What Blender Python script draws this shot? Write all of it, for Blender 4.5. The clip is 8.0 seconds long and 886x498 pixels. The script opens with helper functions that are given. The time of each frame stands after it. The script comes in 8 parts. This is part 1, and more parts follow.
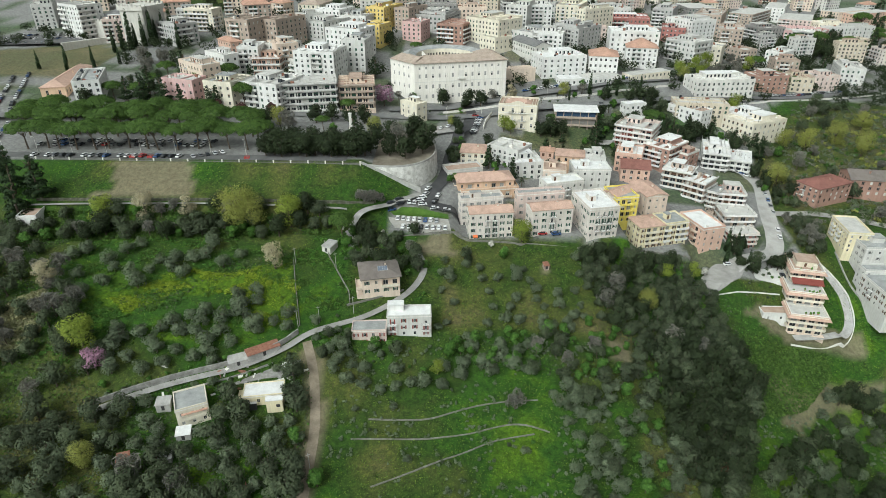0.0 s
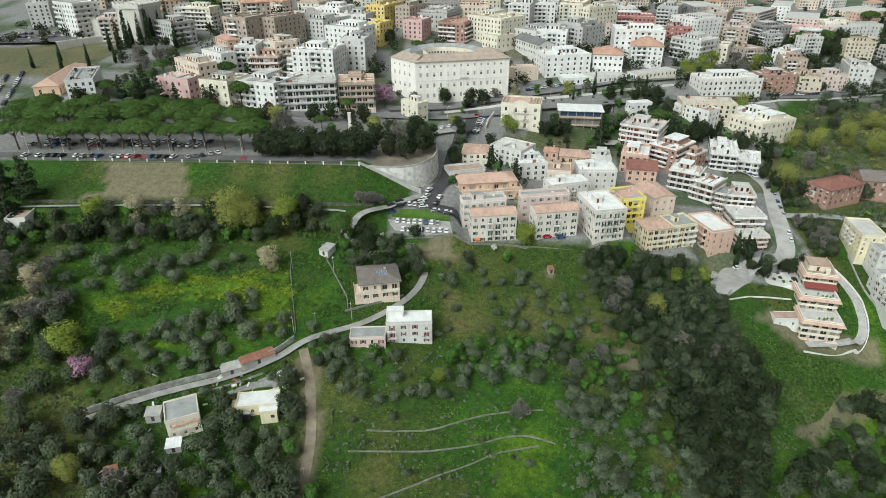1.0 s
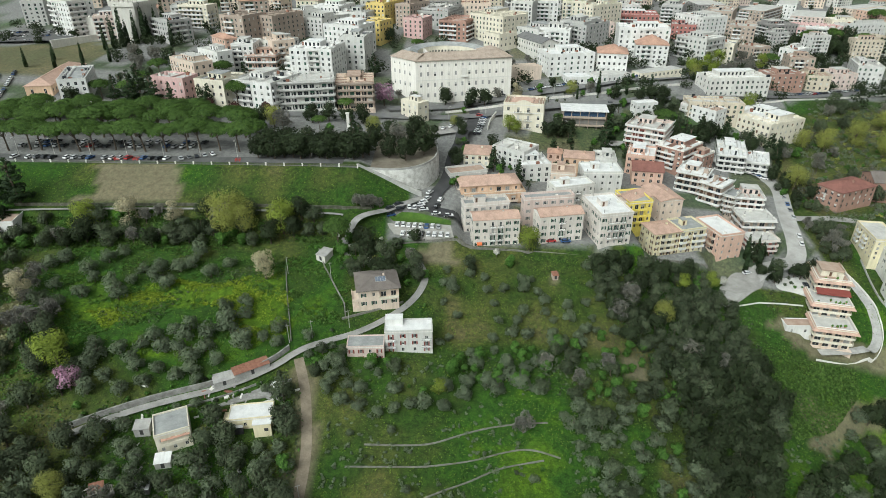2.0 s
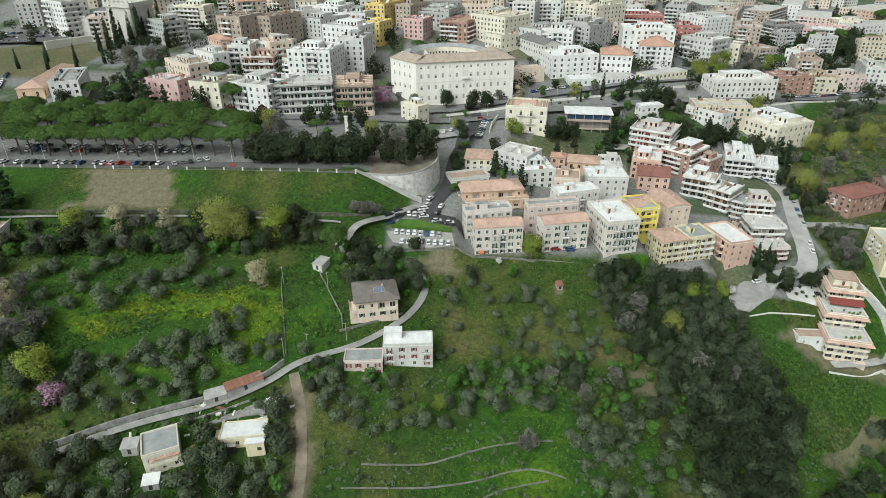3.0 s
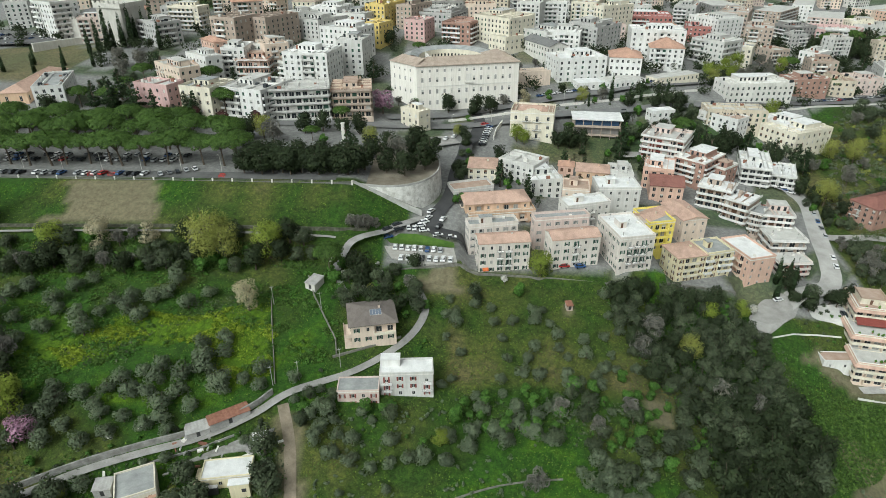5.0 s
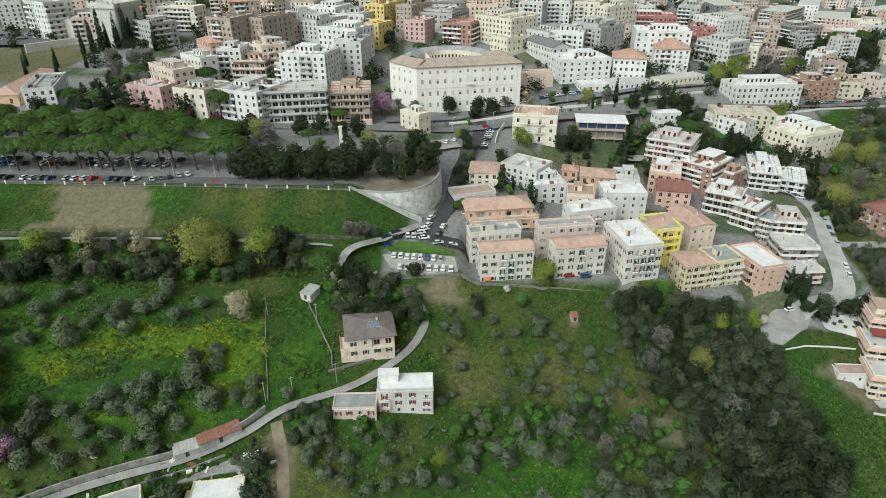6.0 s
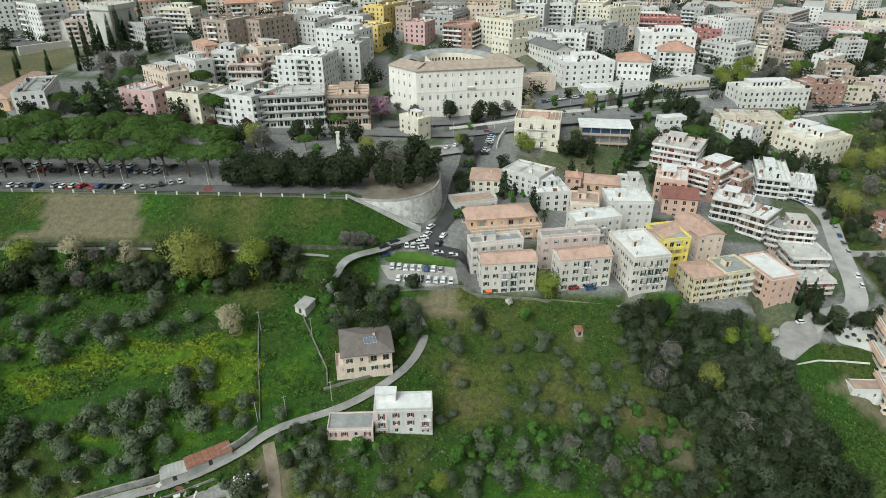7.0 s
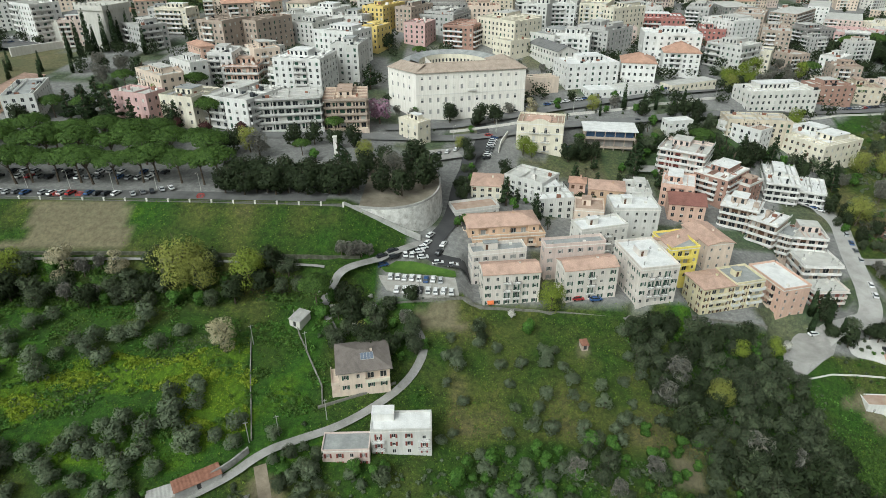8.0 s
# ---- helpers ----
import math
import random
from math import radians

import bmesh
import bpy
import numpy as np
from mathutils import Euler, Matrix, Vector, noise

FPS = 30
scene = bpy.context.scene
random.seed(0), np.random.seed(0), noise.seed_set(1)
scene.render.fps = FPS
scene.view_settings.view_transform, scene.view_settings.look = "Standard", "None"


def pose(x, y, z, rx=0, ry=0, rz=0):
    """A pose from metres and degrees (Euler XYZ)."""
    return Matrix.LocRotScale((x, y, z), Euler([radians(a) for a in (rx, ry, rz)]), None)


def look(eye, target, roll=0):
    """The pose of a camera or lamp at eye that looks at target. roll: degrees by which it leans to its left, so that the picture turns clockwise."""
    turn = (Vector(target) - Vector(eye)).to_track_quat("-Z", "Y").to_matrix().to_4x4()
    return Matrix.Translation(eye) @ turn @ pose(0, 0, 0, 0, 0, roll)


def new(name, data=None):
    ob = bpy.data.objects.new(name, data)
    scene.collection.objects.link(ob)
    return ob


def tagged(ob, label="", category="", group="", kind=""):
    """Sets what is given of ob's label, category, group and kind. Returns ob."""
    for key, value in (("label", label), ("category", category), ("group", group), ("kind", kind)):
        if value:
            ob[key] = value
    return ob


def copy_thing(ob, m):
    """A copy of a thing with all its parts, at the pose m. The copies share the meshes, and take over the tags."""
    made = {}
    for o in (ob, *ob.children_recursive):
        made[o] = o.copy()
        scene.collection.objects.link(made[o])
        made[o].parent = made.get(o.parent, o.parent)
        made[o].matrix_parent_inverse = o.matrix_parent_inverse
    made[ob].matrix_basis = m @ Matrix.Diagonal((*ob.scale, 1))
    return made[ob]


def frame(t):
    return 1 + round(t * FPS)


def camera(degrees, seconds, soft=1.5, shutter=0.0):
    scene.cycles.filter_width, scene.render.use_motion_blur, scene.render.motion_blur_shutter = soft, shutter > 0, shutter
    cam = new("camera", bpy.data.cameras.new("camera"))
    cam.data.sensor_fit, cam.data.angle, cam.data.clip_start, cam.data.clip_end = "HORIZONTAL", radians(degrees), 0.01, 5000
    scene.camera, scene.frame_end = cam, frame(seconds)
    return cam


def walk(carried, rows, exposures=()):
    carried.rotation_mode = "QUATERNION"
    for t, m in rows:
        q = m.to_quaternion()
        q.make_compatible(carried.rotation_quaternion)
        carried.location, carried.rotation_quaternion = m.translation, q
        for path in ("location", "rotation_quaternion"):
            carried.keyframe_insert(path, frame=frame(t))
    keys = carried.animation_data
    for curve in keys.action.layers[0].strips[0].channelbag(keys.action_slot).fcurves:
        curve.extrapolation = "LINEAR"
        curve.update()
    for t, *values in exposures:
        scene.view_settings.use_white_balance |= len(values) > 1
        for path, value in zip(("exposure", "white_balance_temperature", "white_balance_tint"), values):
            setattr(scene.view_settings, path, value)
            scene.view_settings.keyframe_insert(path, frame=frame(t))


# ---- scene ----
cam = camera(72.0, 8.0, 0.75)
PATH = [  # seconds, eye, yaw to the left, pitch, roll
    (0, 0.00, 0.00, 190.00, -0.001, -28.400, 0.000),
    (0.5, 0.05, 3.72, 188.67, 0.089, -28.358, -0.030),
    (1, 0.12, 7.59, 187.34, 0.168, -28.366, -0.063),
    (1.5, 0.17, 11.49, 186.31, 0.232, -28.438, -0.078),
    (3, 0.20, 23.98, 184.91, 0.371, -28.435, -0.117),
    (3.5, 0.20, 27.93, 184.77, 0.421, -28.399, -0.129),
    (4, 0.21, 32.01, 184.48, 0.474, -28.375, -0.155),
    (4.5, 0.23, 36.13, 183.88, 0.528, -28.410, -0.143),
    (6, 0.28, 48.66, 182.29, 0.664, -28.414, -0.178),
    (6.5, 0.35, 52.80, 182.08, 0.682, -28.336, -0.153),
    (7, 0.42, 56.93, 181.91, 0.721, -28.342, -0.160),
    (7.5, 0.48, 61.09, 181.67, 0.759, -28.383, -0.168),
    (8, 0.54, 65.37, 181.47, 0.798, -28.400, -0.165),
]
walk(cam, [(t, look((x, y, z), (x - math.sin(radians(a)) * math.cos(radians(b)), y + math.cos(radians(a)) * math.cos(radians(b)), z + math.sin(radians(b))), c)) for t, x, y, z, a, b, c in PATH], [(0, 0.03, 6250, 0.0), (8, -0.08, 6250, 0.0)])
# ---- body ----
# ---- sky and light: a bright overcast afternoon ----
world = bpy.data.worlds.new("overcast_sky")
scene.world = world
world.use_nodes = True
wn = world.node_tree.nodes
sky = wn.new("ShaderNodeTexSky")
sky.sky_type, sky.sun_disc = "NISHITA", False
sky.sun_elevation, sky.sun_rotation = radians(45), radians(216)
sky.air_density, sky.dust_density = 1.0, 6.0
cloud = wn.new("ShaderNodeHueSaturation")
cloud.inputs["Saturation"].default_value = 0.06
world.node_tree.links.new(sky.outputs[0], cloud.inputs["Color"])
world.node_tree.links.new(cloud.outputs[0], wn["Background"].inputs[0])
wn["Background"].inputs[1].default_value = 0.135
sun_data = bpy.data.lights.new("sun", "SUN")
sun_data.energy, sun_data.angle, sun_data.color = 1.6, radians(35), (1.0, 0.985, 0.96)
sun = new("sun", sun_data)
sun.matrix_world = look((0, 0, 300), (0.42, 0.58, 300 - 0.70))

# ---- materials ----
def nodes_of(name, rough=0.8, metal=0.0):
    m = bpy.data.materials.new(name)
    m.use_nodes = True
    nt = m.node_tree
    b = nt.nodes["Principled BSDF"]
    b.inputs["Roughness"].default_value, b.inputs["Metallic"].default_value = rough, metal
    b.inputs["Specular IOR Level"].default_value = 0.25
    return m, nt, b


def noise_of(nt, scale, detail=4.0, rough=0.6, coord="Object"):
    tc, n = nt.nodes.new("ShaderNodeTexCoord"), nt.nodes.new("ShaderNodeTexNoise")
    n.inputs["Scale"].default_value, n.inputs["Detail"].default_value, n.inputs["Roughness"].default_value = scale, detail, rough
    nt.links.new(tc.outputs[coord], n.inputs["Vector"])
    return n


def ramp_of(nt, source, stops):
    r = nt.nodes.new("ShaderNodeValToRGB")
    while len(r.color_ramp.elements) < len(stops):
        r.color_ramp.elements.new(0.5)
    for e, (p, c) in zip(r.color_ramp.elements, stops):
        e.position, e.color = p, (*c, 1)
    nt.links.new(source, r.inputs[0])
    return r


def mix_of(nt, a, b, factor, mode="MIX"):
    m = nt.nodes.new("ShaderNodeMix")
    m.data_type, m.blend_type = "RGBA", mode
    for socket, value in ((m.inputs[0], factor), (m.inputs[6], a), (m.inputs[7], b)):
        if isinstance(value, bpy.types.NodeSocket):
            nt.links.new(value, socket)
        elif isinstance(value, tuple):
            socket.default_value = (*value, 1)
        else:
            socket.default_value = value
    return m.outputs[2]


def bump_of(nt, b, height, strength, distance):
    n = nt.nodes.new("ShaderNodeBump")
    n.inputs["Strength"].default_value, n.inputs["Distance"].default_value = strength, distance
    nt.links.new(height, n.inputs["Height"])
    nt.links.new(n.outputs[0], b.inputs["Normal"])


def tinted(c, k):
    return tuple(min(1.0, v * k) for v in c)


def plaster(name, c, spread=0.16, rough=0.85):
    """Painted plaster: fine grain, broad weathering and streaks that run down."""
    m, nt, b = nodes_of(name, rough)
    fine, broad = noise_of(nt, 2.2, 6), noise_of(nt, 0.16, 4)
    tc, mp, st = nt.nodes.new("ShaderNodeTexCoord"), nt.nodes.new("ShaderNodeMapping"), nt.nodes.new("ShaderNodeTexNoise")
    mp.inputs["Scale"].default_value = (1.6, 1.6, 0.12)
    st.inputs["Scale"].default_value, st.inputs["Detail"].default_value = 1.0, 5
    nt.links.new(tc.outputs["Object"], mp.inputs[0])
    nt.links.new(mp.outputs[0], st.inputs["Vector"])
    base = ramp_of(nt, broad.outputs[0], [(0.3, tinted(c, 1 - spread)), (0.7, tinted(c, 1 + spread * 0.4))]).outputs[0]
    streak = ramp_of(nt, st.outputs[0], [(0.35, (0.80, 0.78, 0.75)), (0.62, (1, 1, 1))]).outputs[0]
    base = mix_of(nt, base, streak, 0.55, "MULTIPLY")
    grain = ramp_of(nt, fine.outputs[0], [(0.3, (0.86, 0.86, 0.86)), (0.7, (1, 1, 1))]).outputs[0]
    nt.links.new(mix_of(nt, base, grain, 0.6, "MULTIPLY"), b.inputs["Base Color"])
    bump_of(nt, b, fine.outputs[0], 0.2, 0.02)
    return m


def patchy(name, stops, scale, rough=0.9, fine_scale=3.0, bump=0.3, distance=0.05, coord="Object"):
    m, nt, b = nodes_of(name, rough)
    broad, fine = noise_of(nt, scale, 5, 0.62, coord), noise_of(nt, fine_scale, 5, 0.65, coord)
    col = ramp_of(nt, broad.outputs[0], stops).outputs[0]
    grain = ramp_of(nt, fine.outputs[0], [(0.3, (0.72, 0.72, 0.72)), (0.7, (1, 1, 1))]).outputs[0]
    nt.links.new(mix_of(nt, col, grain, 0.7, "MULTIPLY"), b.inputs["Base Color"])
    bump_of(nt, b, fine.outputs[0], bump, distance)
    return m


def foliage(name, dark, light, spread=0.5, rough=0.65, thin_part=0.22):
    """Leaves: each spray its own tone, broad clumps lighter or darker, each plant a little different."""
    m, nt, b = nodes_of(name, rough)
    geo, info = nt.nodes.new("ShaderNodeNewGeometry"), nt.nodes.new("ShaderNodeObjectInfo")
    leaf = ramp_of(nt, geo.outputs["Random Per Island"], [(0.0, dark), (1.0, light)]).outputs[0]
    clump = ramp_of(nt, noise_of(nt, 0.75, 3).outputs[0], [(0.34, (0.55, 0.58, 0.6)), (0.62, (1.18, 1.15, 1.05))]).outputs[0]
    tone = ramp_of(nt, info.outputs["Random"], [(0.0, (1 - spread, 1 - spread, 1 - spread)), (1.0, (1.0, 1.0, 0.95))]).outputs[0]
    col = mix_of(nt, mix_of(nt, leaf, clump, 0.7, "MULTIPLY"), tone, 0.6, "MULTIPLY")
    nt.links.new(col, b.inputs["Base Color"])
    b.inputs["Specular IOR Level"].default_value = 0.15
    thin, both, out = nt.nodes.new("ShaderNodeBsdfTranslucent"), nt.nodes.new("ShaderNodeMixShader"), nt.nodes["Material Output"]
    nt.links.new(col, thin.inputs["Color"])
    both.inputs[0].default_value = thin_part
    nt.links.new(b.outputs[0], both.inputs[1])
    nt.links.new(thin.outputs[0], both.inputs[2])
    nt.links.new(both.outputs[0], out.inputs["Surface"])
    return m


def tile_roof(name, c):
    """Pantiles: rows across the slope, each strip of tiles a little apart in tone, with lichen."""
    m, nt, b = nodes_of(name, 0.85)
    tc, wave = nt.nodes.new("ShaderNodeTexCoord"), nt.nodes.new("ShaderNodeTexWave")
    wave.inputs["Scale"].default_value, wave.inputs["Distortion"].default_value = 1.3, 0.6
    nt.links.new(tc.outputs["Object"], wave.inputs["Vector"])
    broad, fine = noise_of(nt, 0.35, 5), noise_of(nt, 3.5, 4)
    col = ramp_of(nt, broad.outputs[0], [(0.25, tinted(c, 0.72)), (0.5, c), (0.75, tinted(c, 1.18))]).outputs[0]
    rows = ramp_of(nt, wave.outputs[0], [(0.1, (0.72, 0.70, 0.68)), (0.5, (1, 1, 1))]).outputs[0]
    col = mix_of(nt, col, rows, 0.45, "MULTIPLY")
    spots = ramp_of(nt, fine.outputs[0], [(0.3, (0.7, 0.7, 0.68)), (0.65, (1, 1, 1))]).outputs[0]
    nt.links.new(mix_of(nt, col, spots, 0.7, "MULTIPLY"), b.inputs["Base Color"])
    bump_of(nt, b, wave.outputs[0], 0.5, 0.06)
    return m


def plain(name, c, rough=0.6, metal=0.0):
    m, nt, b = nodes_of(name, rough, metal)
    n = noise_of(nt, 1.7, 4)
    nt.links.new(ramp_of(nt, n.outputs[0], [(0.3, tinted(c, 0.82)), (0.7, tinted(c, 1.08))]).outputs[0], b.inputs["Base Color"])
    return m


WALLS = {
    "white": (0.76, 0.755, 0.735), "offwhite": (0.70, 0.685, 0.645), "cream": (0.76, 0.71, 0.59), "beige": (0.62, 0.55, 0.44),
    "yellow": (0.74, 0.58, 0.22), "bright_yellow": (0.84, 0.71, 0.18), "ochre": (0.66, 0.50, 0.22), "straw": (0.76, 0.69, 0.48),
    "pink": (0.66, 0.45, 0.43), "pale_pink": (0.68, 0.56, 0.51), "salmon": (0.68, 0.47, 0.38), "apricot": (0.68, 0.48, 0.34),
    "peach": (0.73, 0.61, 0.51), "shell": (0.72, 0.665, 0.615), "brick": (0.40, 0.25, 0.20), "red": (0.42, 0.19, 0.17), "grey": (0.48, 0.475, 0.46),
    "light_grey": (0.64, 0.635, 0.61), "dark_grey": (0.30, 0.29, 0.28), "brown": (0.46, 0.38, 0.32), "stone": (0.60, 0.585, 0.54),
}
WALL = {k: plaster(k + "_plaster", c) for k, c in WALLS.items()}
TILE = {"terracotta": tile_roof("terracotta_tiles", (0.52, 0.32, 0.24)), "old": tile_roof("old_tiles", (0.44, 0.36, 0.30)),
        "brown": tile_roof("brown_tiles", (0.20, 0.175, 0.16)), "maroon": tile_roof("maroon_tiles", (0.26, 0.12, 0.10)), "salmon": tile_roof("salmon_tiles", (0.56, 0.385, 0.31)),
        "slate": tile_roof("slate_tiles", (0.20, 0.20, 0.20))}
DECK = {"white": patchy("white_roof_coat", [(0.3, (0.62, 0.62, 0.61)), (0.6, (0.80, 0.80, 0.79))], 0.25), "grey": patchy("grey_roof_felt", [(0.3, (0.24, 0.25, 0.25)), (0.65, (0.40, 0.41, 0.40))], 0.25),
        "dark": patchy("dark_roof_felt", [(0.3, (0.12, 0.12, 0.12)), (0.65, (0.22, 0.22, 0.22))], 0.25), "tiled": patchy("terrace_tiles", [(0.3, (0.36, 0.25, 0.19)), (0.65, (0.48, 0.37, 0.30))], 0.3),
        "pale": patchy("pale_roof_gravel", [(0.3, (0.44, 0.43, 0.40)), (0.65, (0.60, 0.59, 0.56))], 0.25)}
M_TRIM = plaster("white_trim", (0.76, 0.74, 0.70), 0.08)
M_GLASS, _, _b = nodes_of("window_glass", 0.12)
_b.inputs["Base Color"].default_value, _b.inputs["Specular IOR Level"].default_value = (0.025, 0.03, 0.035, 1), 0.5
M_FRAME = plain("pale_window_frame", (0.55, 0.54, 0.50))
SHUT = {"green": plain("green_shutter", (0.035, 0.085, 0.06)), "brown": plain("brown_shutter", (0.12, 0.065, 0.04)), "grey": plain("grey_shutter", (0.30, 0.30, 0.29)),
        "red": plain("red_shutter", (0.22, 0.06, 0.05)), "white": plain("white_shutter", (0.62, 0.61, 0.58)), "dark": plain("dark_shutter", (0.05, 0.05, 0.05))}
M_RAIL = plain("dark_iron", (0.06, 0.06, 0.06), 0.5, 0.6)
M_ASPHALT = patchy("asphalt", [(0.3, (0.10, 0.10, 0.10)), (0.7, (0.16, 0.16, 0.157))], 0.15, 0.9, 4, 0.2, 0.02)
M_PALE_ROAD = patchy("worn_concrete_road", [(0.3, (0.26, 0.25, 0.235)), (0.7, (0.42, 0.41, 0.39))], 0.2, 0.9, 3, 0.3, 0.03)
M_DIRT = patchy("dirt_track", [(0.3, (0.18, 0.15, 0.11)), (0.7, (0.32, 0.27, 0.205))], 0.3, 0.95, 2.5, 0.6, 0.1)
M_STONE = patchy("old_stone_wall", [(0.3, (0.36, 0.345, 0.31)), (0.45, (0.56, 0.55, 0.515)), (0.6, (0.74, 0.73, 0.70)), (0.75, (0.60, 0.58, 0.53))], 0.45, 0.95, 1.6, 1.0, 0.18)
M_CONCRETE = patchy("weathered_concrete", [(0.3, (0.30, 0.295, 0.28)), (0.7, (0.50, 0.49, 0.47))], 0.35, 0.9, 3, 0.3, 0.03)
M_BARK = patchy("bark", [(0.3, (0.07, 0.055, 0.04)), (0.7, (0.16, 0.13, 0.10))], 1.2, 0.95, 6, 0.7, 0.05)
M_RUST = patchy("rusty_sheet", [(0.3, (0.20, 0.09, 0.06)), (0.7, (0.34, 0.17, 0.12))], 0.8, 0.8, 4)
LEAF = {
    "olive": foliage("olive_leaves", (0.115, 0.15, 0.092), (0.19, 0.232, 0.156), 0.4),
    "pine": foliage("pine_needles", (0.045, 0.092, 0.021), (0.125, 0.21, 0.05), 0.25),
    "oak": foliage("evergreen_leaves", (0.029, 0.044, 0.021), (0.056, 0.078, 0.036), 0.45),
    "wood": foliage("woodland_leaves", (0.068, 0.092, 0.052), (0.128, 0.158, 0.096), 0.55),
    "spring": foliage("spring_leaves", (0.18, 0.24, 0.038), (0.28, 0.35, 0.066), 0.25),
    "gold": foliage("catkin_leaves", (0.245, 0.27, 0.066), (0.35, 0.375, 0.11), 0.2),
    "buff": foliage("buff_buds", (0.38, 0.345, 0.225), (0.54, 0.49, 0.35), 0.25),
    "green": foliage("fresh_leaves", (0.045, 0.115, 0.02), (0.13, 0.26, 0.055), 0.35),
    "blossom": foliage("pink_blossom", (0.34, 0.17, 0.28), (0.64, 0.40, 0.55), 0.2),
    "whiteblossom": foliage("white_blossom", (0.46, 0.45, 0.43), (0.74, 0.73, 0.70), 0.2),
    "twig": foliage("bare_twigs", (0.15, 0.145, 0.13), (0.29, 0.285, 0.26), 0.35),
    "plum": foliage("purple_leaves", (0.05, 0.02, 0.022), (0.15, 0.07, 0.07), 0.3),
    "cypress": foliage("cypress_leaves", (0.018, 0.036, 0.017), (0.06, 0.095, 0.04), 0.3),
    "grass": foliage("grass_blades", (0.07, 0.13, 0.02), (0.18, 0.25, 0.042), 0.2),
    "weed": foliage("yellow_weeds", (0.15, 0.23, 0.02), (0.34, 0.43, 0.05), 0.2),
    "reed": foliage("dry_reeds", (0.20, 0.21, 0.11), (0.42, 0.41, 0.26), 0.2),
    "ivy": foliage("ivy_leaves", (0.04, 0.085, 0.02), (0.12, 0.20, 0.045), 0.2),
}

# ---- the lie of the land ----
XS = [-340, -150, -60, 0, 60, 120, 180, 260, 380]
YS = [90, 150, 185, 235, 270, 330, 395, 425, 500, 700]
HEIGHTS = [
    [42, 38, 36, 30, 22, 8, -14, -24, -32],
    [56, 50, 43.5, 40.5, 31, 15, -8, 0, 10],
    [69, 65, 58.5, 52, 47, 24, 0, 20, 30],
    [77, 72, 71, 66.5, 61, 47, 38, 42, 46],
    [84, 82, 79, 77.5, 66, 56, 49, 46, 46],
    [97, 96, 90, 81, 71, 64, 58, 51, 46],
    [107, 99, 93, 86, 88, 84, 74, 64, 52],
    [108, 103, 98, 91, 92, 91, 84, 74, 60],
    [110, 112, 110, 106, 104, 100, 89, 76, 66],
    [135, 130, 127, 123, 119, 115, 107, 97, 86],
]


# levelled yards: x from and to, y from and to, height, width of the slope round them
PADS = [(-22, 5, 236.5, 249.5, 70.9, 5), (119, 133, 236, 250, 46.3, 5), (145, 160, 238.5, 248, 44.4, 4), (-10, 6, 334, 346, 84.0, 5), (150, 172, 216, 220, 30.5, 4),
        (8, 31, 239, 262, 66.3, 3), (37, 59, 239, 262, 67.0, 3), (62, 82, 241, 264, 65.6, 3), (86, 113, 248, 262, 55.6, 4), (142, 158, 263, 294, 44.5, 4)]


def ease(v):
    v = min(1.0, max(0.0, v))
    return v * v * (3 - 2 * v)


def span(table, v):
    v = min(table[-1] - 1e-6, max(table[0], v))
    k = 0
    while table[k + 1] <= v:
        k += 1
    return k, (v - table[k]) / (table[k + 1] - table[k])


def ground(x, y):
    """Height of the ground: the hillside, and the terrace above the grass bank."""
    i, u = span(XS, x)
    j, v = span(YS, y)
    z = 0.0
    for b in (0, 1):
        for a in (0, 1):
            z += HEIGHTS[j + b][i + a] * (u if a else 1 - u) * (v if b else 1 - v)
    if y > 700:
        z += (y - 700) * 0.09 * max(0.0, 1 - (y - 700) / 3000)
    if y < 90:
        z -= (90 - y) * 0.25 * max(0.0, 1 - (90 - y) / 600)
    side = ease((-9 - x) / 6)
    if side > 0 and 236 < y < 345:
        end = max(0.0, x + 38)
        foot = 246 + max(0.0, x + 60) * 0.06 + end * 0.45
        crest = 91.0 - end * 0.46
        low = 81.3 - max(0.0, x + 90) * 0.035 - max(0.0, x + 45) * 0.12
        up = low + (crest - low) * min(1.0, max(0.0, (y - foot) / (18.0 - end * 0.4 + max(0.0, -40 - x) * 0.035)))
        keep = side * ease((y - foot + 9) / 7) * (1 - ease((y - 322) / 20))
        z = z * (1 - keep) + up * keep
    for x0, x1, y0, y1, level, soft in PADS:
        if not (x0 - soft < x < x1 + soft and y0 - soft < y < y1 + soft):
            continue
        k = ease((x - x0) / soft + 1) * ease((x1 - x) / soft + 1) * ease((y - y0) / soft + 1) * ease((y1 - y) / soft + 1)
        z = z * (1 - k) + level * k
    return z

# ---- helpers for meshes ----
def mesh_of(name, verts, faces, mats, index=None, smooth=False):
    me = bpy.data.meshes.new(name)
    me.from_pydata(verts, [], faces)
    for m in mats if isinstance(mats, (list, tuple)) else [mats]:
        me.materials.append(m)
    if index is not None:
        me.polygons.foreach_set("material_index", index)
    if smooth:
        me.polygons.foreach_set("use_smooth", [True] * len(faces))
    me.update()
    return me


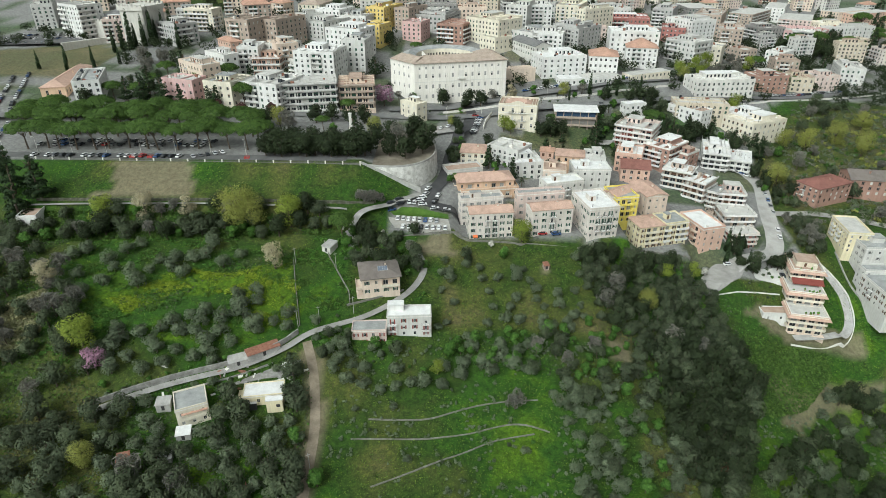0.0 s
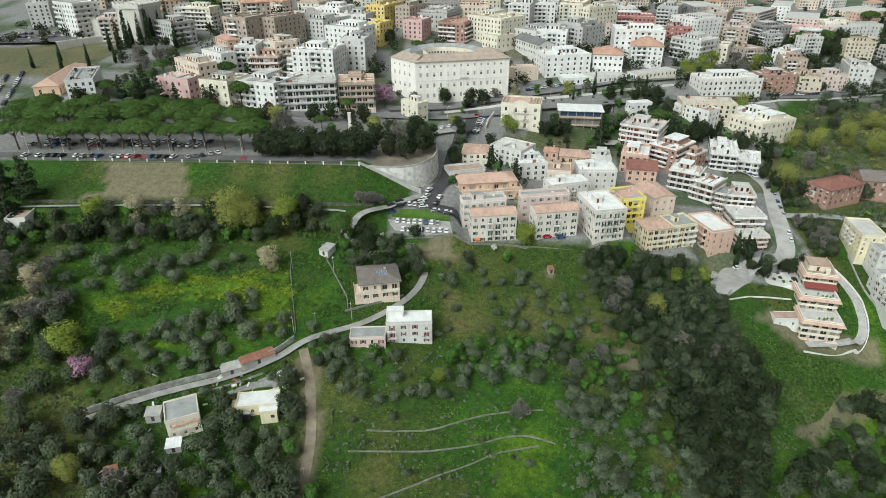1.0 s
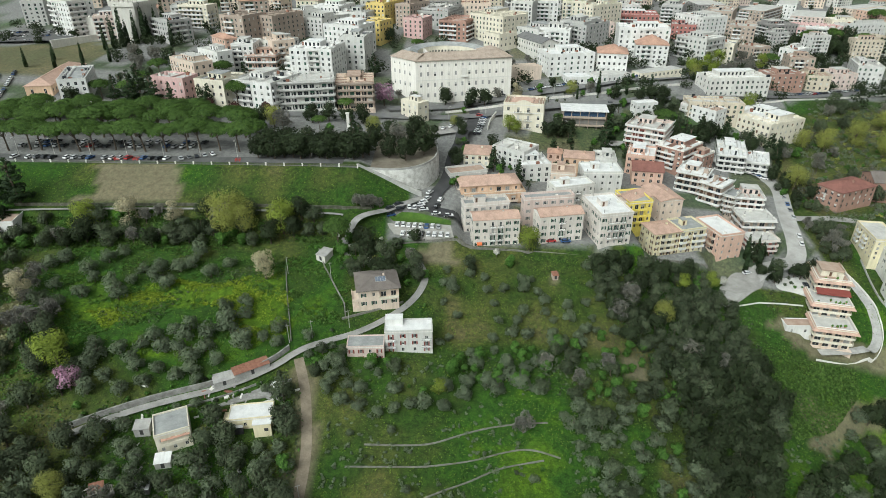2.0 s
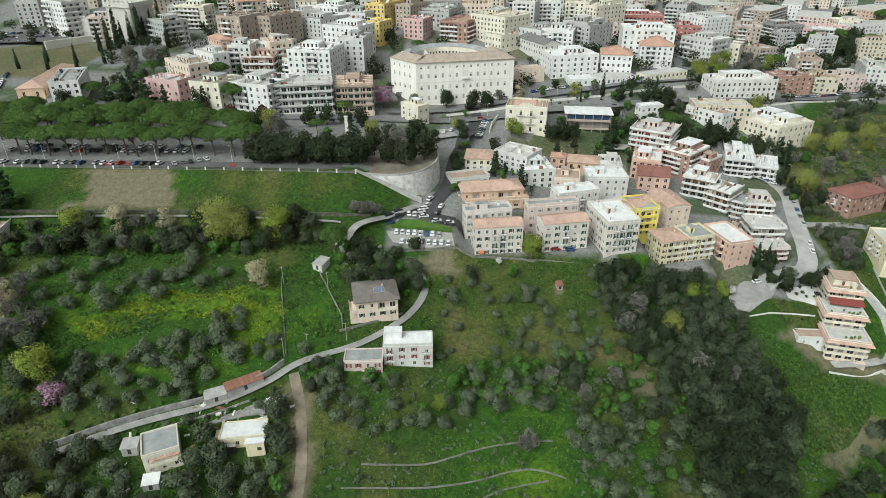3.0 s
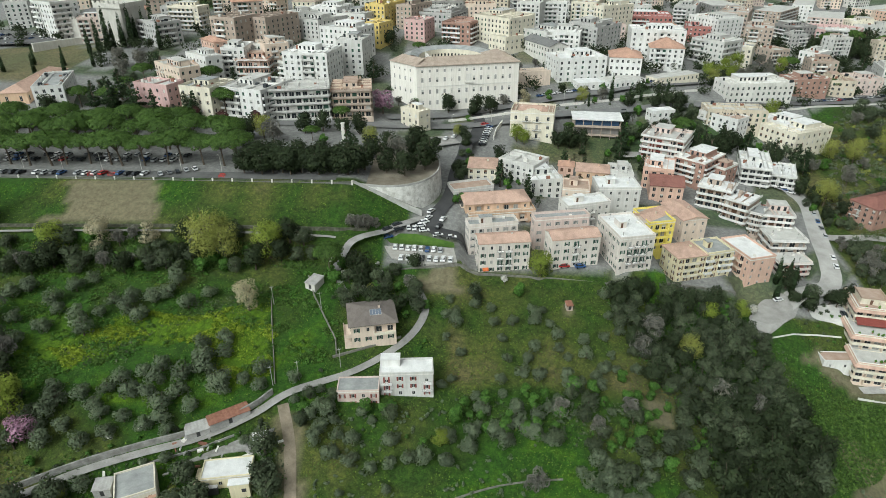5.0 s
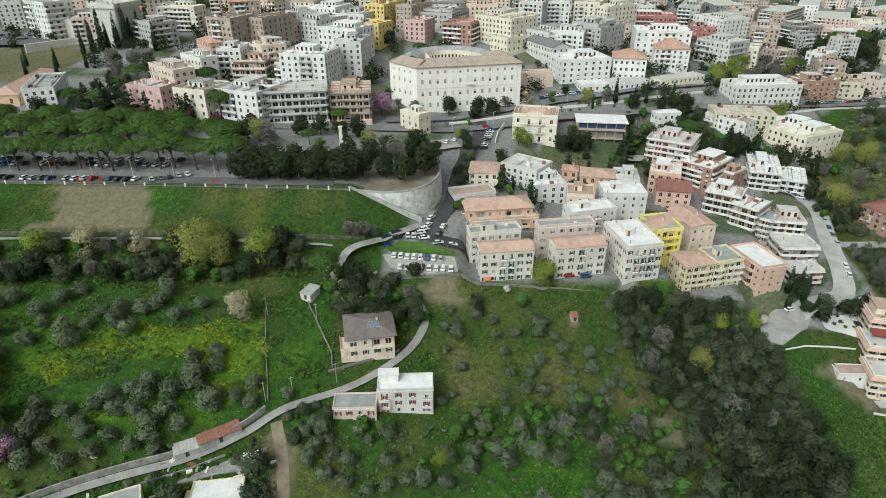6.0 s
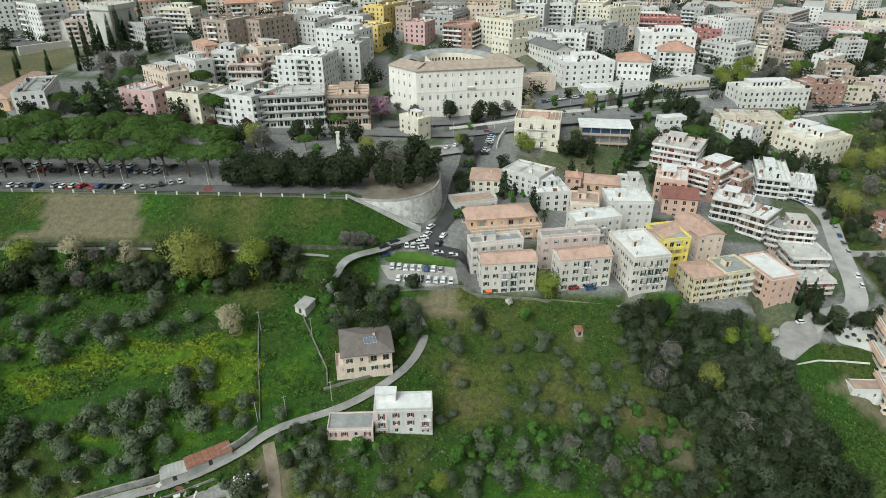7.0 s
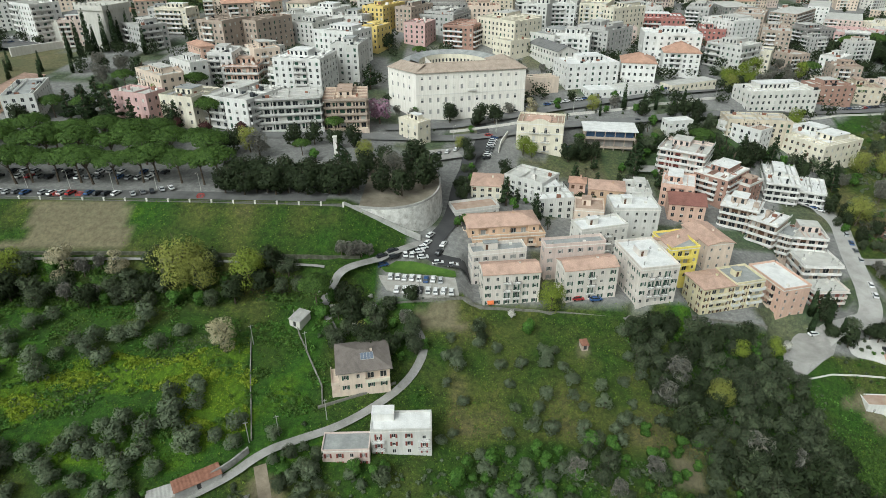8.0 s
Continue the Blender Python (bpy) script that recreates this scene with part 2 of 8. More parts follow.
class Shape:
    """Collects quads and boxes for one mesh."""

    def __init__(self):
        self.v, self.f, self.i = [], [], []

    def poly(self, pts, mat=0):
        n = len(self.v)
        self.v += [tuple(p) for p in pts]
        self.f.append(tuple(range(n, n + len(pts))))
        self.i.append(mat)

    def box(self, x0, y0, z0, x1, y1, z1, mat=0, bottom=True):
        n = len(self.v)
        self.v += [(x0, y0, z0), (x1, y0, z0), (x1, y1, z0), (x0, y1, z0), (x0, y0, z1), (x1, y0, z1), (x1, y1, z1), (x0, y1, z1)]
        fs = [(4, 5, 6, 7), (0, 1, 5, 4), (1, 2, 6, 5), (2, 3, 7, 6), (3, 0, 4, 7)] + ([(3, 2, 1, 0)] if bottom else [])
        self.f += [tuple(n + k for k in f) for f in fs]
        self.i += [mat] * len(fs)

    def prism(self, outline, z0, z1, mat=0):
        n, k = len(self.v), len(outline)
        self.v += [(x, y, z0) for x, y in outline] + [(x, y, z1) for x, y in outline]
        self.f += [tuple(n + k + j for j in range(k)), tuple(n + k - 1 - j for j in range(k))]
        self.f += [(n + j, n + (j + 1) % k, n + k + (j + 1) % k, n + k + j) for j in range(k)]
        self.i += [mat] * (k + 2)

    def tube(self, path, radii, sides=6, mat=0):
        n = len(self.v)
        for q, (p, r) in enumerate(zip(path, radii)):
            p = Vector(p)
            way = (Vector(path[min(q + 1, len(path) - 1)]) - Vector(path[max(q - 1, 0)])).normalized()
            u = way.orthogonal().normalized()
            w = way.cross(u)
            self.v += [tuple(p + r * (math.cos(a) * u + math.sin(a) * w)) for a in (math.tau * s / sides for s in range(sides))]
        for q in range(len(path) - 1):
            for s in range(sides):
                a, b = n + q * sides + s, n + q * sides + (s + 1) % sides
                self.f.append((a, b, b + sides, a + sides))
                self.i.append(mat)
        self.f.append(tuple(n + (len(path) - 1) * sides + s for s in range(sides)))
        self.i.append(mat)

    def mesh(self, name, mats, smooth=False):
        """Joins corners that meet, so that what touches is one piece."""
        seen, spot, verts = {}, [], []
        for p in self.v:
            key = (round(p[0], 3), round(p[1], 3), round(p[2], 3))
            if key not in seen:
                seen[key] = len(verts)
                verts.append(tuple(p))
            spot.append(seen[key])
        faces, index = [], []
        for f, m in zip(self.f, self.i):
            g = tuple(dict.fromkeys(spot[k] for k in f))
            if len(g) > 2:
                faces.append(g)
                index.append(m)
        return mesh_of(name, verts, faces, mats, index, smooth)


def part(name, data, parent, label=""):
    ob = new(name, data)
    ob.parent = parent
    return tagged(ob, label)


def thing(name, x, y, z, rz=0.0, label="", category="", group="", kind=""):
    ob = new(name)
    ob.empty_display_size = 0.5
    ob.matrix_world = pose(x, y, z, 0, 0, rz)
    return tagged(ob, label, category, group, kind)


def setting(name, data, label="", category=""):
    return tagged(new(name, data), label, category, "", "structure")


# ---- the ground sheet ----
def inside(x, y, ring):
    odd = False
    for (xa, ya), (xb, yb) in zip(ring, ring[1:] + ring[:1]):
        if (ya > y) != (yb > y) and x < (xb - xa) * (y - ya) / (yb - ya) + xa:
            odd = not odd
    return odd


def steps(stops):
    out = [stops[0][0]]
    for (a, _), (b, step) in zip(stops, stops[1:]):
        n = max(1, round((b - a) / step))
        out += [a + (b - a) * (k + 1) / n for k in range(n)]
    return out


GX = steps([(-4000, 0), (-900, 400), (-400, 50), (-230, 10), (230, 3), (400, 10), (900, 50), (4000, 400)])
GY = steps([(-1500, 0), (-200, 130), (60, 30), (130, 7), (330, 3), (480, 8), (760, 20), (1300, 60), (4500, 400)])
TOWN = [(-400, 318), (-30, 318), (-11, 274), (-15, 263), (-25, 252), (-24, 236), (-8, 236.5), (6, 238), (62, 239), (84, 243), (112, 244), (128, 238), (172, 240), (176, 300), (190, 360), (240, 440), (420, 470), (700, 480), (1200, 1600), (-1200, 1600), (-900, 400)]
VERGE = [(-25, 250), (-18.5, 253.5), (-12.5, 255.4), (2.6, 253.2), (2.6, 248.5), (-9, 251.2), (-17, 250.8)]
LAWN = [(-330, 388), (-232, 388), (-228, 440), (-245, 470), (-300, 455), (-330, 440)]
GREEN_HILL = [(-250, 585), (-190, 575), (-180, 640), (-260, 640)]
HILL = [(186, 280), (192, 356), (222, 382), (250, 430), (420, 440), (420, 300), (260, 280)]
BARE = [[(-153.5, 270), (-116, 270), (-112, 247), (-157, 247), (-157, 251), (-146.5, 251.5)], [(130, 224), (150, 212), (185, 211), (186, 220), (152, 221), (140, 226)], [(134, 190), (146, 184), (162, 190), (152, 194), (140, 197), (130, 199)], [(62, 183), (72, 182), (73, 190), (64, 190)], [(-14, 226), (4, 226), (4, 236), (-10, 234)], [(40, 220), (47, 219), (48, 225), (42, 226)], [(131, 179), (147.6, 187), (158, 198), (172, 202), (189, 202), (187, 195), (158.5, 191), (140, 174)],
        [(-51, 176), (-44, 176), (-41, 160), (-38.5, 150), (-39, 112), (-44.5, 112), (-45.5, 147), (-48, 160)]]
YELLOW = [(-86.4, 208.9), (-61.5, 219.3), (-54.5, 188), (-67.4, 181.2), (-79.2, 199), (-101, 198), (-116, 186), (-127, 193.6), (-105.2, 211.7)]
GARDEN = [(30, 344), (44, 352), (62, 362), (70, 376), (110, 386), (150, 400), (192, 412), (182, 384), (150, 366), (112, 362), (92, 340), (60, 330)]
DRY = [[(-140, 153), (-132, 152.5), (-122, 137), (-101, 130), (-97, 118), (-126, 118), (-138, 138)], LAWN, HILL]
gv, gf, zone, lush, bare = [], [], [], [], []
for yy in GY:
    for xx in GX:
        rough = 0.12 * noise.noise((xx * 0.09, yy * 0.09, 0)) if yy < 330 else 0.0
        gv.append((xx, yy, ground(xx, yy) + rough))
        town = 1.0 if (inside(xx, yy, TOWN) or (xx < -12 and 272 < yy < 322)) and not inside(xx, yy, LAWN) and not inside(xx, yy, GREEN_HILL) else 0.0
        if town and (noise.noise((xx * 0.045, yy * 0.045, 12)) < (-0.15 if yy > 330 else -0.2) or inside(xx, yy, VERGE)) and not (xx < -12 and yy < 345):
            town = 0.25
        if town and inside(xx, yy, GARDEN):
            town = 0.15
        zone.append(town)
        bare.append(0.72 if any(inside(xx + 2.5 * noise.noise((xx * 0.2, yy * 0.2, 3)), yy, r) for r in BARE) else 0.45 if inside(xx, yy, LAWN) else 0.0)
        w = 0.4 * noise.noise((xx * 0.02, yy * 0.02, 9)) + 0.3 * noise.noise((xx * 0.07, yy * 0.07, 19)) + (0.1 if -36 < xx < 70 and yy < 188 else -0.06 if -36 < xx < 90 and yy < 234 else 0.0)
        dry = 0.26 if any(inside(xx + 5 * noise.noise((xx * 0.1, yy * 0.1, 5)), yy, r) for r in DRY) else 0.0
        sunny = 0.42 if inside(xx + 5 * noise.noise((xx * 0.12, yy * 0.12, 7)), yy, YELLOW) else 0.0
        lush.append(-dry + sunny + min(1.0, max(0.0, 0.5 + w + (0.22 if -150 < xx < -40 and 175 < yy < 235 else 0) + (0.02 if xx < -20 and yy > 247 else 0) - (0.26 if 0 < xx < 75 and yy > 190 else 0) + (0.2 if 110 < xx < 190 and yy < 236 else 0))))
nx = len(GX)
gf = [(j * nx + i, j * nx + i + 1, (j + 1) * nx + i + 1, (j + 1) * nx + i) for j in range(len(GY) - 1) for i in range(nx - 1)]
M_GROUND, nt, b = nodes_of("grass_and_soil", 0.95)
att_t, att_l = nt.nodes.new("ShaderNodeAttribute"), nt.nodes.new("ShaderNodeAttribute")
att_t.attribute_name, att_l.attribute_name = "built_up", "lushness"
mid, fine, tiny = noise_of(nt, 0.09, 6, 0.65), noise_of(nt, 0.6, 8, 0.78), noise_of(nt, 2.6, 5, 0.75)
add = nt.nodes.new("ShaderNodeMath")
add.operation = "ADD"
scale = nt.nodes.new("ShaderNodeMath")
scale.operation, scale.inputs[1].default_value = "MULTIPLY_ADD", 0.9
nt.links.new(mid.outputs[0], scale.inputs[0])
nt.links.new(att_l.outputs["Fac"], add.inputs[0])
scale.inputs[2].default_value = -0.45
nt.links.new(scale.outputs[0], add.inputs[1])
green = ramp_of(nt, add.outputs[0], [(0.03, (0.118, 0.112, 0.052)), (0.25, (0.086, 0.104, 0.029)), (0.5, (0.037, 0.072, 0.013)), (0.75, (0.033, 0.092, 0.011)), (0.97, (0.088, 0.165, 0.012))]).outputs[0]
mott = ramp_of(nt, fine.outputs[0], [(0.36, (0.30, 0.33, 0.34)), (0.46, (0.66, 0.70, 0.70)), (0.53, (1.0, 1.0, 0.95)), (0.64, (1.7, 1.55, 1.2))]).outputs[0]
green = mix_of(nt, green, mott, 0.8, "MULTIPLY")
grain = ramp_of(nt, tiny.outputs[0], [(0.32, (0.3, 0.32, 0.32)), (0.68, (1.5, 1.45, 1.3))]).outputs[0]
green = mix_of(nt, green, grain, 0.75, "MULTIPLY")
att_b = nt.nodes.new("ShaderNodeAttribute")
att_b.attribute_name = "bare_soil"
soil = ramp_of(nt, fine.outputs[0], [(0.3, (0.12, 0.10, 0.066)), (0.7, (0.265, 0.222, 0.155))]).outputs[0]
green = mix_of(nt, green, soil, att_b.outputs["Fac"])
paved = ramp_of(nt, fine.outputs[0], [(0.3, (0.12, 0.12, 0.117)), (0.5, (0.20, 0.20, 0.193)), (0.7, (0.31, 0.305, 0.29))]).outputs[0]
nt.links.new(mix_of(nt, green, paved, att_t.outputs["Fac"]), b.inputs["Base Color"])
bump_of(nt, b, fine.outputs[0], 0.6, 0.5)
me = mesh_of("ground", gv, gf, M_GROUND, smooth=True)
for key, values in (("built_up", zone), ("lushness", lush), ("bare_soil", bare)):
    a = me.attributes.new(key, "FLOAT", "POINT")
    a.data.foreach_set("value", values)
setting("ground", me, "green hillside below a town, grass, bare soil and paved town ground", "ground")


def resample(points, step):
    out = []
    for (xa, ya), (xb, yb) in zip(points, points[1:]):
        n = max(1, round(math.hypot(xb - xa, yb - ya) / step))
        out += [(xa + (xb - xa) * k / n, ya + (yb - ya) * k / n) for k in range(n)]
    return out + [points[-1]]


def smoothed(points, rounds=2):
    for _ in range(rounds):
        q = [points[0]]
        for (xa, ya), (xb, yb) in zip(points, points[1:]):
            q += [(xa * 0.75 + xb * 0.25, ya * 0.75 + yb * 0.25), (xa * 0.25 + xb * 0.75, ya * 0.25 + yb * 0.75)]
        points = q + [points[-1]]
    return points


def strip(points, width, lift=0.25, step=2.5, curve=True):
    """Left and right edge points of a band that follows the ground."""
    line = resample(smoothed(points) if curve else points, step)
    sides = []
    for k, (x, y) in enumerate(line):
        (xa, ya), (xb, yb) = line[max(0, k - 1)], line[min(len(line) - 1, k + 1)]
        n = math.hypot(xb - xa, yb - ya) or 1
        sides.append((x, y, -(yb - ya) / n, (xb - xa) / n))
    return sides


def road(name, points, width, mat, label, lift=0.2, category="road"):
    sides, cols = strip(points, width), max(2, round(width / 1.5))
    v, f = [], []
    for x, y, nx_, ny_ in sides:
        level = max(ground(x + nx_ * width * s, y + ny_ * width * s) for s in (-0.5, 0, 0.5))
        for c in range(cols + 1):
            o = width * (c / cols - 0.5)
            px, py = x + nx_ * o, y + ny_ * o
            v.append((px, py, max(ground(px, py), level - 0.25) + lift))
    w = cols + 1
    for k in range(len(sides) - 1):
        f += [(k * w + c + 1, k * w + c, (k + 1) * w + c, (k + 1) * w + c + 1) for c in range(cols)]
    return setting(name, mesh_of(name, v, f, mat, smooth=True), label, category)


def wall_line(name, points, thick, below, above, mat, label, cap=None, curve=False, level=None, category="wall"):
    """A wall that follows a line on the ground."""
    sides = strip(points, thick, step=3.0, curve=curve)
    s = Shape()
    rows = []
    for k, (x, y, nx_, ny_) in enumerate(sides):
        z = ground(x, y) if level is None else level(x, y)
        rows.append([(x + nx_ * thick / 2, y + ny_ * thick / 2, z - below), (x + nx_ * thick / 2, y + ny_ * thick / 2, z + above),
                     (x - nx_ * thick / 2, y - ny_ * thick / 2, z + above), (x - nx_ * thick / 2, y - ny_ * thick / 2, z - below)])
    for a, b_ in zip(rows, rows[1:]):
        for q in range(3):
            s.poly([a[q + 1], a[q], b_[q], b_[q + 1]])
    s.poly(rows[0])
    s.poly(rows[-1][::-1])
    return setting(name, s.mesh(name, mat), label, category)


def paving(name, ring, mat, label, lift=0.34, category="yard"):
    """A paved yard with a bounding edge, laid over the ground."""
    ys = [p[1] for p in ring]
    y0, y1 = min(ys), max(ys)
    rows, cols = max(2, round((y1 - y0) / 1.5)), 14
    v, f = [], []
    for r in range(rows + 1):
        y = y0 + (y1 - y0) * min(0.998, max(0.002, r / rows))
        hits = sorted(xa + (xb - xa) * (y - ya) / (yb - ya) for (xa, ya), (xb, yb) in zip(ring, ring[1:] + ring[:1]) if (ya > y) != (yb > y))
        for c in range(cols + 3):
            x = hits[0] + (hits[-1] - hits[0]) * min(cols, max(0, c - 1)) / cols
            v.append((x, y, ground(x, y) + (lift if 0 < c < cols + 2 else -0.6)))
    w = cols + 3
    f = [(r * w + c, r * w + c + 1, (r + 1) * w + c + 1, (r + 1) * w + c) for r in range(rows) for c in range(w - 1)]
    return setting(name, mesh_of(name, v, f, mat, smooth=False), label, category)

# ---- roads, walls and paving ----
M_LANE = patchy("worn_lane_concrete", [(0.3, (0.22, 0.215, 0.20)), (0.7, (0.38, 0.37, 0.355))], 0.25, 0.9, 2.5, 0.3, 0.03)
M_DRY = patchy("dry_stone", [(0.3, (0.13, 0.125, 0.105)), (0.6, (0.24, 0.235, 0.21)), (0.8, (0.36, 0.35, 0.32))], 0.7, 0.95, 2.0, 0.9, 0.15)
M_STAINED = patchy("stained_concrete", [(0.3, (0.15, 0.145, 0.13)), (0.55, (0.28, 0.275, 0.26)), (0.75, (0.42, 0.41, 0.39))], 0.5, 0.95, 1.6, 0.4, 0.04)
road("lane", [(-114, 151), (-100, 158), (-86, 163), (-71, 167.5), (-57, 175), (-50, 181.5), (-41, 186), (-31, 190.5), (-22, 197), (-12.5, 206), (-7.8, 216), (-8, 222), (-11.5, 228.5)], 2.7, M_LANE, "narrow pale concrete lane winding up the hillside")
road("lane_upper", [(-41.5, 233.5), (-40.5, 238), (-35.5, 243), (-27, 249.3), (-21, 255.5), (-14, 260.5), (-8.5, 266)], 3.6, M_LANE, "pale worn lane beside the car park")
road("town_road", [(13, 255), (4.6, 254.8), (-3, 255.6), (-7, 259), (-5, 266), (0, 277), (2.5, 291), (4, 310), (8, 330), (14, 352), (18, 372), (16, 384)], 6.5, patchy("fresh_asphalt", [(0.3, (0.045, 0.045, 0.048)), (0.7, (0.08, 0.08, 0.081))], 0.15, 0.85, 4, 0.2, 0.02), "dark asphalt road curving round the stone bastion")
road("dirt_track", [(-49.5, 179), (-45.6, 169), (-43.4, 158), (-42, 147), (-41.8, 135), (-41.5, 112)], 3.3, M_DIRT, "brown dirt track down the field")
road("bank_path", [(-190, 242), (-150, 243), (-100, 243), (-60, 242.5), (-42, 243)], 1.2, M_LANE, "pale footpath under the bank wall", category="path")
M_AVENUE = patchy("worn_asphalt", [(0.3, (0.15, 0.15, 0.15)), (0.7, (0.23, 0.23, 0.225))], 0.15, 0.9, 4, 0.2, 0.02)
road("avenue", [(-260, 330), (-150, 335), (-70, 344), (-25, 356), (9, 366.5), (34.5, 374.5), (60, 381.5), (100, 390.5), (144, 406), (185, 419), (224, 428.6), (272, 454), (326, 482), (420, 530)], 9.0, M_AVENUE, "wide worn asphalt avenue through the town")
road("avenue_upper", [(-34, 366), (-18, 373), (5, 383), (33, 393), (57, 400), (90, 414), (125, 428), (155, 442), (203, 478), (242, 520), (262, 560)], 9.5, M_AVENUE, "upper carriageway below the palace, lined with parked cars")
road("terrace_road", [(-330, 282), (-260, 280), (-150, 276), (-90, 273.5), (-45, 272)], 7.0, M_ASPHALT, "asphalt car park road on the terrace above the bank")
road("hill_street", [(117, 229), (124, 238), (140, 249.5), (154, 254.5), (162.5, 261), (166, 274), (171.6, 295), (175.5, 307), (180, 321), (177.5, 333), (166, 338), (150, 345), (118, 352), (90, 348)], 8.0, patchy("pale_street", [(0.3, (0.33, 0.32, 0.30)), (0.7, (0.47, 0.46, 0.44))], 0.2, 0.9, 3, 0.3, 0.03), "pale concrete street climbing between the flats")
paving("parking_yard", [(113.5, 227), (117, 226), (126, 232), (135.5, 238), (142.5, 248), (134, 252.5), (127, 249), (117, 237)], M_PALE_ROAD, "grey paved parking yard below the flats")
road("loop_drive", [(152, 214), (166, 214.5), (177, 218), (183, 225), (183, 235), (182, 246), (178, 256)], 3.6, M_CONCRETE, "pale concrete drive round the terraced house", category="drive")
paving("car_park", [(-24.8, 248.6), (-17, 250.8), (2.2, 248.4), (3.6, 236.4), (-8.8, 235.8), (-21, 240)], patchy("gravel_yard", [(0.3, (0.34, 0.325, 0.295)), (0.7, (0.50, 0.485, 0.45))], 0.3, 0.95), "pale gravel car park with two rows of cars", category="car park")
paving("car_park_verge", [(-25, 250.4), (-19, 253.2), (-12.5, 254.6), (2.2, 252.2), (2.6, 249.2), (-9, 251.4), (-17, 251.2)], patchy("clipped_grass", [(0.3, (0.05, 0.11, 0.02)), (0.7, (0.10, 0.18, 0.03))], 0.5, 0.95, 3), "green grass verge above the car park", 0.42, "verge")
paving("garden_court", [(143.6, 239.6), (149, 237.6), (155, 236), (160.3, 238.5), (162.5, 249.6), (149.6, 249.2), (145, 246)], patchy("white_gravel", [(0.3, (0.52, 0.51, 0.48)), (0.7, (0.66, 0.65, 0.62))], 0.3, 0.95), "white gravel courtyard with planted beds", category="courtyard")
road("side_street", [(171, 292), (184, 293), (200, 295), (222, 290), (240, 282), (262, 272)], 5.5, M_PALE_ROAD, "pale side street past the brick houses")
road("house_drive", [(-40, 231), (-38, 226), (-34.5, 221), (-33, 215)], 2.2, M_LANE, "short pale drive down to the brown-roofed house", category="drive")
road("villa_court", [(-8, 338), (4, 342)], 14.0, M_PALE_ROAD, "grey paved yard with parked cars", category="yard")
road("far_car_park", [(-340, 478), (-270, 482)], 40.0, M_ASPHALT, "large asphalt car park beyond the castle lawn", category="car park")
for name, line in (("terrace_wall_1", [(-25, 152.5), (-14, 152.6), (-4, 153.2), (5, 157), (13, 160), (24, 162.6), (33.5, 163.8)]), ("terrace_wall_2", [(-30, 145), (-18, 145.5), (-4, 146), (8, 149), (18, 153), (27, 155.2), (36.5, 153.2)]),
                   ("terrace_wall_3", [(-22, 128.5), (-12, 133), (-4, 137), (7, 142), (15, 147), (22, 149.6), (31, 152)]), ("terrace_wall_4", [(14, 124), (24, 127), (36, 126)])):
    wall_line(name, line, 0.45, 0.6, 0.3, M_DRY, "low dry-stone terrace wall across the grass", curve=True)
wall_line("lane_wall", [(-116, 152.6), (-101, 159.6), (-87, 164.7), (-72, 169.3), (-58.5, 176.5), (-53, 182)], 0.5, 0.6, 2.0, M_STAINED, "stained pale concrete wall along the lane", curve=True)
wall_line("lane_wall_lower", [(-84, 160.5), (-72, 164.5), (-60, 170)], 0.3, 0.6, 0.6, M_STAINED, "low concrete wall below the lane", curve=True)
wall_line("bank_wall", [(-178, 245.4), (-100, 245.4), (-60, 245.4), (-42, 246.6), (-31, 250.2)], 0.5, 1.4, 1.7, patchy("mossy_stone", [(0.3, (0.06, 0.065, 0.042)), (0.55, (0.12, 0.12, 0.09)), (0.75, (0.22, 0.215, 0.185))], 0.6, 0.95, 2.0, 0.9, 0.15), "long dark stone retaining wall at the foot of the grass bank", level=lambda x, y: 81.0 - max(0.0, x + 90) * 0.035 - max(0.0, x + 45) * 0.12)
wall_line("car_park_wall", [(-22, 234), (-8, 235.2), (6, 236.4)], 0.4, 3.0, 0.35, M_DRY, "low stone wall below the car park")
wall_line("field_wall", [(-61.5, 219), (-58, 204), (-55, 193), (-53, 185)], 0.3, 0.5, 0.7, M_DRY, "thin overgrown wall down the slope", curve=True)
wall_line("house_wall", [(6, 236.6), (30, 236.8), (60, 236.6), (62, 238.6), (84, 239), (86, 245.5), (114, 245.5)], 0.4, 4.0, 1.0, M_DRY, "grey garden wall below the lower houses")
wall_line("yard_wall", [(120, 227.5), (132, 231), (142, 232), (152, 232.5)], 0.3, 1.0, 0.5, M_TRIM, "white garden wall along the slope")
paving("farm_yard", [(-76, 160.2), (-62, 164.6), (-52.5, 165.5), (-50.5, 172), (-57, 169.6), (-69, 163.8)], M_STAINED, "stained concrete yard between the lane and the bungalow")
wall_line("garden_wall", [(-37, 196.2), (-33, 198), (-23, 202.4), (-15.6, 206.1)], 0.4, 1.5, 0.8, M_DRY, "low stone garden wall below the brown-roofed house")
wall_line("plot_wall", [(-50.5, 230), (-47, 221), (-42, 212), (-37, 203), (-36, 197.5)], 0.35, 1.5, 0.8, M_DRY, "old stone wall down the side of the house plot")
wall_line("side_wall", [(192, 262), (188.5, 241), (190.5, 231), (197, 220), (204, 210)], 0.4, 2.5, 0.8, M_CONCRETE, "pale concrete wall between the gardens", curve=True)
wall_line("drive_wall", [(150, 211.6), (166, 212.2), (178.5, 216), (185.2, 224.5), (185.2, 236), (184, 246), (180, 257)], 0.3, 1.5, 0.9, M_TRIM, "white curved wall round the drive", curve=True)
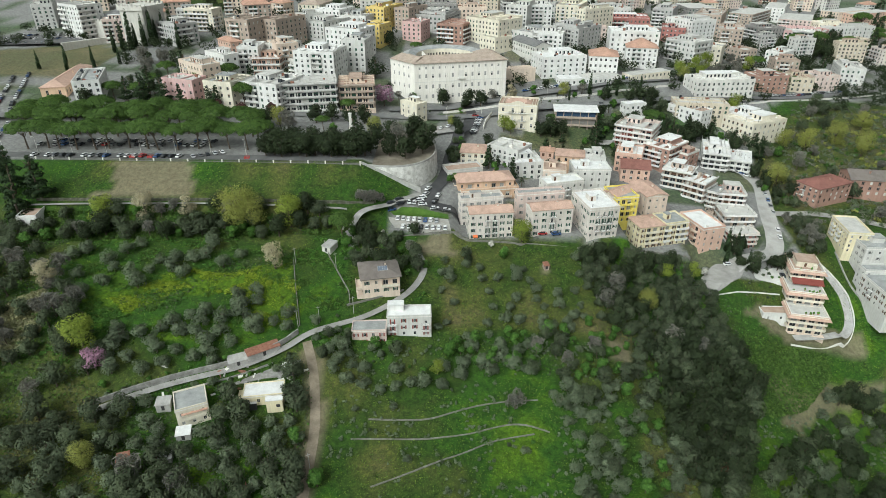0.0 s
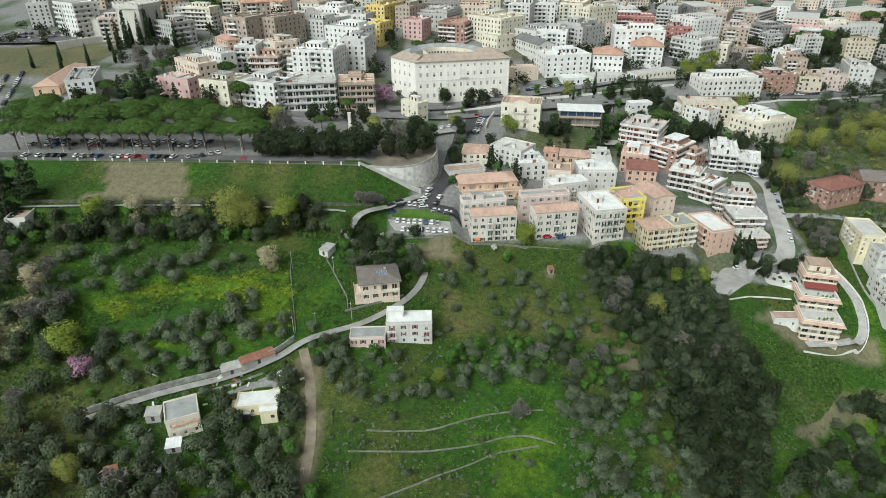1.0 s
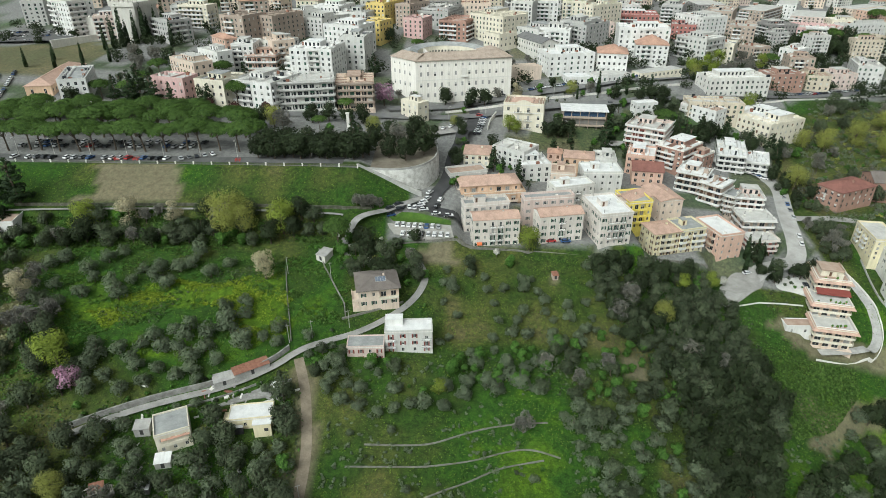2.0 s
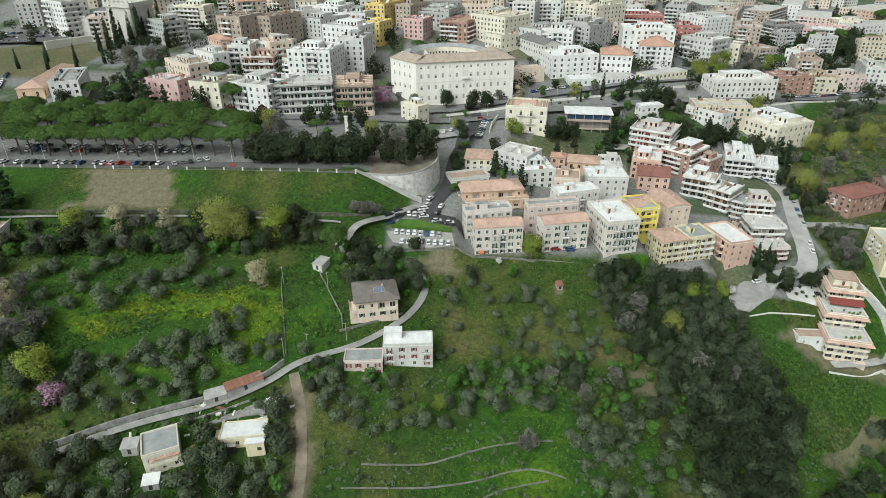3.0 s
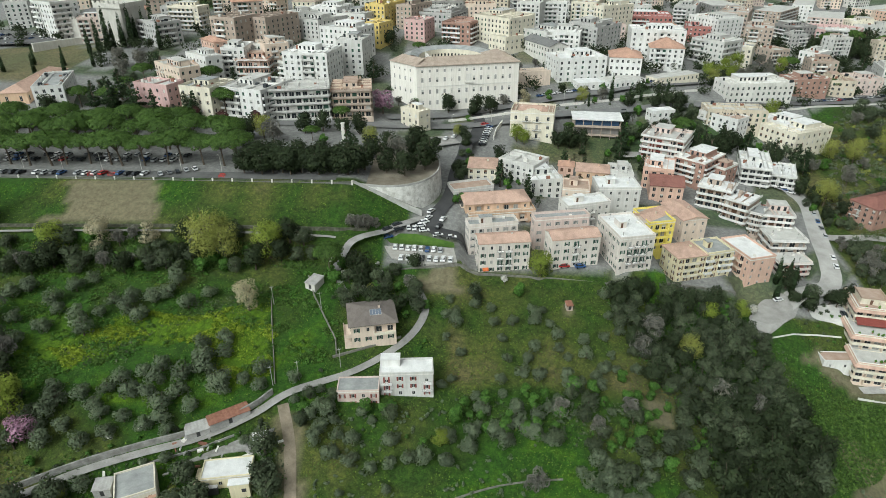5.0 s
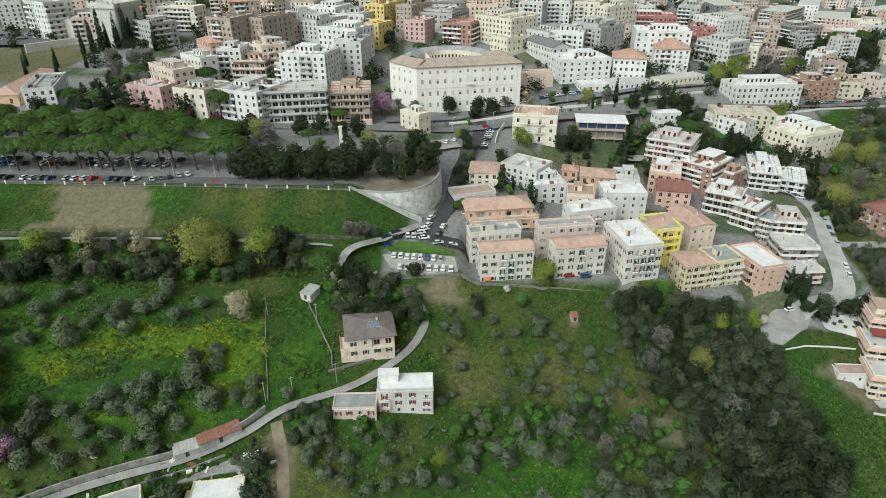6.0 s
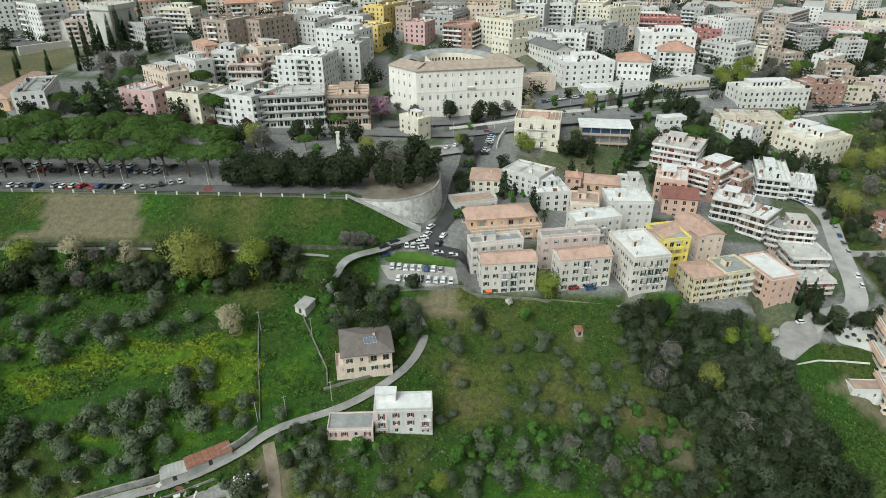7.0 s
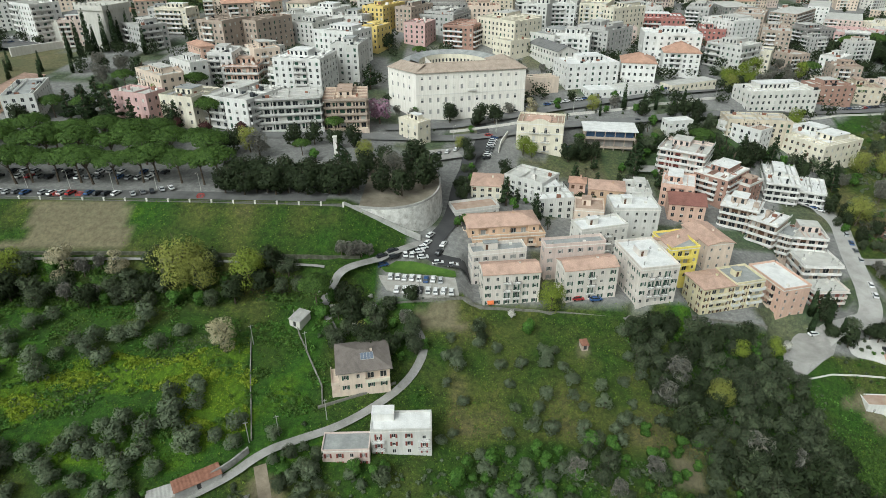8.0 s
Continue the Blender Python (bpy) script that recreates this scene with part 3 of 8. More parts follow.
wall_line("avenue_wall", [(0, 371.5), (33, 383.5), (57, 390.5), (95, 403), (130, 416), (158, 429)], 0.5, 2.5, 1.3, M_TRIM, "white wall between the avenue and the lower road", curve=True)
wall_line("villa_wall", [(24, 352), (26, 362), (30, 372)], 0.4, 2.0, 2.2, M_TRIM, "white boundary wall beside the villa")
wall_line("balustrade", [(205, 416), (223.6, 421.7), (264.4, 440.6), (315.8, 466.4), (420, 520)], 0.4, 2.5, 1.1, M_TRIM, "white balustrade beside the avenue", curve=True)

# the round stone bastion at the end of the terrace, its parapet and its paved top
out = [(-44, 271.5), (-37, 269), (-29, 266.8), (-21, 266.4), (-14, 268.8), (-8.5, 273.5), (-4.8, 280.5), (-3.2, 289), (-3.6, 298), (-6, 310), (-10, 322), (-44, 322)]
out = smoothed(out, 1)
bs = Shape()
for (xa, ya), (xb, yb) in zip(out, out[1:] + out[:1]):
    ca, cb = Vector((xa + 24, ya - 292, 0)).normalized() * 1.2, Vector((xb + 24, yb - 292, 0)).normalized() * 1.2
    bs.poly([(xa + ca.x, ya + ca.y, 68), (xb + cb.x, yb + cb.y, 68), (xb, yb, 88.8), (xa, ya, 88.8)])
bastion = thing("bastion", -24, 292, 68, 0, "round pale stone bastion wall with a low parapet", "wall", kind="structure")
shift = Matrix.Translation((24, -292, -68))
for nm, sh, mat in (("masonry", bs, M_STONE),):
    me = sh.mesh(nm, mat)
    me.transform(shift)
    part(nm, me, bastion)
top = Shape()
top.poly([(x, y, 88.8) for x, y in out])
me = top.mesh("terrace_floor", patchy("garden_earth", [(0.3, (0.14, 0.12, 0.09)), (0.7, (0.27, 0.24, 0.19))], 0.2))
me.transform(shift)
part("terrace_floor", me, bastion)
cap = Shape()
for (xa, ya), (xb, yb) in zip(out[:-1], out[1:]):
    if ya < 318:
        d = Vector((yb - ya, xa - xb)).normalized() * 0.6
        cap.poly([(xa, ya, 89.6), (xb, yb, 89.6), (xb - d.x, yb - d.y, 89.6), (xa - d.x, ya - d.y, 89.6)])
        cap.poly([(xa, ya, 88.8), (xb, yb, 88.8), (xb, yb, 89.6), (xa, ya, 89.6)])
        cap.poly([(xb - d.x, yb - d.y, 88.8), (xa - d.x, ya - d.y, 88.8), (xa - d.x, ya - d.y, 89.6), (xb - d.x, yb - d.y, 89.6)])
me = cap.mesh("parapet", M_CONCRETE)
me.transform(shift)
part("parapet", me, bastion)

# fence along the top of the bank: white posts and dark rails
fence = thing("fence", -115, 268.6, 91.0, -2.4, "low dark railing with white posts along the bank top", "fence")
post, rail = Shape(), Shape()
post.box(-0.25, -0.25, -1.2, 0.25, 0.25, 1.1)
post.box(-0.32, -0.32, 1.1, 0.32, 0.32, 1.25)
post_m = post.mesh("post", M_TRIM)
rail.box(-3.85, -0.12, -1.0, 3.85, 0.12, 0.35)
rail.box(-3.85, -0.05, 0.75, 3.85, 0.05, 0.85)
rail_m = rail.mesh("rail", patchy("dark_railing", [(0.3, (0.10, 0.10, 0.095)), (0.7, (0.20, 0.195, 0.185))], 0.4))
for k in range(20):
    part("post", post_m, fence).matrix_local = pose(-76 + k * 8.05, 0, 0)
    if k < 19:
        part("rail", rail_m, fence).matrix_local = pose(-76 + k * 8.05 + 4.02, 0, 0)
ramp = Shape()
ra, rb = Vector((-38, 266.6, 90.9)), Vector((-10.5, 265.0, 78.4))
for k in range(12):
    p, q = ra.lerp(rb, k / 12), ra.lerp(rb, (k + 1) / 12)
    ramp.poly([(p.x, p.y - 0.2, p.z - 1.6), (q.x, q.y - 0.2, q.z - 1.6), (q.x, q.y - 0.2, q.z + 1.1), (p.x, p.y - 0.2, p.z + 1.1)])
    ramp.poly([(p.x, p.y - 0.2, p.z + 1.1), (q.x, q.y - 0.2, q.z + 1.1), (q.x, q.y + 0.2, q.z + 1.1), (p.x, p.y + 0.2, p.z + 1.1)])
    ramp.poly([(p.x, p.y, p.z), (q.x, q.y, q.z), (q.x, q.y + 2.2, q.z), (p.x, p.y + 2.2, p.z)])
setting("stair_ramp", ramp.mesh("stair_ramp", M_CONCRETE), "pale stair ramp with parapet down from the terrace", "stairs")


def pole(x, y, tall=7.5):
    s = Shape()
    s.tube([(0, 0, -0.5), (0, 0, tall)], [0.13, 0.09], 6)
    s.box(-0.7, -0.05, tall - 0.6, 0.7, 0.05, tall - 0.48)
    tagged(new("utility_pole", s.mesh("utility_pole", M_CONCRETE)), "slim grey utility pole beside the lane", "pole", "poles along the lane").matrix_world = pose(x, y, ground(x, y), 0, 0, 20)


for px_, py_ in ((-46, 187), (-34, 193), (-53.5, 184.5), (-43.5, 215), (-60, 216), (-41, 133), (-9.5, 236)):
    pole(px_, py_)


def barrier(x, y, turn):
    """Red plastic work barriers set in a square."""
    ob = thing("road_barrier", x, y, ground(x, y) + 0.2, turn, "red plastic barriers round road works on the terrace", "barrier", "barriers on the terrace")
    for k in range(4):
        b_ = Shape()
        b_.box(-1.0, -1.15, 0.35, 1.0, -1.08, 0.5)
        b_.box(-1.0, -1.15, 0.8, 1.0, -1.08, 1.0)
        for e in (-0.9, 0.9):
            b_.box(e - 0.05, -1.16, 0, e + 0.05, -1.07, 1.0)
        part("panel", b_.mesh("panel", M_BARRIER), ob).matrix_local = pose(0, 0, 0, 0, 0, 90 * k)


M_BARRIER = plain("red_plastic", (0.50, 0.05, 0.04), 0.5)
for px_, py_, pr_ in ((-146.4, 273.6, 4), (-137.9, 273.4, -6), (-92, 272.0, 3)):
    barrier(px_, py_, pr_)


def street_lamp(x, y, z, turn):
    ob = thing("street_lamp", x, y, z, turn, "grey street lamp with a curved arm", "street lamp", "lamps along the roads")
    s = Shape()
    s.tube([(0, 0, 0), (0, 0, 7.0), (0.5, 0, 7.8), (1.4, 0, 8.0)], [0.11, 0.08, 0.06, 0.05], 6)
    part("pole", s.mesh("pole", M_FRAME), ob)
    h = Shape()
    h.box(1.2, -0.15, 7.92, 2.0, 0.15, 8.06)
    part("head", h.mesh("head", M_TRIM), ob)


for k in range(12):
    x_ = -230 + k * 17
    street_lamp(x_, 283.5 - (x_ + 230) * 0.042, ground(x_, 283), 270)
for k in range(11):
    x_ = -20 + k * 22
    y_ = 352 + (x_ + 20) * 0.48 if x_ < 40 else 390 + (x_ - 40) * 0.3
    street_lamp(x_, y_, ground(x_, y_), 300)

# ---- buildings ----
def window_mesh(w, h, style, cache={}):
    """A casement set back in its opening: frame and panes as one sheet with depth; a blind covers part of some."""
    key = (round(w, 2), round(h, 2), style)
    if key not in cache:
        s, d = Shape(), 0.22
        xs = [-w / 2, -w / 2 + 0.09, -0.05, 0.05, w / 2 - 0.09, w / 2]
        zs = [0, 0.09, h * (0.5 if style == "blind" else 0.9), h - 0.09, h]
        for z in zs:
            for x in xs:
                s.v.append((x, d - (0.05 if x in (xs[0], xs[2], xs[3], xs[5]) or z in (zs[0], zs[4]) else 0.0), z))
        for r in range(4):
            for c in range(5):
                pane = c in (1, 3) and r in (1, 2)
                s.f.append((r * 6 + c, r * 6 + c + 1, r * 6 + c + 7, r * 6 + c + 6))
                s.i.append((2 if style == "closed" else 1 if style == "blind" and r == 2 else 0) if pane else 1)
        cache[key] = s.mesh("window", [M_GLASS, M_FRAME, SHUT["grey"]])
    return cache[key]


def shutter_mesh(w, h, colour, cache={}):
    key = (round(w, 2), round(h, 2), colour)
    if key not in cache:
        s, t = Shape(), w / 2
        s.box(-t / 2, -0.07, -0.03, t / 2, -0.02, h + 0.03)
        for k in range(4):
            z = h * (0.06 + 0.235 * k)
            s.box(-t / 2 + 0.07, -0.09, z, t / 2 - 0.07, -0.065, z + h * 0.17)
        cache[key] = s.mesh("shutter", SHUT[colour])
    return cache[key]


def facade(s, a, b, z0, z1, cells, flip=False):
    """One wall face from a to b with real openings: cells are (centre along, sill, width, height)."""
    ax, ay = a
    n = math.hypot(b[0] - ax, b[1] - ay)
    ux, uy = (b[0] - ax) / n, (b[1] - ay) / n
    ox, oy = uy, -ux
    xs = sorted({0.0, n} | {round(c[0] + e * c[2] / 2, 3) for c in cells for e in (-1, 1)})
    zs = sorted({z0, z1} | {round(z, 3) for c in cells for z in (c[1], c[1] + c[3])})
    holes = [(c[0] - c[2] / 2 - 1e-3, c[0] + c[2] / 2 + 1e-3, c[1] - 1e-3, c[1] + c[3] + 1e-3) for c in cells]
    at = lambda x, z, d=0.0: (ax + ux * x - ox * d, ay + uy * x - oy * d, z)
    for x0, x1 in zip(xs, xs[1:]):
        mine = [h for h in holes if h[0] <= x0 and x1 <= h[1]]
        for za, zb in zip(zs, zs[1:]):
            if not any(h[2] <= za and zb <= h[3] for h in mine):
                s.poly([at(x0, za), at(x1, za), at(x1, zb), at(x0, zb)])
    for c in cells:
        x0, x1, za, zb, d = round(c[0] - c[2] / 2, 3), round(c[0] + c[2] / 2, 3), round(c[1], 3), round(c[1] + c[3], 3), c[4] if len(c) > 4 else 0.24
        if len(c) > 4:
            s.poly([at(x0, za, d), at(x1, za, d), at(x1, zb, d), at(x0, zb, d)])
        s.poly([at(x0, za), at(x1, za), at(x1, za, d), at(x0, za, d)])
        s.poly([at(x0, zb, d), at(x1, zb, d), at(x1, zb), at(x0, zb)])
        s.poly([at(x0, za), at(x0, za, d), at(x0, zb, d), at(x0, zb)])
        s.poly([at(x1, za, d), at(x1, za), at(x1, zb), at(x1, zb, d)])


def hip_shape(w, d, rise, over=0.5, thick=0.22, gable=False):
    s = Shape()
    hw, hd = w / 2 + over, d / 2 + over
    if w >= d:
        r = 0.0 if gable else min(hd, hw)
        ridge = [(-hw + r, 0, rise), (hw - r, 0, rise)]
        if gable:
            quads = [[(-hw, -hd, 0), (hw, -hd, 0), ridge[1], ridge[0]], [(hw, hd, 0), (-hw, hd, 0), ridge[0], ridge[1]]]
        else:
            quads = [[(-hw, -hd, 0), (hw, -hd, 0), ridge[1], ridge[0]], [(hw, hd, 0), (-hw, hd, 0), ridge[0], ridge[1]], [(hw, -hd, 0), (hw, hd, 0), ridge[1]], [(-hw, hd, 0), (-hw, -hd, 0), ridge[0]]]
    else:
        r = 0.0 if gable else min(hd, hw)
        ridge = [(0, -hd + r, rise), (0, hd - r, rise)]
        quads = [[(hw, -hd, 0), (hw, hd, 0), ridge[1], ridge[0]], [(-hw, hd, 0), (-hw, -hd, 0), ridge[0], ridge[1]]]
        if not gable:
            quads += [[(-hw, -hd, 0), (hw, -hd, 0), ridge[0]], [(hw, hd, 0), (-hw, hd, 0), ridge[1]]]
    for q in quads:
        s.poly(q)
        s.poly([(x, y, z - thick) for x, y, z in q[::-1]])
    ring = [(-hw, -hd), (hw, -hd), (hw, hd), (-hw, hd)]
    if not gable:
        for (xa, ya), (xb, yb) in zip(ring, ring[1:] + ring[:1]):
            s.poly([(xa, ya, -thick), (xb, yb, -thick), (xb, yb, 0), (xa, ya, 0)])
    else:
        for q in quads:
            for p, p2 in zip(q, q[1:] + q[:1]):
                s.poly([(p[0], p[1], p[2] - thick), (p2[0], p2[1], p2[2] - thick), p2, p])
    if w >= d:
        s.tube([(ridge[0][0], 0, rise), (ridge[1][0], 0, rise)], [0.16, 0.16], 5)
    else:
        s.tube([(0, ridge[0][1], rise), (0, ridge[1][1], rise)], [0.16, 0.16], 5)
    return s


def balcony_mesh(w, deep, kind, wall, cache={}):
    """A slab with a solid front, as one shell, or with a barred railing."""
    key = (round(w, 1), round(deep, 1), kind, wall)
    if key not in cache:
        s, h = Shape(), w / 2
        if kind == "solid":
            t = 0.12
            outer, inner = [(-h, 0), (-h, -deep), (h, -deep), (h, 0)], [(-h + t, 0), (-h + t, -deep + t), (h - t, -deep + t), (h - t, 0)]
            ring = [(x, y, z) for z in (-0.18, 0.95) for x, y in outer] + [(x, y, z) for z in (0.0, 0.95) for x, y in inner]
            s.v += ring
            for k in range(3):
                s.f += [(k, k + 1, k + 5, k + 4), (k + 9, k + 8, k + 12, k + 13), (k + 4, k + 5, k + 13, k + 12)]
            s.f += [(0, 3, 2, 1), (8, 9, 10, 11), (0, 4, 12, 8), (3, 11, 15, 7), (0, 8, 11, 3)]
            s.i += [0] * len(s.f)
        else:
            s.box(-h, -deep, -0.16, h, 0, 0, 0)
        cache[key] = s.mesh("balcony", [WALL.get(wall, M_TRIM)])
    return cache[key]


def railing_mesh(w, deep, cache={}):
    """Iron railing as one comb of bars between two rails, along the front and both ends."""
    key = (round(w, 1), round(deep, 1))
    if key not in cache:
        s = Shape()
        run = [(-w / 2, 0.0), (-w / 2, -deep), (w / 2, -deep), (w / 2, 0.0)]
        for (xa, ya), (xb, yb) in zip(run, run[1:]):
            n = max(2, round(math.hypot(xb - xa, yb - ya) / 0.3))
            cuts = sorted(k / n + e for k in range(n + 1) for e in (-0.07 / n, 0.07 / n))
            cuts = [min(1.0, max(0.0, c)) for c in cuts]
            base = len(s.v)
            for z in (0.05, 0.13, 0.9, 1.0):
                s.v += [(xa + (xb - xa) * c, ya + (yb - ya) * c, z) for c in cuts]
            m = len(cuts)
            for r in range(3):
                for c in range(m - 1):
                    if r != 1 or c % 2 == 0:
                        s.f.append((base + r * m + c, base + r * m + c + 1, base + (r + 1) * m + c + 1, base + (r + 1) * m + c))
                        s.i.append(0)
        cache[key] = s.mesh("railing", M_RAIL)
    return cache[key]


def band_mesh(w, d, front, side, wall, cache={}):
    """One storey's balcony running round the front and both sides: a slab with a solid, slightly rounded front."""
    key = (round(w, 1), round(d, 1), front, side, wall)
    if key not in cache:
        s, hw, hd, c, t = Shape(), w / 2, d / 2, 0.7, 0.16
        line = lambda o: [(-hw + o, hd), (-hw + o, -hd + c), (-hw + c, -hd + o), (hw - c, -hd + o), (hw - o, -hd + c), (hw - o, hd)]
        outer, inner = line(0.0), line(t)
        deep = [(-hw + side, hd), (-hw + side, -hd + front), (-hw + side, -hd + front), (hw - side, -hd + front), (hw - side, -hd + front), (hw - side, hd)]
        for q in range(5):
            (xa, ya), (xb, yb), (xc, yc), (xd, yd), (xe, ye), (xf, yf) = outer[q], outer[q + 1], inner[q], inner[q + 1], deep[q], deep[q + 1]
            s.poly([(xa, ya, -0.22), (xb, yb, -0.22), (xb, yb, 0.92), (xa, ya, 0.92)])
            s.poly([(xa, ya, 0.92), (xb, yb, 0.92), (xd, yd, 0.92), (xc, yc, 0.92)])
            s.poly([(xd, yd, 0.0), (xc, yc, 0.0), (xc, yc, 0.92), (xd, yd, 0.92)])
            s.poly([(xc, yc, 0.0), (xd, yd, 0.0), (xf, yf, 0.0), (xe, ye, 0.0)])
            s.poly([(xb, yb, -0.22), (xa, ya, -0.22), (xe, ye, -0.22), (xf, yf, -0.22)])
        cache[key] = s.mesh("balcony", WALL.get(wall, M_TRIM))
    return cache[key]


FOOTPRINTS = [(-17, 243, 10), (-7, 243, 10), (0, 243, 7), (-20, 254, 7), (-8, 258, 8)]


def building(name, label, x, y, w, d, rot, top, tall, wall="white", roof="flat", tile="terracotta", deck="pale", floors=0, cols=0, side_cols=0, shut="green",
             balconies=(), balcony="rail", balcony_wall="white", left=True, right=True, hut=0.0, rise=0.0, win=(0.98, 1.45), category="building", group="", parapet=0.8, band=True,
             skip=(), shutters=True, sink=4.0, eave=0.5, clutter=0):
    """A house or block of flats: walls with openings, windows, roof, balconies and what stands on the roof. Its front faces -y before it is turned."""
    base = top - tall
    FOOTPRINTS.append((x, y, max(w, d) * 0.55 + 1.5))
    far = y > 325
    shutters = shutters and y < 262
    hut = min(hut, 0.34)
    ob = thing(name, x, y, base, rot, label, category, group)
    floors = floors or max(1, round(tall / 3.15))
    cols = min(cols or 99, max(2, round(w / 3.6))) if far else cols or max(2, round(w / 3.4))
    side_cols = max(1, round(d / 4.5)) if far else side_cols or max(1, round(d / 4.2))
    step = (tall - 0.5) / floors
    ww, wh = (win[0] * 1.35, win[1] * 1.22) if y > 300 else win
    ww = min(ww, w / cols * 0.8)
    s = Shape()
    hw, hd = w / 2, d / 2
    banded = balcony == "solid" and tall > 8 and sum(c < cols for c in balconies) >= cols
    fi, si = (1.5, 0.9) if banded else (0.0, 0.0)
    x0, x1, y0 = -hw + si, hw - si, -hd + fi
    faces = [((x0, y0), (x1, y0), cols, 0.0, True), ((x1, y0), (x1, hd), side_cols, 90.0, right), ((x1, hd), (x0, hd), cols, 180.0, False), ((x0, hd), (x0, y0), side_cols, 270.0, left)]
    small, ledges = Shape(), Shape()
    dice = random.Random(int(abs(x) * 11 + y * 5))
    joined = y > 470

    def put_balcony(mesh, m):
        if joined:
            k0 = len(ledges.v)
            ledges.v += [tuple(m @ v.co) for v in mesh.vertices]
            ledges.f += [tuple(k0 + q_ for q_ in f.vertices) for f in mesh.polygons]
            ledges.i += [0] * len(mesh.polygons)
            return None
        o = part("balcony", mesh, ob)
        o.matrix_local = m
        return o

    for q, (a, b_, n, turn, seen) in enumerate(faces):
        length = math.hypot(b_[0] - a[0], b_[1] - a[1])
        rad = radians(turn)
        along, inward = (math.cos(rad), math.sin(rad)), (-math.sin(rad), math.cos(rad))
        cells, holes, stands = [], [], []
        if seen and length > 2.4:
            mine = [c for c in balconies if c < n] if q == 0 else list(range(n - 1 if n > 2 else n)) if balcony == "solid" and len(balconies) > 2 and y > 262 else []
            mine = [] if banded else mine
            for k in range(floors):
                up = k > 0 or (tall > 9 and y > 300)
                for c in range(n):
                    if (q, k, c) in skip or ((k * 7 + c * 5 + q * 3 + int(abs(x) * 3)) % 23 == 0 and q):
                        continue
                    mid = length * (c + 0.5) / n
                    if banded:
                        cells.append((mid, k * step + 0.25, min(length / n * 0.7, 2.6), step * 0.68))
                    elif c in mine and up and balcony == "solid":
                        if c - 1 in mine:
                            continue
                        run = next(r for r in range(1, 99) if c + r not in mine)
                        centre, wide = length * (c + run / 2) / n, length / n * run * 0.93
                        holes.append((centre, k * step + 0.14, wide, step - 0.5, 0.9))
                        stands.append((centre, k * step + 0.14, wide + 0.3, 1.1))
                        for r in range(run):
                            cells.append((length * (c + r + 0.5) / n, k * step + 0.16, min(length / n * 0.62, 1.9), min(2.1, step - 0.7), 0.86))
                    elif c in mine and up and balcony:
                        sill = max(0.15, k * step + (step - wh) * 0.5 - 0.6)
                        cells.append((mid, sill, ww, wh + 0.7))
                        stands.append((mid, sill, min(length / n * 0.8, 4.6), 1.2))
                    else:
                        cells.append((mid, max(0.15, k * step + (step - wh) * 0.5 + 0.1), ww, wh))
        facade(s, a, b_, -sink, tall, [c for c in cells if len(c) == 4] + holes)
        for cell in cells:
            cx, sill, cw, ch = cell[:4]
            inset = cell[4] if len(cell) > 4 else 0.0
            lx, ly = a[0] + along[0] * cx + inward[0] * (inset - 0.24 if inset else 0), a[1] + along[1] * cx + inward[1] * (inset - 0.24 if inset else 0)
            if y > 300:
                turned = pose(lx, ly, sill, 0, 0, turn)
                cut = dice.choice((0.93, 0.93, 0.93, 0.6, 0.4, 0.93, 0.0))
                mm2 = dice.choice((1, 2, 2))
                for xa, xb, za, zb, dd, mm in ((-cw / 2, cw / 2, 0, ch * cut, 0.2, 0), (-cw / 2, cw / 2, ch * cut, ch, 0.16, mm2), (-0.05, 0.05, 0.0, ch * cut, 0.17, 1)):
                    if zb > za:
                        small.poly([turned @ Vector(v_) for v_ in ((xa, dd, za), (xb, dd, za), (xb, dd, zb), (xa, dd, zb))], mm)
                continue
            wob = part("window", window_mesh(cw, ch, dice.choice(("open", "open", "blind", "open", "closed"))), ob)
            wob.matrix_local = pose(lx, ly, sill, 0, 0, turn)
            if shutters and not inset and dice.random() < 0.75:
                sm = shutter_mesh(cw, ch, shut)
                for e in (-1, 1):
                    sh = part("shutter", sm, wob)
                    sh.matrix_local = pose(e * cw * 0.76, 0, 0)
        for cx, sill, wide, out_ in stands:
            bal = put_balcony(balcony_mesh(wide, out_, balcony, balcony_wall), pose(a[0] + along[0] * cx, a[1] + along[1] * cx, sill - 0.02, 0, 0, turn))
            if balcony == "rail" and bal:
                part("railing", railing_mesh(wide, out_ - 0.05), bal)
    if banded:
        for k in range(1, floors):
            put_balcony(band_mesh(w, d, fi, si, balcony_wall), pose(0, 0, k * step + 0.2))
        put_balcony(band_mesh(w, d, fi, si, balcony_wall), pose(0, 0, tall - 0.05))
        for e, f in ((0.28, 1), (0.72, 1)):
            s.box(-hw + w * e - 0.15, -hd + 0.2, -sink, -hw + w * e + 0.15, -hd + fi, tall - 0.3)
        s.box(-hw, -hd + 0.02, -sink, hw, hd - 0.02, 0.1)
    part("wall", s.mesh("wall", WALL[wall]), ob)
    if small.f:
        tagged(part("glazing", small.mesh("glazing", [M_GLASS, M_FRAME, SHUT[shut]]), ob, "small dark windows, some with blinds down"), kind="stuff")
    if ledges.f:
        tagged(part("balustrading", ledges.mesh("balustrading", WALL.get(balcony_wall, M_TRIM)), ob), kind="stuff")
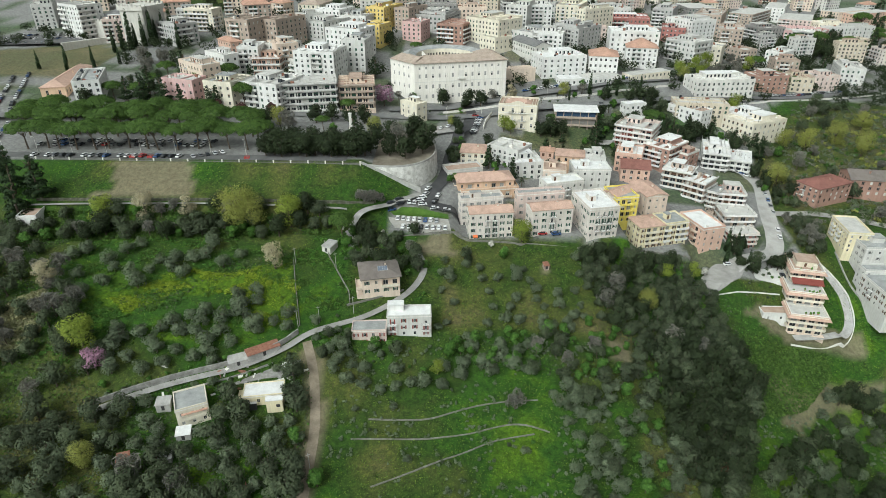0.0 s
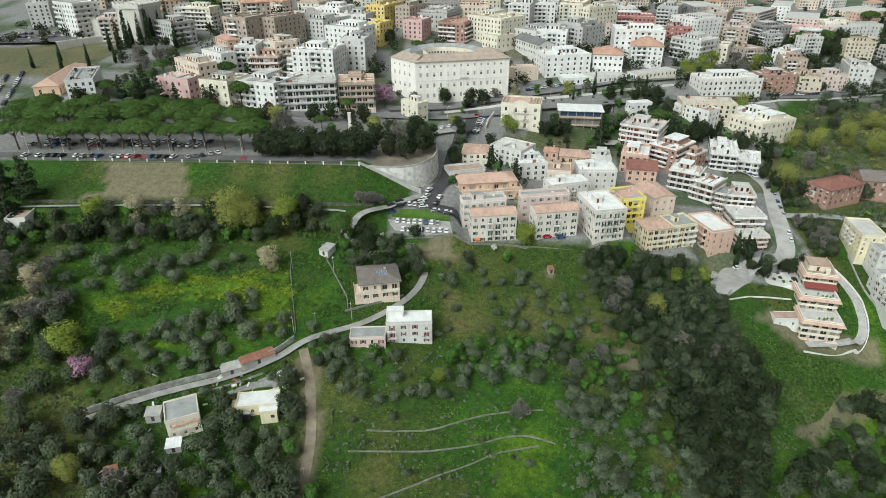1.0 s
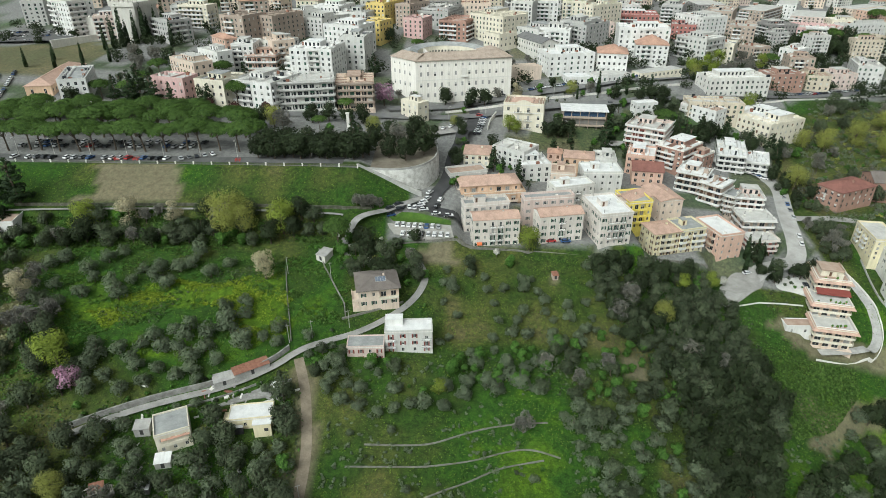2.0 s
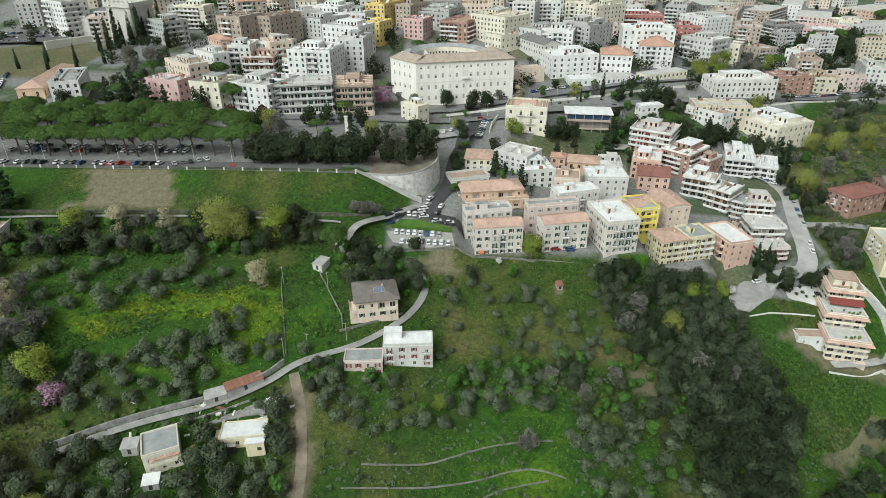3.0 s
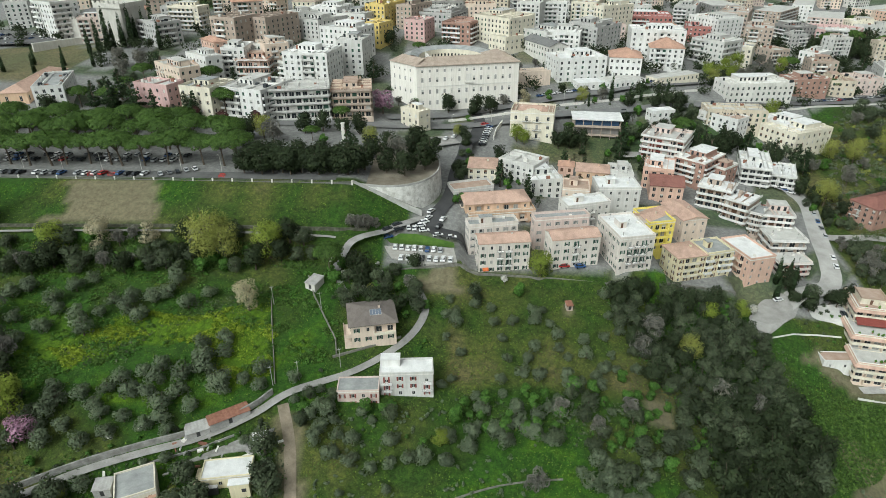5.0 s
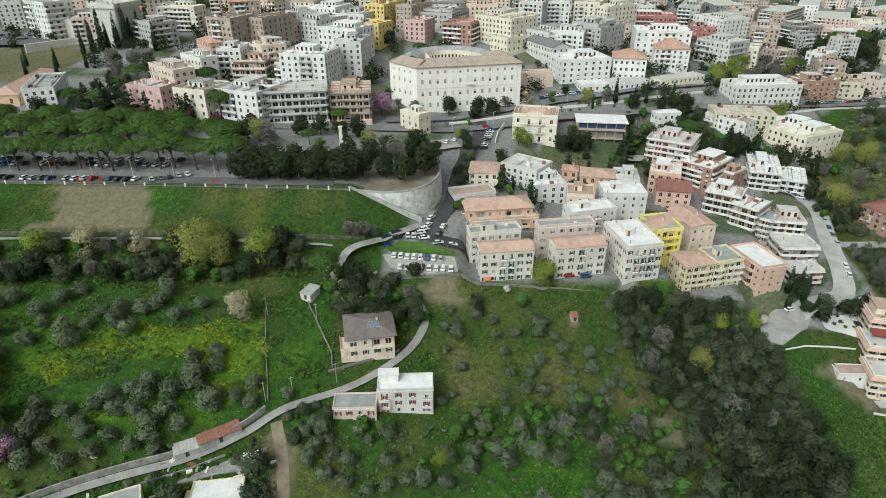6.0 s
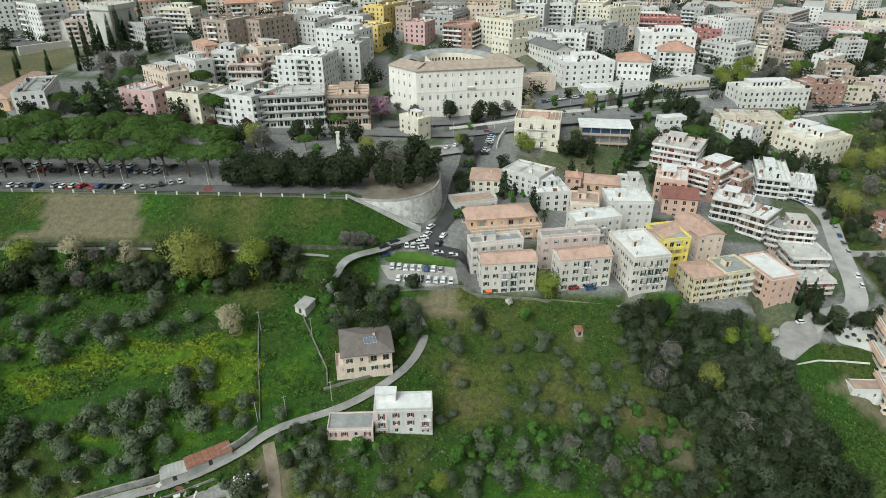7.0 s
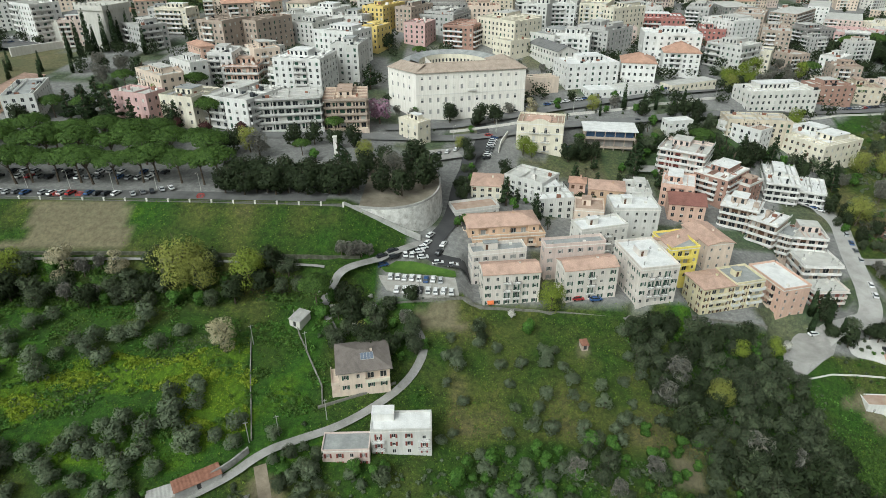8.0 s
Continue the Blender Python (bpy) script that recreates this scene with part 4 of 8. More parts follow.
    if band and y < 300:
        t = Shape()
        for zz, o, hh in ((tall - 0.35, 0.12, 0.3),):
            t.box(-hw - o, -hd - o, zz, hw + o, -hd, zz + hh)
            t.box(-hw - o, hd, zz, hw + o, hd + o, zz + hh)
            t.box(-hw - o, -hd, zz, -hw, hd, zz + hh)
            t.box(hw, -hd, zz, hw + o, hd, zz + hh)
        part("cornice", t.mesh("cornice", M_TRIM), ob)
    if roof == "flat":
        r = Shape()
        r.box(-hw + 0.01, -hd + 0.01, tall - 0.25, hw - 0.01, hd - 0.01, tall)
        part("roof", r.mesh("roof", DECK[deck]), ob)
        p, e = Shape(), 0.25
        if parapet and y < 400 and not banded:
            p.box(-hw - 0.06, -hd - 0.06, tall - 0.02, hw + 0.06, -hd + e, tall + parapet)
            p.box(-hw - 0.06, hd - e, tall - 0.02, hw + 0.06, hd + 0.06, tall + parapet)
            p.box(-hw - 0.06, -hd + e, tall - 0.02, -hw + e, hd - e, tall + parapet)
            p.box(hw - e, -hd + e, tall - 0.02, hw + 0.06, hd - e, tall + parapet)
            part("parapet", p.mesh("parapet", WALL[wall] if wall not in ("brick", "brown", "red") else M_TRIM), ob)
        if 300 < y < 680 and tall > 6:
            h, dice = Shape(), random.Random(int(x * 7 + y * 3))
            if y >= 400:
                for x0, y0, x1, y1 in ((-hw, -hd, hw, -hd + e), (-hw, hd - e, hw, hd), (-hw, -hd + e, -hw + e, hd - e), (hw - e, -hd + e, hw, hd - e)):
                    h.box(x0, y0, tall, x1, y1, tall + 0.8)
            if w > 8 and d > 7 and dice.random() < 0.75:
                x0, y0 = -hw * dice.uniform(0.2, 0.75), -hd * dice.uniform(-0.1, 0.45)
                x1, y1 = x0 + w * dice.uniform(0.3, 0.55), min(hd - 0.6, y0 + d * dice.uniform(0.35, 0.6))
                h.box(x0, y0, tall, x1, y1, tall + 2.7)
                h.box(x0 - 0.3, y0 - 0.3, tall + 2.7, x1 + 0.3, y1 + 0.3, tall + 2.9, 1)
                n_ = max(1, int((x1 - x0) / 2.6))
                for q in range(n_):
                    cx = x0 + (x1 - x0) * (q + 0.5) / n_
                    h.box(cx - 0.6, y0 - 0.05, tall + 0.2, cx + 0.6, y0, tall + 2.2, 2)
            for q in range(5 + int(w * d / 45)):
                cx, cy, a_ = dice.uniform(-hw + 1, hw - 1), dice.uniform(-hd + 1, hd - 1), dice.random()
                if a_ < 0.3:
                    h.box(cx - 0.1, -hd + 0.3, tall, cx + 0.1, hd - 0.3, tall + 0.75)
                elif a_ < 0.45:
                    h.box(-hw + 0.3, cy - 0.1, tall, hw - 0.3, cy + 0.1, tall + 0.75)
                elif a_ < 0.75:
                    k_ = dice.uniform(0.4, 1.1)
                    h.box(cx - k_, cy - k_ * 0.8, tall, cx + k_, cy + k_ * 0.8, tall + dice.uniform(0.6, 2.2), dice.choice((0, 3, 4, 2)))
                else:
                    h.box(cx - 0.05, cy - 0.05, tall, cx + 0.05, cy + 0.05, tall + 3.4, 5)
                    h.box(cx - 0.5, cy - 0.04, tall + 3.0, cx + 0.5, cy + 0.04, tall + 3.1, 5)
            tagged(part("roof_clutter", h.mesh("roof_clutter", [WALL[wall], DECK[deck], M_GLASS, M_TRIM, M_RUST, M_RAIL]), ob, "roof hut, low walls, tanks and aerials"), kind="stuff")
        elif hut:
            h = Shape()
            h.box(-hw * 0.5, -hd * 0.15, tall, -hw * 0.5 + w * hut, -hd * 0.15 + d * min(0.5, hut * 1.2), tall + 2.6)
            h.box(-hw * 0.5 - 0.25, -hd * 0.15 - 0.25, tall + 2.6, -hw * 0.5 + w * hut + 0.25, -hd * 0.15 + d * min(0.5, hut * 1.2) + 0.25, tall + 2.8, 1)
            h.box(-hw * 0.5 + 0.5, -hd * 0.15 - 0.04, tall + 0.05, -hw * 0.5 + 1.4, -hd * 0.15, tall + 2.05, 2)
            part("roof_hut", h.mesh("roof_hut", [WALL[wall], DECK[deck], SHUT["brown"]]), ob)
    else:
        r = hip_shape(w, d, rise or min(w, d) * 0.22, eave, 0.22, roof == "gable")
        if roof == "gable":
            rr = (rise or min(w, d) * 0.22)
            g = Shape()
            k = rr * (1 - eave / ((d if w >= d else w) / 2 + eave)) - 0.25
            lift = rr - 0.24
            for e in (-1, 1):
                if w >= d:
                    g.poly([(e * hw, -e * hd, tall - 0.01), (e * hw, e * hd, tall - 0.01), (e * hw, 0, tall + k)])
                else:
                    g.poly([(e * hw, e * hd, tall - 0.01), (-e * hw, e * hd, tall - 0.01), (0, e * hd, tall + k)])
            part("gable_wall", g.mesh("gable_wall", WALL[wall]), ob)
        rf = part("roof", r.mesh("roof", TILE[tile]), ob)
        rf.matrix_local = pose(0, 0, tall + 0.2 - (rise or min(w, d) * 0.22) * eave / (min(w, d) / 2 + eave) * (0.9))
        if tall > 3 and w > 6:
            c = Shape()
            c.box(-0.35, -0.35, -0.6, 0.35, 0.35, 1.1)
            c.box(-0.45, -0.45, 1.1, 0.45, 0.45, 1.22, 1)
            ch = part("chimney", c.mesh("chimney", [WALL[wall], TILE[tile]]), ob)
            ch.matrix_local = pose(hw * 0.35, 0, tall + (rise or min(w, d) * 0.22) * 0.75)
    for k in range(clutter if y < 420 else 0):
        c = Shape()
        cx, cy = hw * 0.8 * math.sin(k * 2.4 + x), hd * 0.7 * math.cos(k * 1.7 + y)
        if k % 3 == 0:
            c.tube([(cx, cy, tall), (cx, cy, tall + 2.6)], [0.04, 0.03], 4)
            for j in range(4):
                c.box(cx - 0.45, cy - 0.02, tall + 1.7 + j * 0.22, cx + 0.45, cy + 0.02, tall + 1.74 + j * 0.22)
            part("aerial", c.mesh("aerial", M_RAIL), ob)
        elif k % 3 == 1:
            c.box(cx - 0.5, cy - 0.4, tall, cx + 0.5, cy + 0.4, tall + 0.8)
            part("cooling_unit", c.mesh("cooling_unit", M_TRIM), ob)
        else:
            c.tube([(cx, cy, tall), (cx, cy, tall + 1.3)], [0.22, 0.2], 7)
            part("flue", c.mesh("flue", M_CONCRETE), ob)
    return ob

# ---- the houses and blocks of flats ----
building("house", "white four-storey house with terracotta pitched roof and green shutters", 20.6, 243.9, 19.3, 8.8, 7.0, 78.0, 12.5, wall="shell", roof="gable", tile="salmon", floors=4, cols=6, side_cols=2, balconies=(2, 3), rise=1.6, eave=0.3)
building("house", "white four-storey house with terracotta roof beside a tree", 47.1, 245.6, 18.7, 8.9, 10.8, 79.0, 12.5, wall="shell", roof="gable", tile="salmon", floors=4, cols=5, side_cols=2, balconies=(2,), rise=1.6, eave=0.3)
building("apartment_building", "white flat-roofed block joined behind a pitched house", 17.2, 256.4, 19.7, 6.5, 11.3, 78.5, 13.0, wall="shell", deck="grey", shut="grey", hut=0.25, parapet=1.2, clutter=3)
building("apartment_building", "pale grey block with tall bare side walls", 44.3, 258.1, 22.0, 5.4, 9.3, 80.5, 14.0, wall="pale_pink", deck="grey", parapet=1.0, shut="grey", clutter=3)
building("house", "orange plastered house with hipped terracotta roof and terrace", 19.8, 277.6, 27.4, 12.2, 8.5, 80.0, 14.0, wall="apricot", roof="hip", tile="salmon", floors=4, cols=7, side_cols=3, shut="brown", balconies=(1, 4, 5), balcony="solid", balcony_wall="peach", rise=2.4)
building("apartment_building", "white five-storey block with grey roof terrace and green shutters", 68.4, 251.0, 13.9, 20.4, 11.5, 79.5, 14.2, wall="shell", deck="white", floors=4, cols=5, side_cols=6, balconies=(1, 2, 3), clutter=4, hut=0.2, right=False)
building("apartment_building", "bright yellow block with roof terrace and balconies", 85.4, 270.0, 11.5, 14.0, 11.4, 75.0, 13.0, wall="bright_yellow", deck="grey", floors=4, cols=4, side_cols=3, shut="white", balconies=(1, 2), balcony="solid", balcony_wall="bright_yellow", right=False)
building("house", "house with salmon tiled roof joined to the yellow block", 85.0, 271.5, 10.0, 15.0, -53.3, 74.5, 11.0, wall="peach", roof="gable", tile="salmon", shut="brown")
building("apartment_building", "pink plastered block with terracotta roof", 103.1, 283.5, 11.2, 18.6, 12.5, 71.0, 15.0, wall="peach", roof="gable", tile="salmon", floors=4, cols=3, side_cols=4, shut="white", rise=1.5, right=False)
building("apartment_building", "straw yellow four-storey block with terracotta roof", 94.9, 255.8, 12.7, 11.6, 14.2, 66.5, 11.5, wall="straw", roof="hip", tile="salmon", floors=4, cols=4, side_cols=3, shut="brown", balconies=(1, 2), balcony="solid", balcony_wall="cream", rise=1.6, right=False)
building("apartment_building", "straw yellow four-storey block with flat grey roof", 106.9, 258.9, 12.3, 11.5, 15.1, 66.5, 11.5, wall="straw", deck="grey", floors=4, cols=4, side_cols=3, shut="brown", balconies=(0, 2, 3), balcony="solid", balcony_wall="white", hut=0.2, right=False)
building("apartment_building", "salmon corner block with white roof terrace", 124.5, 264.4, 19.0, 11.8, -74.9, 63.0, 16.0, wall="salmon", deck="white", floors=5, cols=5, side_cols=3, shut="brown", balconies=(1, 3), balcony="solid", balcony_wall="peach", sink=6, clutter=2)
building("apartment_building", "white modern block with long curved balconies", 129.3, 313.0, 16.0, 14.6, -32.7, 71.0, 13.0, wall="brown", deck="white", floors=4, cols=4, side_cols=3, shut="brown", balconies=(0, 1, 2, 3), balcony="solid", balcony_wall="white", sink=8, hut=0.3, clutter=2)
building("apartment_building", "white modern block with stacked terraces", 137.2, 303.0, 12.4, 15.5, -46.0, 69.0, 13.0, wall="brown", deck="white", floors=4, cols=3, side_cols=4, shut="brown", balconies=(0, 1, 2), balcony="solid", balcony_wall="white", sink=8, clutter=2, right=False)
building("apartment_building", "grey modern link block with recessed balconies", 144.0, 298.6, 6.0, 12.0, -38.0, 64.5, 11.0, wall="brown", deck="grey", floors=4, cols=2, side_cols=3, shut="white", balconies=(0, 1), balcony="solid", balcony_wall="light_grey", sink=8, clutter=3, right=False)
building("apartment_building", "white modern block with penthouse", 152.6, 300.8, 15.5, 14.0, -12.0, 63.0, 11.0, wall="pale_pink", deck="pale", floors=4, cols=4, side_cols=3, shut="brown", balconies=(0, 1, 2, 3), balcony="solid", balcony_wall="white", sink=8, hut=0.34, clutter=3, right=False)
building("apartment_building", "white modern terraced flats stepping downhill", 151.6, 286.8, 16.0, 14.5, -2.0, 57.6, 13.0, wall="brown", deck="pale", floors=4, cols=4, side_cols=2, shut="red", balconies=(0, 1, 2, 3), balcony="solid", balcony_wall="white", sink=8, clutter=6, right=False)
building("apartment_building", "terraced flats with brick red balconies", 150.2, 275.0, 14.6, 11.0, 3.0, 52.0, 8.2, wall="red", deck="pale", floors=3, cols=4, side_cols=2, shut="white", balconies=(0, 1, 2, 3), balcony="solid", balcony_wall="shell", sink=8, clutter=5, right=False)
building("apartment_building", "cream five-storey block with white flat roof", 197.9, 379.9, 23.5, 29.8, -63.8, 79.5, 15.5, wall="cream", deck="white", floors=4, cols=8, side_cols=9, shut="brown", shutters=False, parapet=0.5, sink=6)
building("apartment_building", "white wing with flat roof behind the cream block", 193.7, 390.4, 19.7, 19.1, -58.1, 80.5, 14.0, wall="offwhite", deck="white", floors=4, parapet=0.5, shutters=False)
building("apartment_building", "white stepped block with planted roof terrace", 158.8, 387.8, 24.8, 11.3, -54.3, 84.0, 17.0, wall="white", deck="tiled", floors=5, cols=6, side_cols=3, shut="grey", balconies=(0, 1), balcony="solid", clutter=5, sink=6, shutters=False)
building("apartment_building", "ochre block with wide grey flat roof", 167.1, 394.4, 32.9, 17.1, -7.0, 86.0, 9.0, wall="beige", deck="pale", floors=3, parapet=0.4, shutters=False, sink=6, right=False)
building("villa", "cream villa with curved gable and terracotta roof", 45.8, 364.5, 22.7, 17.4, -11.6, 93.5, 14.0, wall="cream", deck="tiled", floors=3, cols=4, side_cols=4, shut="grey", shutters=False, balconies=(1, 2), sink=6, parapet=1.0, win=(0.95, 1.7))
building("house", "white house with roof terrace among trees", -17.4, 358.4, 14.3, 8.2, -45.3, 95.0, 13.0, wall="cream", deck="white", floors=4, cols=3, side_cols=4, hut=0.35, shut="white", shutters=False)
building("apartment_building", "light grey five-storey block with white roof", 43.2, 306.5, 15.4, 17.3, 8.2, 79.0, 15.0, wall="light_grey", deck="white", floors=5, cols=4, side_cols=4, shut="green", hut=0.35, clutter=4)
building("apartment_building", "white block with large white roof and roof hut", 57.5, 276.1, 19.3, 9.2, 16.2, 79.0, 13.0, wall="offwhite", deck="white", floors=4, cols=6, side_cols=3, hut=0.2, clutter=2, shut="grey", balconies=(2, 3))
building("apartment_building", "pale block with white roof terrace", 75.4, 295.2, 18.6, 13.5, 0.1, 79.0, 13.0, wall="light_grey", deck="white", floors=4, clutter=4, shut="green", hut=0.2, right=False)
building("house", "house with terracotta roof terrace among flats", 56.7, 292.0, 11.4, 11.8, -10.2, 79.5, 11.0, wall="peach", deck="tiled", floors=3, shut="brown", hut=0.3)
building("house", "apricot house with arched loggia and tiled roof", 68.1, 311.7, 14.9, 11.4, -11.8, 80.0, 10.0, wall="apricot", roof="hip", tile="salmon", floors=3, shut="brown", rise=1.3, right=False)
building("house", "grey terraced house with roof clutter", 81.4, 312.0, 10.6, 14.2, -8.1, 79.0, 11.0, wall="light_grey", deck="pale", floors=3, shut="grey", clutter=4, hut=0.3, right=False)
building("house", "small house with rusty hipped roof", 57.3, 320.3, 7.2, 7.3, -12.9, 79.0, 7.0, wall="salmon", roof="hip", tile="terracotta", floors=2, shut="brown")
building("house", "low house with terracotta hipped roof behind the bastion road", 16.3, 310.4, 12.9, 14.1, -6.8, 83.0, 6.0, wall="cream", roof="hip", tile="salmon", floors=2, cols=4, shut="brown", rise=1.5)
building("house", "grey house with flat terrace roof", 36.0, 315.9, 18.8, 15.2, -36.4, 83.0, 9.0, wall="light_grey", deck="pale", floors=3, shut="grey", hut=0.25, clutter=3)
building("house", "low grey flat-roofed house with inner terrace", 9.9, 290.2, 18.4, 9.0, 17.2, 80.0, 7.0, wall="light_grey", deck="tiled", floors=2, shut="grey", parapet=1.0)
building("apartment_building", "salmon brick block among trees", 105.1, 327.8, 14.3, 16.6, -19.9, 76.0, 14.0, wall="salmon", deck="white", floors=4, cols=4, shut="grey", balconies=(1, 2), balcony="solid", hut=0.4, clutter=3, right=False)
building("apartment_building", "brick house with pitched roof and dormers", 105.0, 315.5, 15.2, 14.0, -11.2, 72.0, 10.0, wall="salmon", roof="gable", tile="maroon", floors=3, shut="brown", right=False)
building("apartment_building", "white and brick terraced flats with roof gardens", 115.7, 352.5, 22.6, 22.2, -31.0, 84.0, 12.0, wall="pale_pink", deck="pale", floors=4, cols=6, side_cols=3, shut="red", balconies=(0, 1, 2, 3, 4, 5), balcony="solid", balcony_wall="white", hut=0.4, clutter=5, right=False)
building("apartment_building", "brick and white flats with roof terraces", 128.2, 337.1, 16.4, 21.3, -47.1, 77.0, 11.0, wall="brick", deck="white", floors=4, cols=4, shut="white", balconies=(0, 1, 2), balcony="solid", hut=0.5, clutter=4)
building("apartment_building", "brick flats with low white parapet", 139.6, 333.6, 8.6, 12.2, -51.0, 73.0, 9.0, wall="brick", deck="tiled", floors=3, shut="white", parapet=1.2)
building("apartment_building", "grey and white terraced flats with dark panels", 162.4, 348.1, 15.1, 31.0, -19.6, 71.0, 12.0, wall="light_grey", deck="white", floors=4, cols=4, side_cols=3, shut="dark", balconies=(0, 1, 2, 3), balcony="solid", hut=0.45, clutter=4, sink=8, win=(2.6, 1.7), right=False)
building("apartment_building", "grey and white stepped flats", 176.0, 343.6, 12.2, 22.8, -23.9, 67.0, 9.0, wall="white", deck="white", floors=3, cols=4, shut="dark", balconies=(0, 1, 2), balcony="solid", hut=0.4, clutter=4, sink=8, win=(2.3, 1.7), right=False)
building("house", "orange terrace storey below a hipped roof", 21.9, 273.4, 28.1, 8.3, 9.0, 76.5, 11.0, wall="apricot", deck="pale", floors=3, cols=8, side_cols=2, shut="brown", balconies=(2, 6), balcony="solid", balcony_wall="peach", parapet=0.9, clutter=4)
building("apartment_building", "white four-storey block with grey roof and penthouse", -205.9, 360.1, 14.0, 34.8, 20.4, 110.2, 13.0, wall="white", deck="grey", floors=4, cols=4, side_cols=8, shut="dark", hut=0.35, clutter=3, left=False)
building("hall", "long low hall with terracotta hipped roof", -231.3, 383.4, 13.6, 58.5, 10.3, 104.6, 6.0, wall="apricot", roof="hip", tile="salmon", floors=1, cols=2, side_cols=6, shutters=False, win=(1.0, 2.2), left=False)
building("house", "pink three-storey house with roof terrace", -149.6, 356.6, 21.6, 12.3, -20.7, 109.4, 12.0, wall="pink", deck="pale", floors=3, cols=5, side_cols=3, shut="brown", shutters=False, clutter=3, parapet=1.0, left=False)
building("villa", "cream villa with balustraded roof", -124.1, 355.2, 18.8, 20.1, -19.1, 109.0, 13.0, wall="cream", deck="grey", floors=3, cols=4, side_cols=4, shut="brown", shutters=False, balconies=(1,), parapet=1.1, left=False)
building("apartment_building", "beige block with covered roof loggia", -148.1, 379.0, 29.0, 11.6, -42.6, 114.0, 15.0, wall="peach", deck="pale", floors=4, hut=0.6, clutter=3, shutters=False, balconies=(0, 2), left=False)
building("villa", "white villa with belvedere tower", -142.1, 403.2, 23.2, 10.0, -42.0, 114.8, 14.0, wall="white", deck="pale", floors=3, hut=0.5, shutters=False, left=False)
building("house", "salmon house with tiled pyramid roof", -144.6, 431.0, 19.5, 8.6, -47.8, 118.3, 14.0, wall="salmon", roof="hip", tile="terracotta", floors=4, shutters=False, left=False)
building("apartment_building", "brown brick tower block with white balconies", -139.7, 458.8, 19.7, 22.4, -23.7, 128.3, 22.0, wall="brown", deck="pale", floors=6, hut=0.5, balconies=(1, 2), balcony="solid", shutters=False, clutter=4, left=False)
building("apartment_building", "brown brick tower block with banded floors", -117.9, 473.0, 16.8, 32.0, -28.8, 126.9, 20.0, wall="brown", deck="pale", floors=6, hut=0.5, shutters=False, clutter=3, left=False)
building("apartment_building", "white terraced flats with planted roof", -126.7, 419.2, 13.7, 21.3, -0.3, 116.8, 17.0, wall="white", deck="pale", floors=5, hut=0.5, balconies=(0, 1), balcony="solid", shutters=False, clutter=4, left=False)
building("apartment_building", "orange brick flats with blue awnings", -115.1, 413.2, 19.8, 15.8, -0.2, 110.8, 12.0, wall="salmon", deck="tiled", floors=3, balconies=(0, 1, 2, 3, 4, 5), balcony="solid", shutters=False, clutter=4, parapet=1.0, left=False)
building("apartment_building", "peach block with penthouse", -108.1, 427.2, 14.7, 19.3, 31.7, 117.3, 18.0, wall="peach", deck="pale", floors=5, hut=0.4, shutters=False, balconies=(1,), balcony="solid", left=False)
building("apartment_building", "white L-shaped block with flat roof", -99.3, 357.9, 25.9, 27.8, -22.1, 108.7, 14.0, wall="white", deck="pale", floors=4, cols=6, balconies=(0, 1, 2), balcony="solid", shutters=False, hut=0.3, clutter=3, left=False)
building("apartment_building", "grey block with long glazed balconies", -78.0, 358.8, 31.8, 22.1, 10.9, 107.8, 15.0, wall="light_grey", deck="pale", floors=4, cols=9, balconies=(0, 1, 2, 3, 4, 5, 6, 7, 8), balcony="solid", balcony_wall="light_grey", shutters=False, hut=0.45, clutter=3, left=False)
building("apartment_building", "block with brown balconies and hipped grey penthouse", -51.8, 368.4, 21.6, 25.8, 6.5, 105.2, 14.0, wall="peach", deck="tiled", floors=4, cols=6, balconies=(0, 1, 2, 3, 4, 5), balcony="solid", balcony_wall="brown", shutters=False, hut=0.6, left=False)
building("apartment_building", "white tower block with pale blue balcony panels", -79.7, 409.6, 27.2, 25.4, -11.2, 116.1, 20.0, wall="white", deck="white", floors=6, cols=7, side_cols=4, balconies=(3, 4), balcony="solid", balcony_wall="light_grey", shutters=False, hut=0.4, clutter=4, left=False)
building("apartment_building", "grey six-storey block of flats", -58.8, 435.2, 16.3, 23.9, -7.4, 118.4, 20.0, wall="light_grey", deck="grey", floors=6, cols=4, side_cols=4, shutters=False, hut=0.3, clutter=3, left=False)
building("apartment_building", "white block behind taller flats", -66.6, 460.0, 28.8, 21.2, -24.8, 122.0, 18.0, wall="white", deck="white", floors=5, shutters=False, hut=0.4, left=False)
building("apartment_building", "ochre yellow plastered block", -50.5, 484.7, 17.1, 17.1, -27.9, 121.0, 14.0, wall="yellow", deck="pale", floors=4, shutters=False, left=False)
building("apartment_building", "yellow five-storey plastered block", -48.3, 537.7, 16.9, 32.1, -24.7, 127.3, 15.0, wall="yellow", deck="pale", floors=5, shutters=False, left=False)
building("house", "dusky pink house with flat roof", -20.9, 502.0, 15.6, 18.5, -21.4, 120.4, 13.0, wall="pink", deck="pale", floors=4, shutters=False)
building("apartment_building", "brick and white balconied flats", 10.8, 506.6, 21.6, 29.8, -22.7, 118.7, 13.0, wall="brick", deck="pale", floors=4, balconies=(0, 1, 2, 3), balcony="solid", shutters=False, hut=0.5)
building("apartment_building", "cream block with a grey roof", 40.8, 510.9, 32.8, 30.5, -39.1, 122.2, 16.0, wall="cream", deck="pale", floors=5, shutters=False, hut=0.4)
building("apartment_building", "wide salmon plastered block", 25.0, 563.0, 24.4, 26.5, -0.6, 123.7, 14.0, wall="peach", deck="tiled", floors=4, shutters=False)
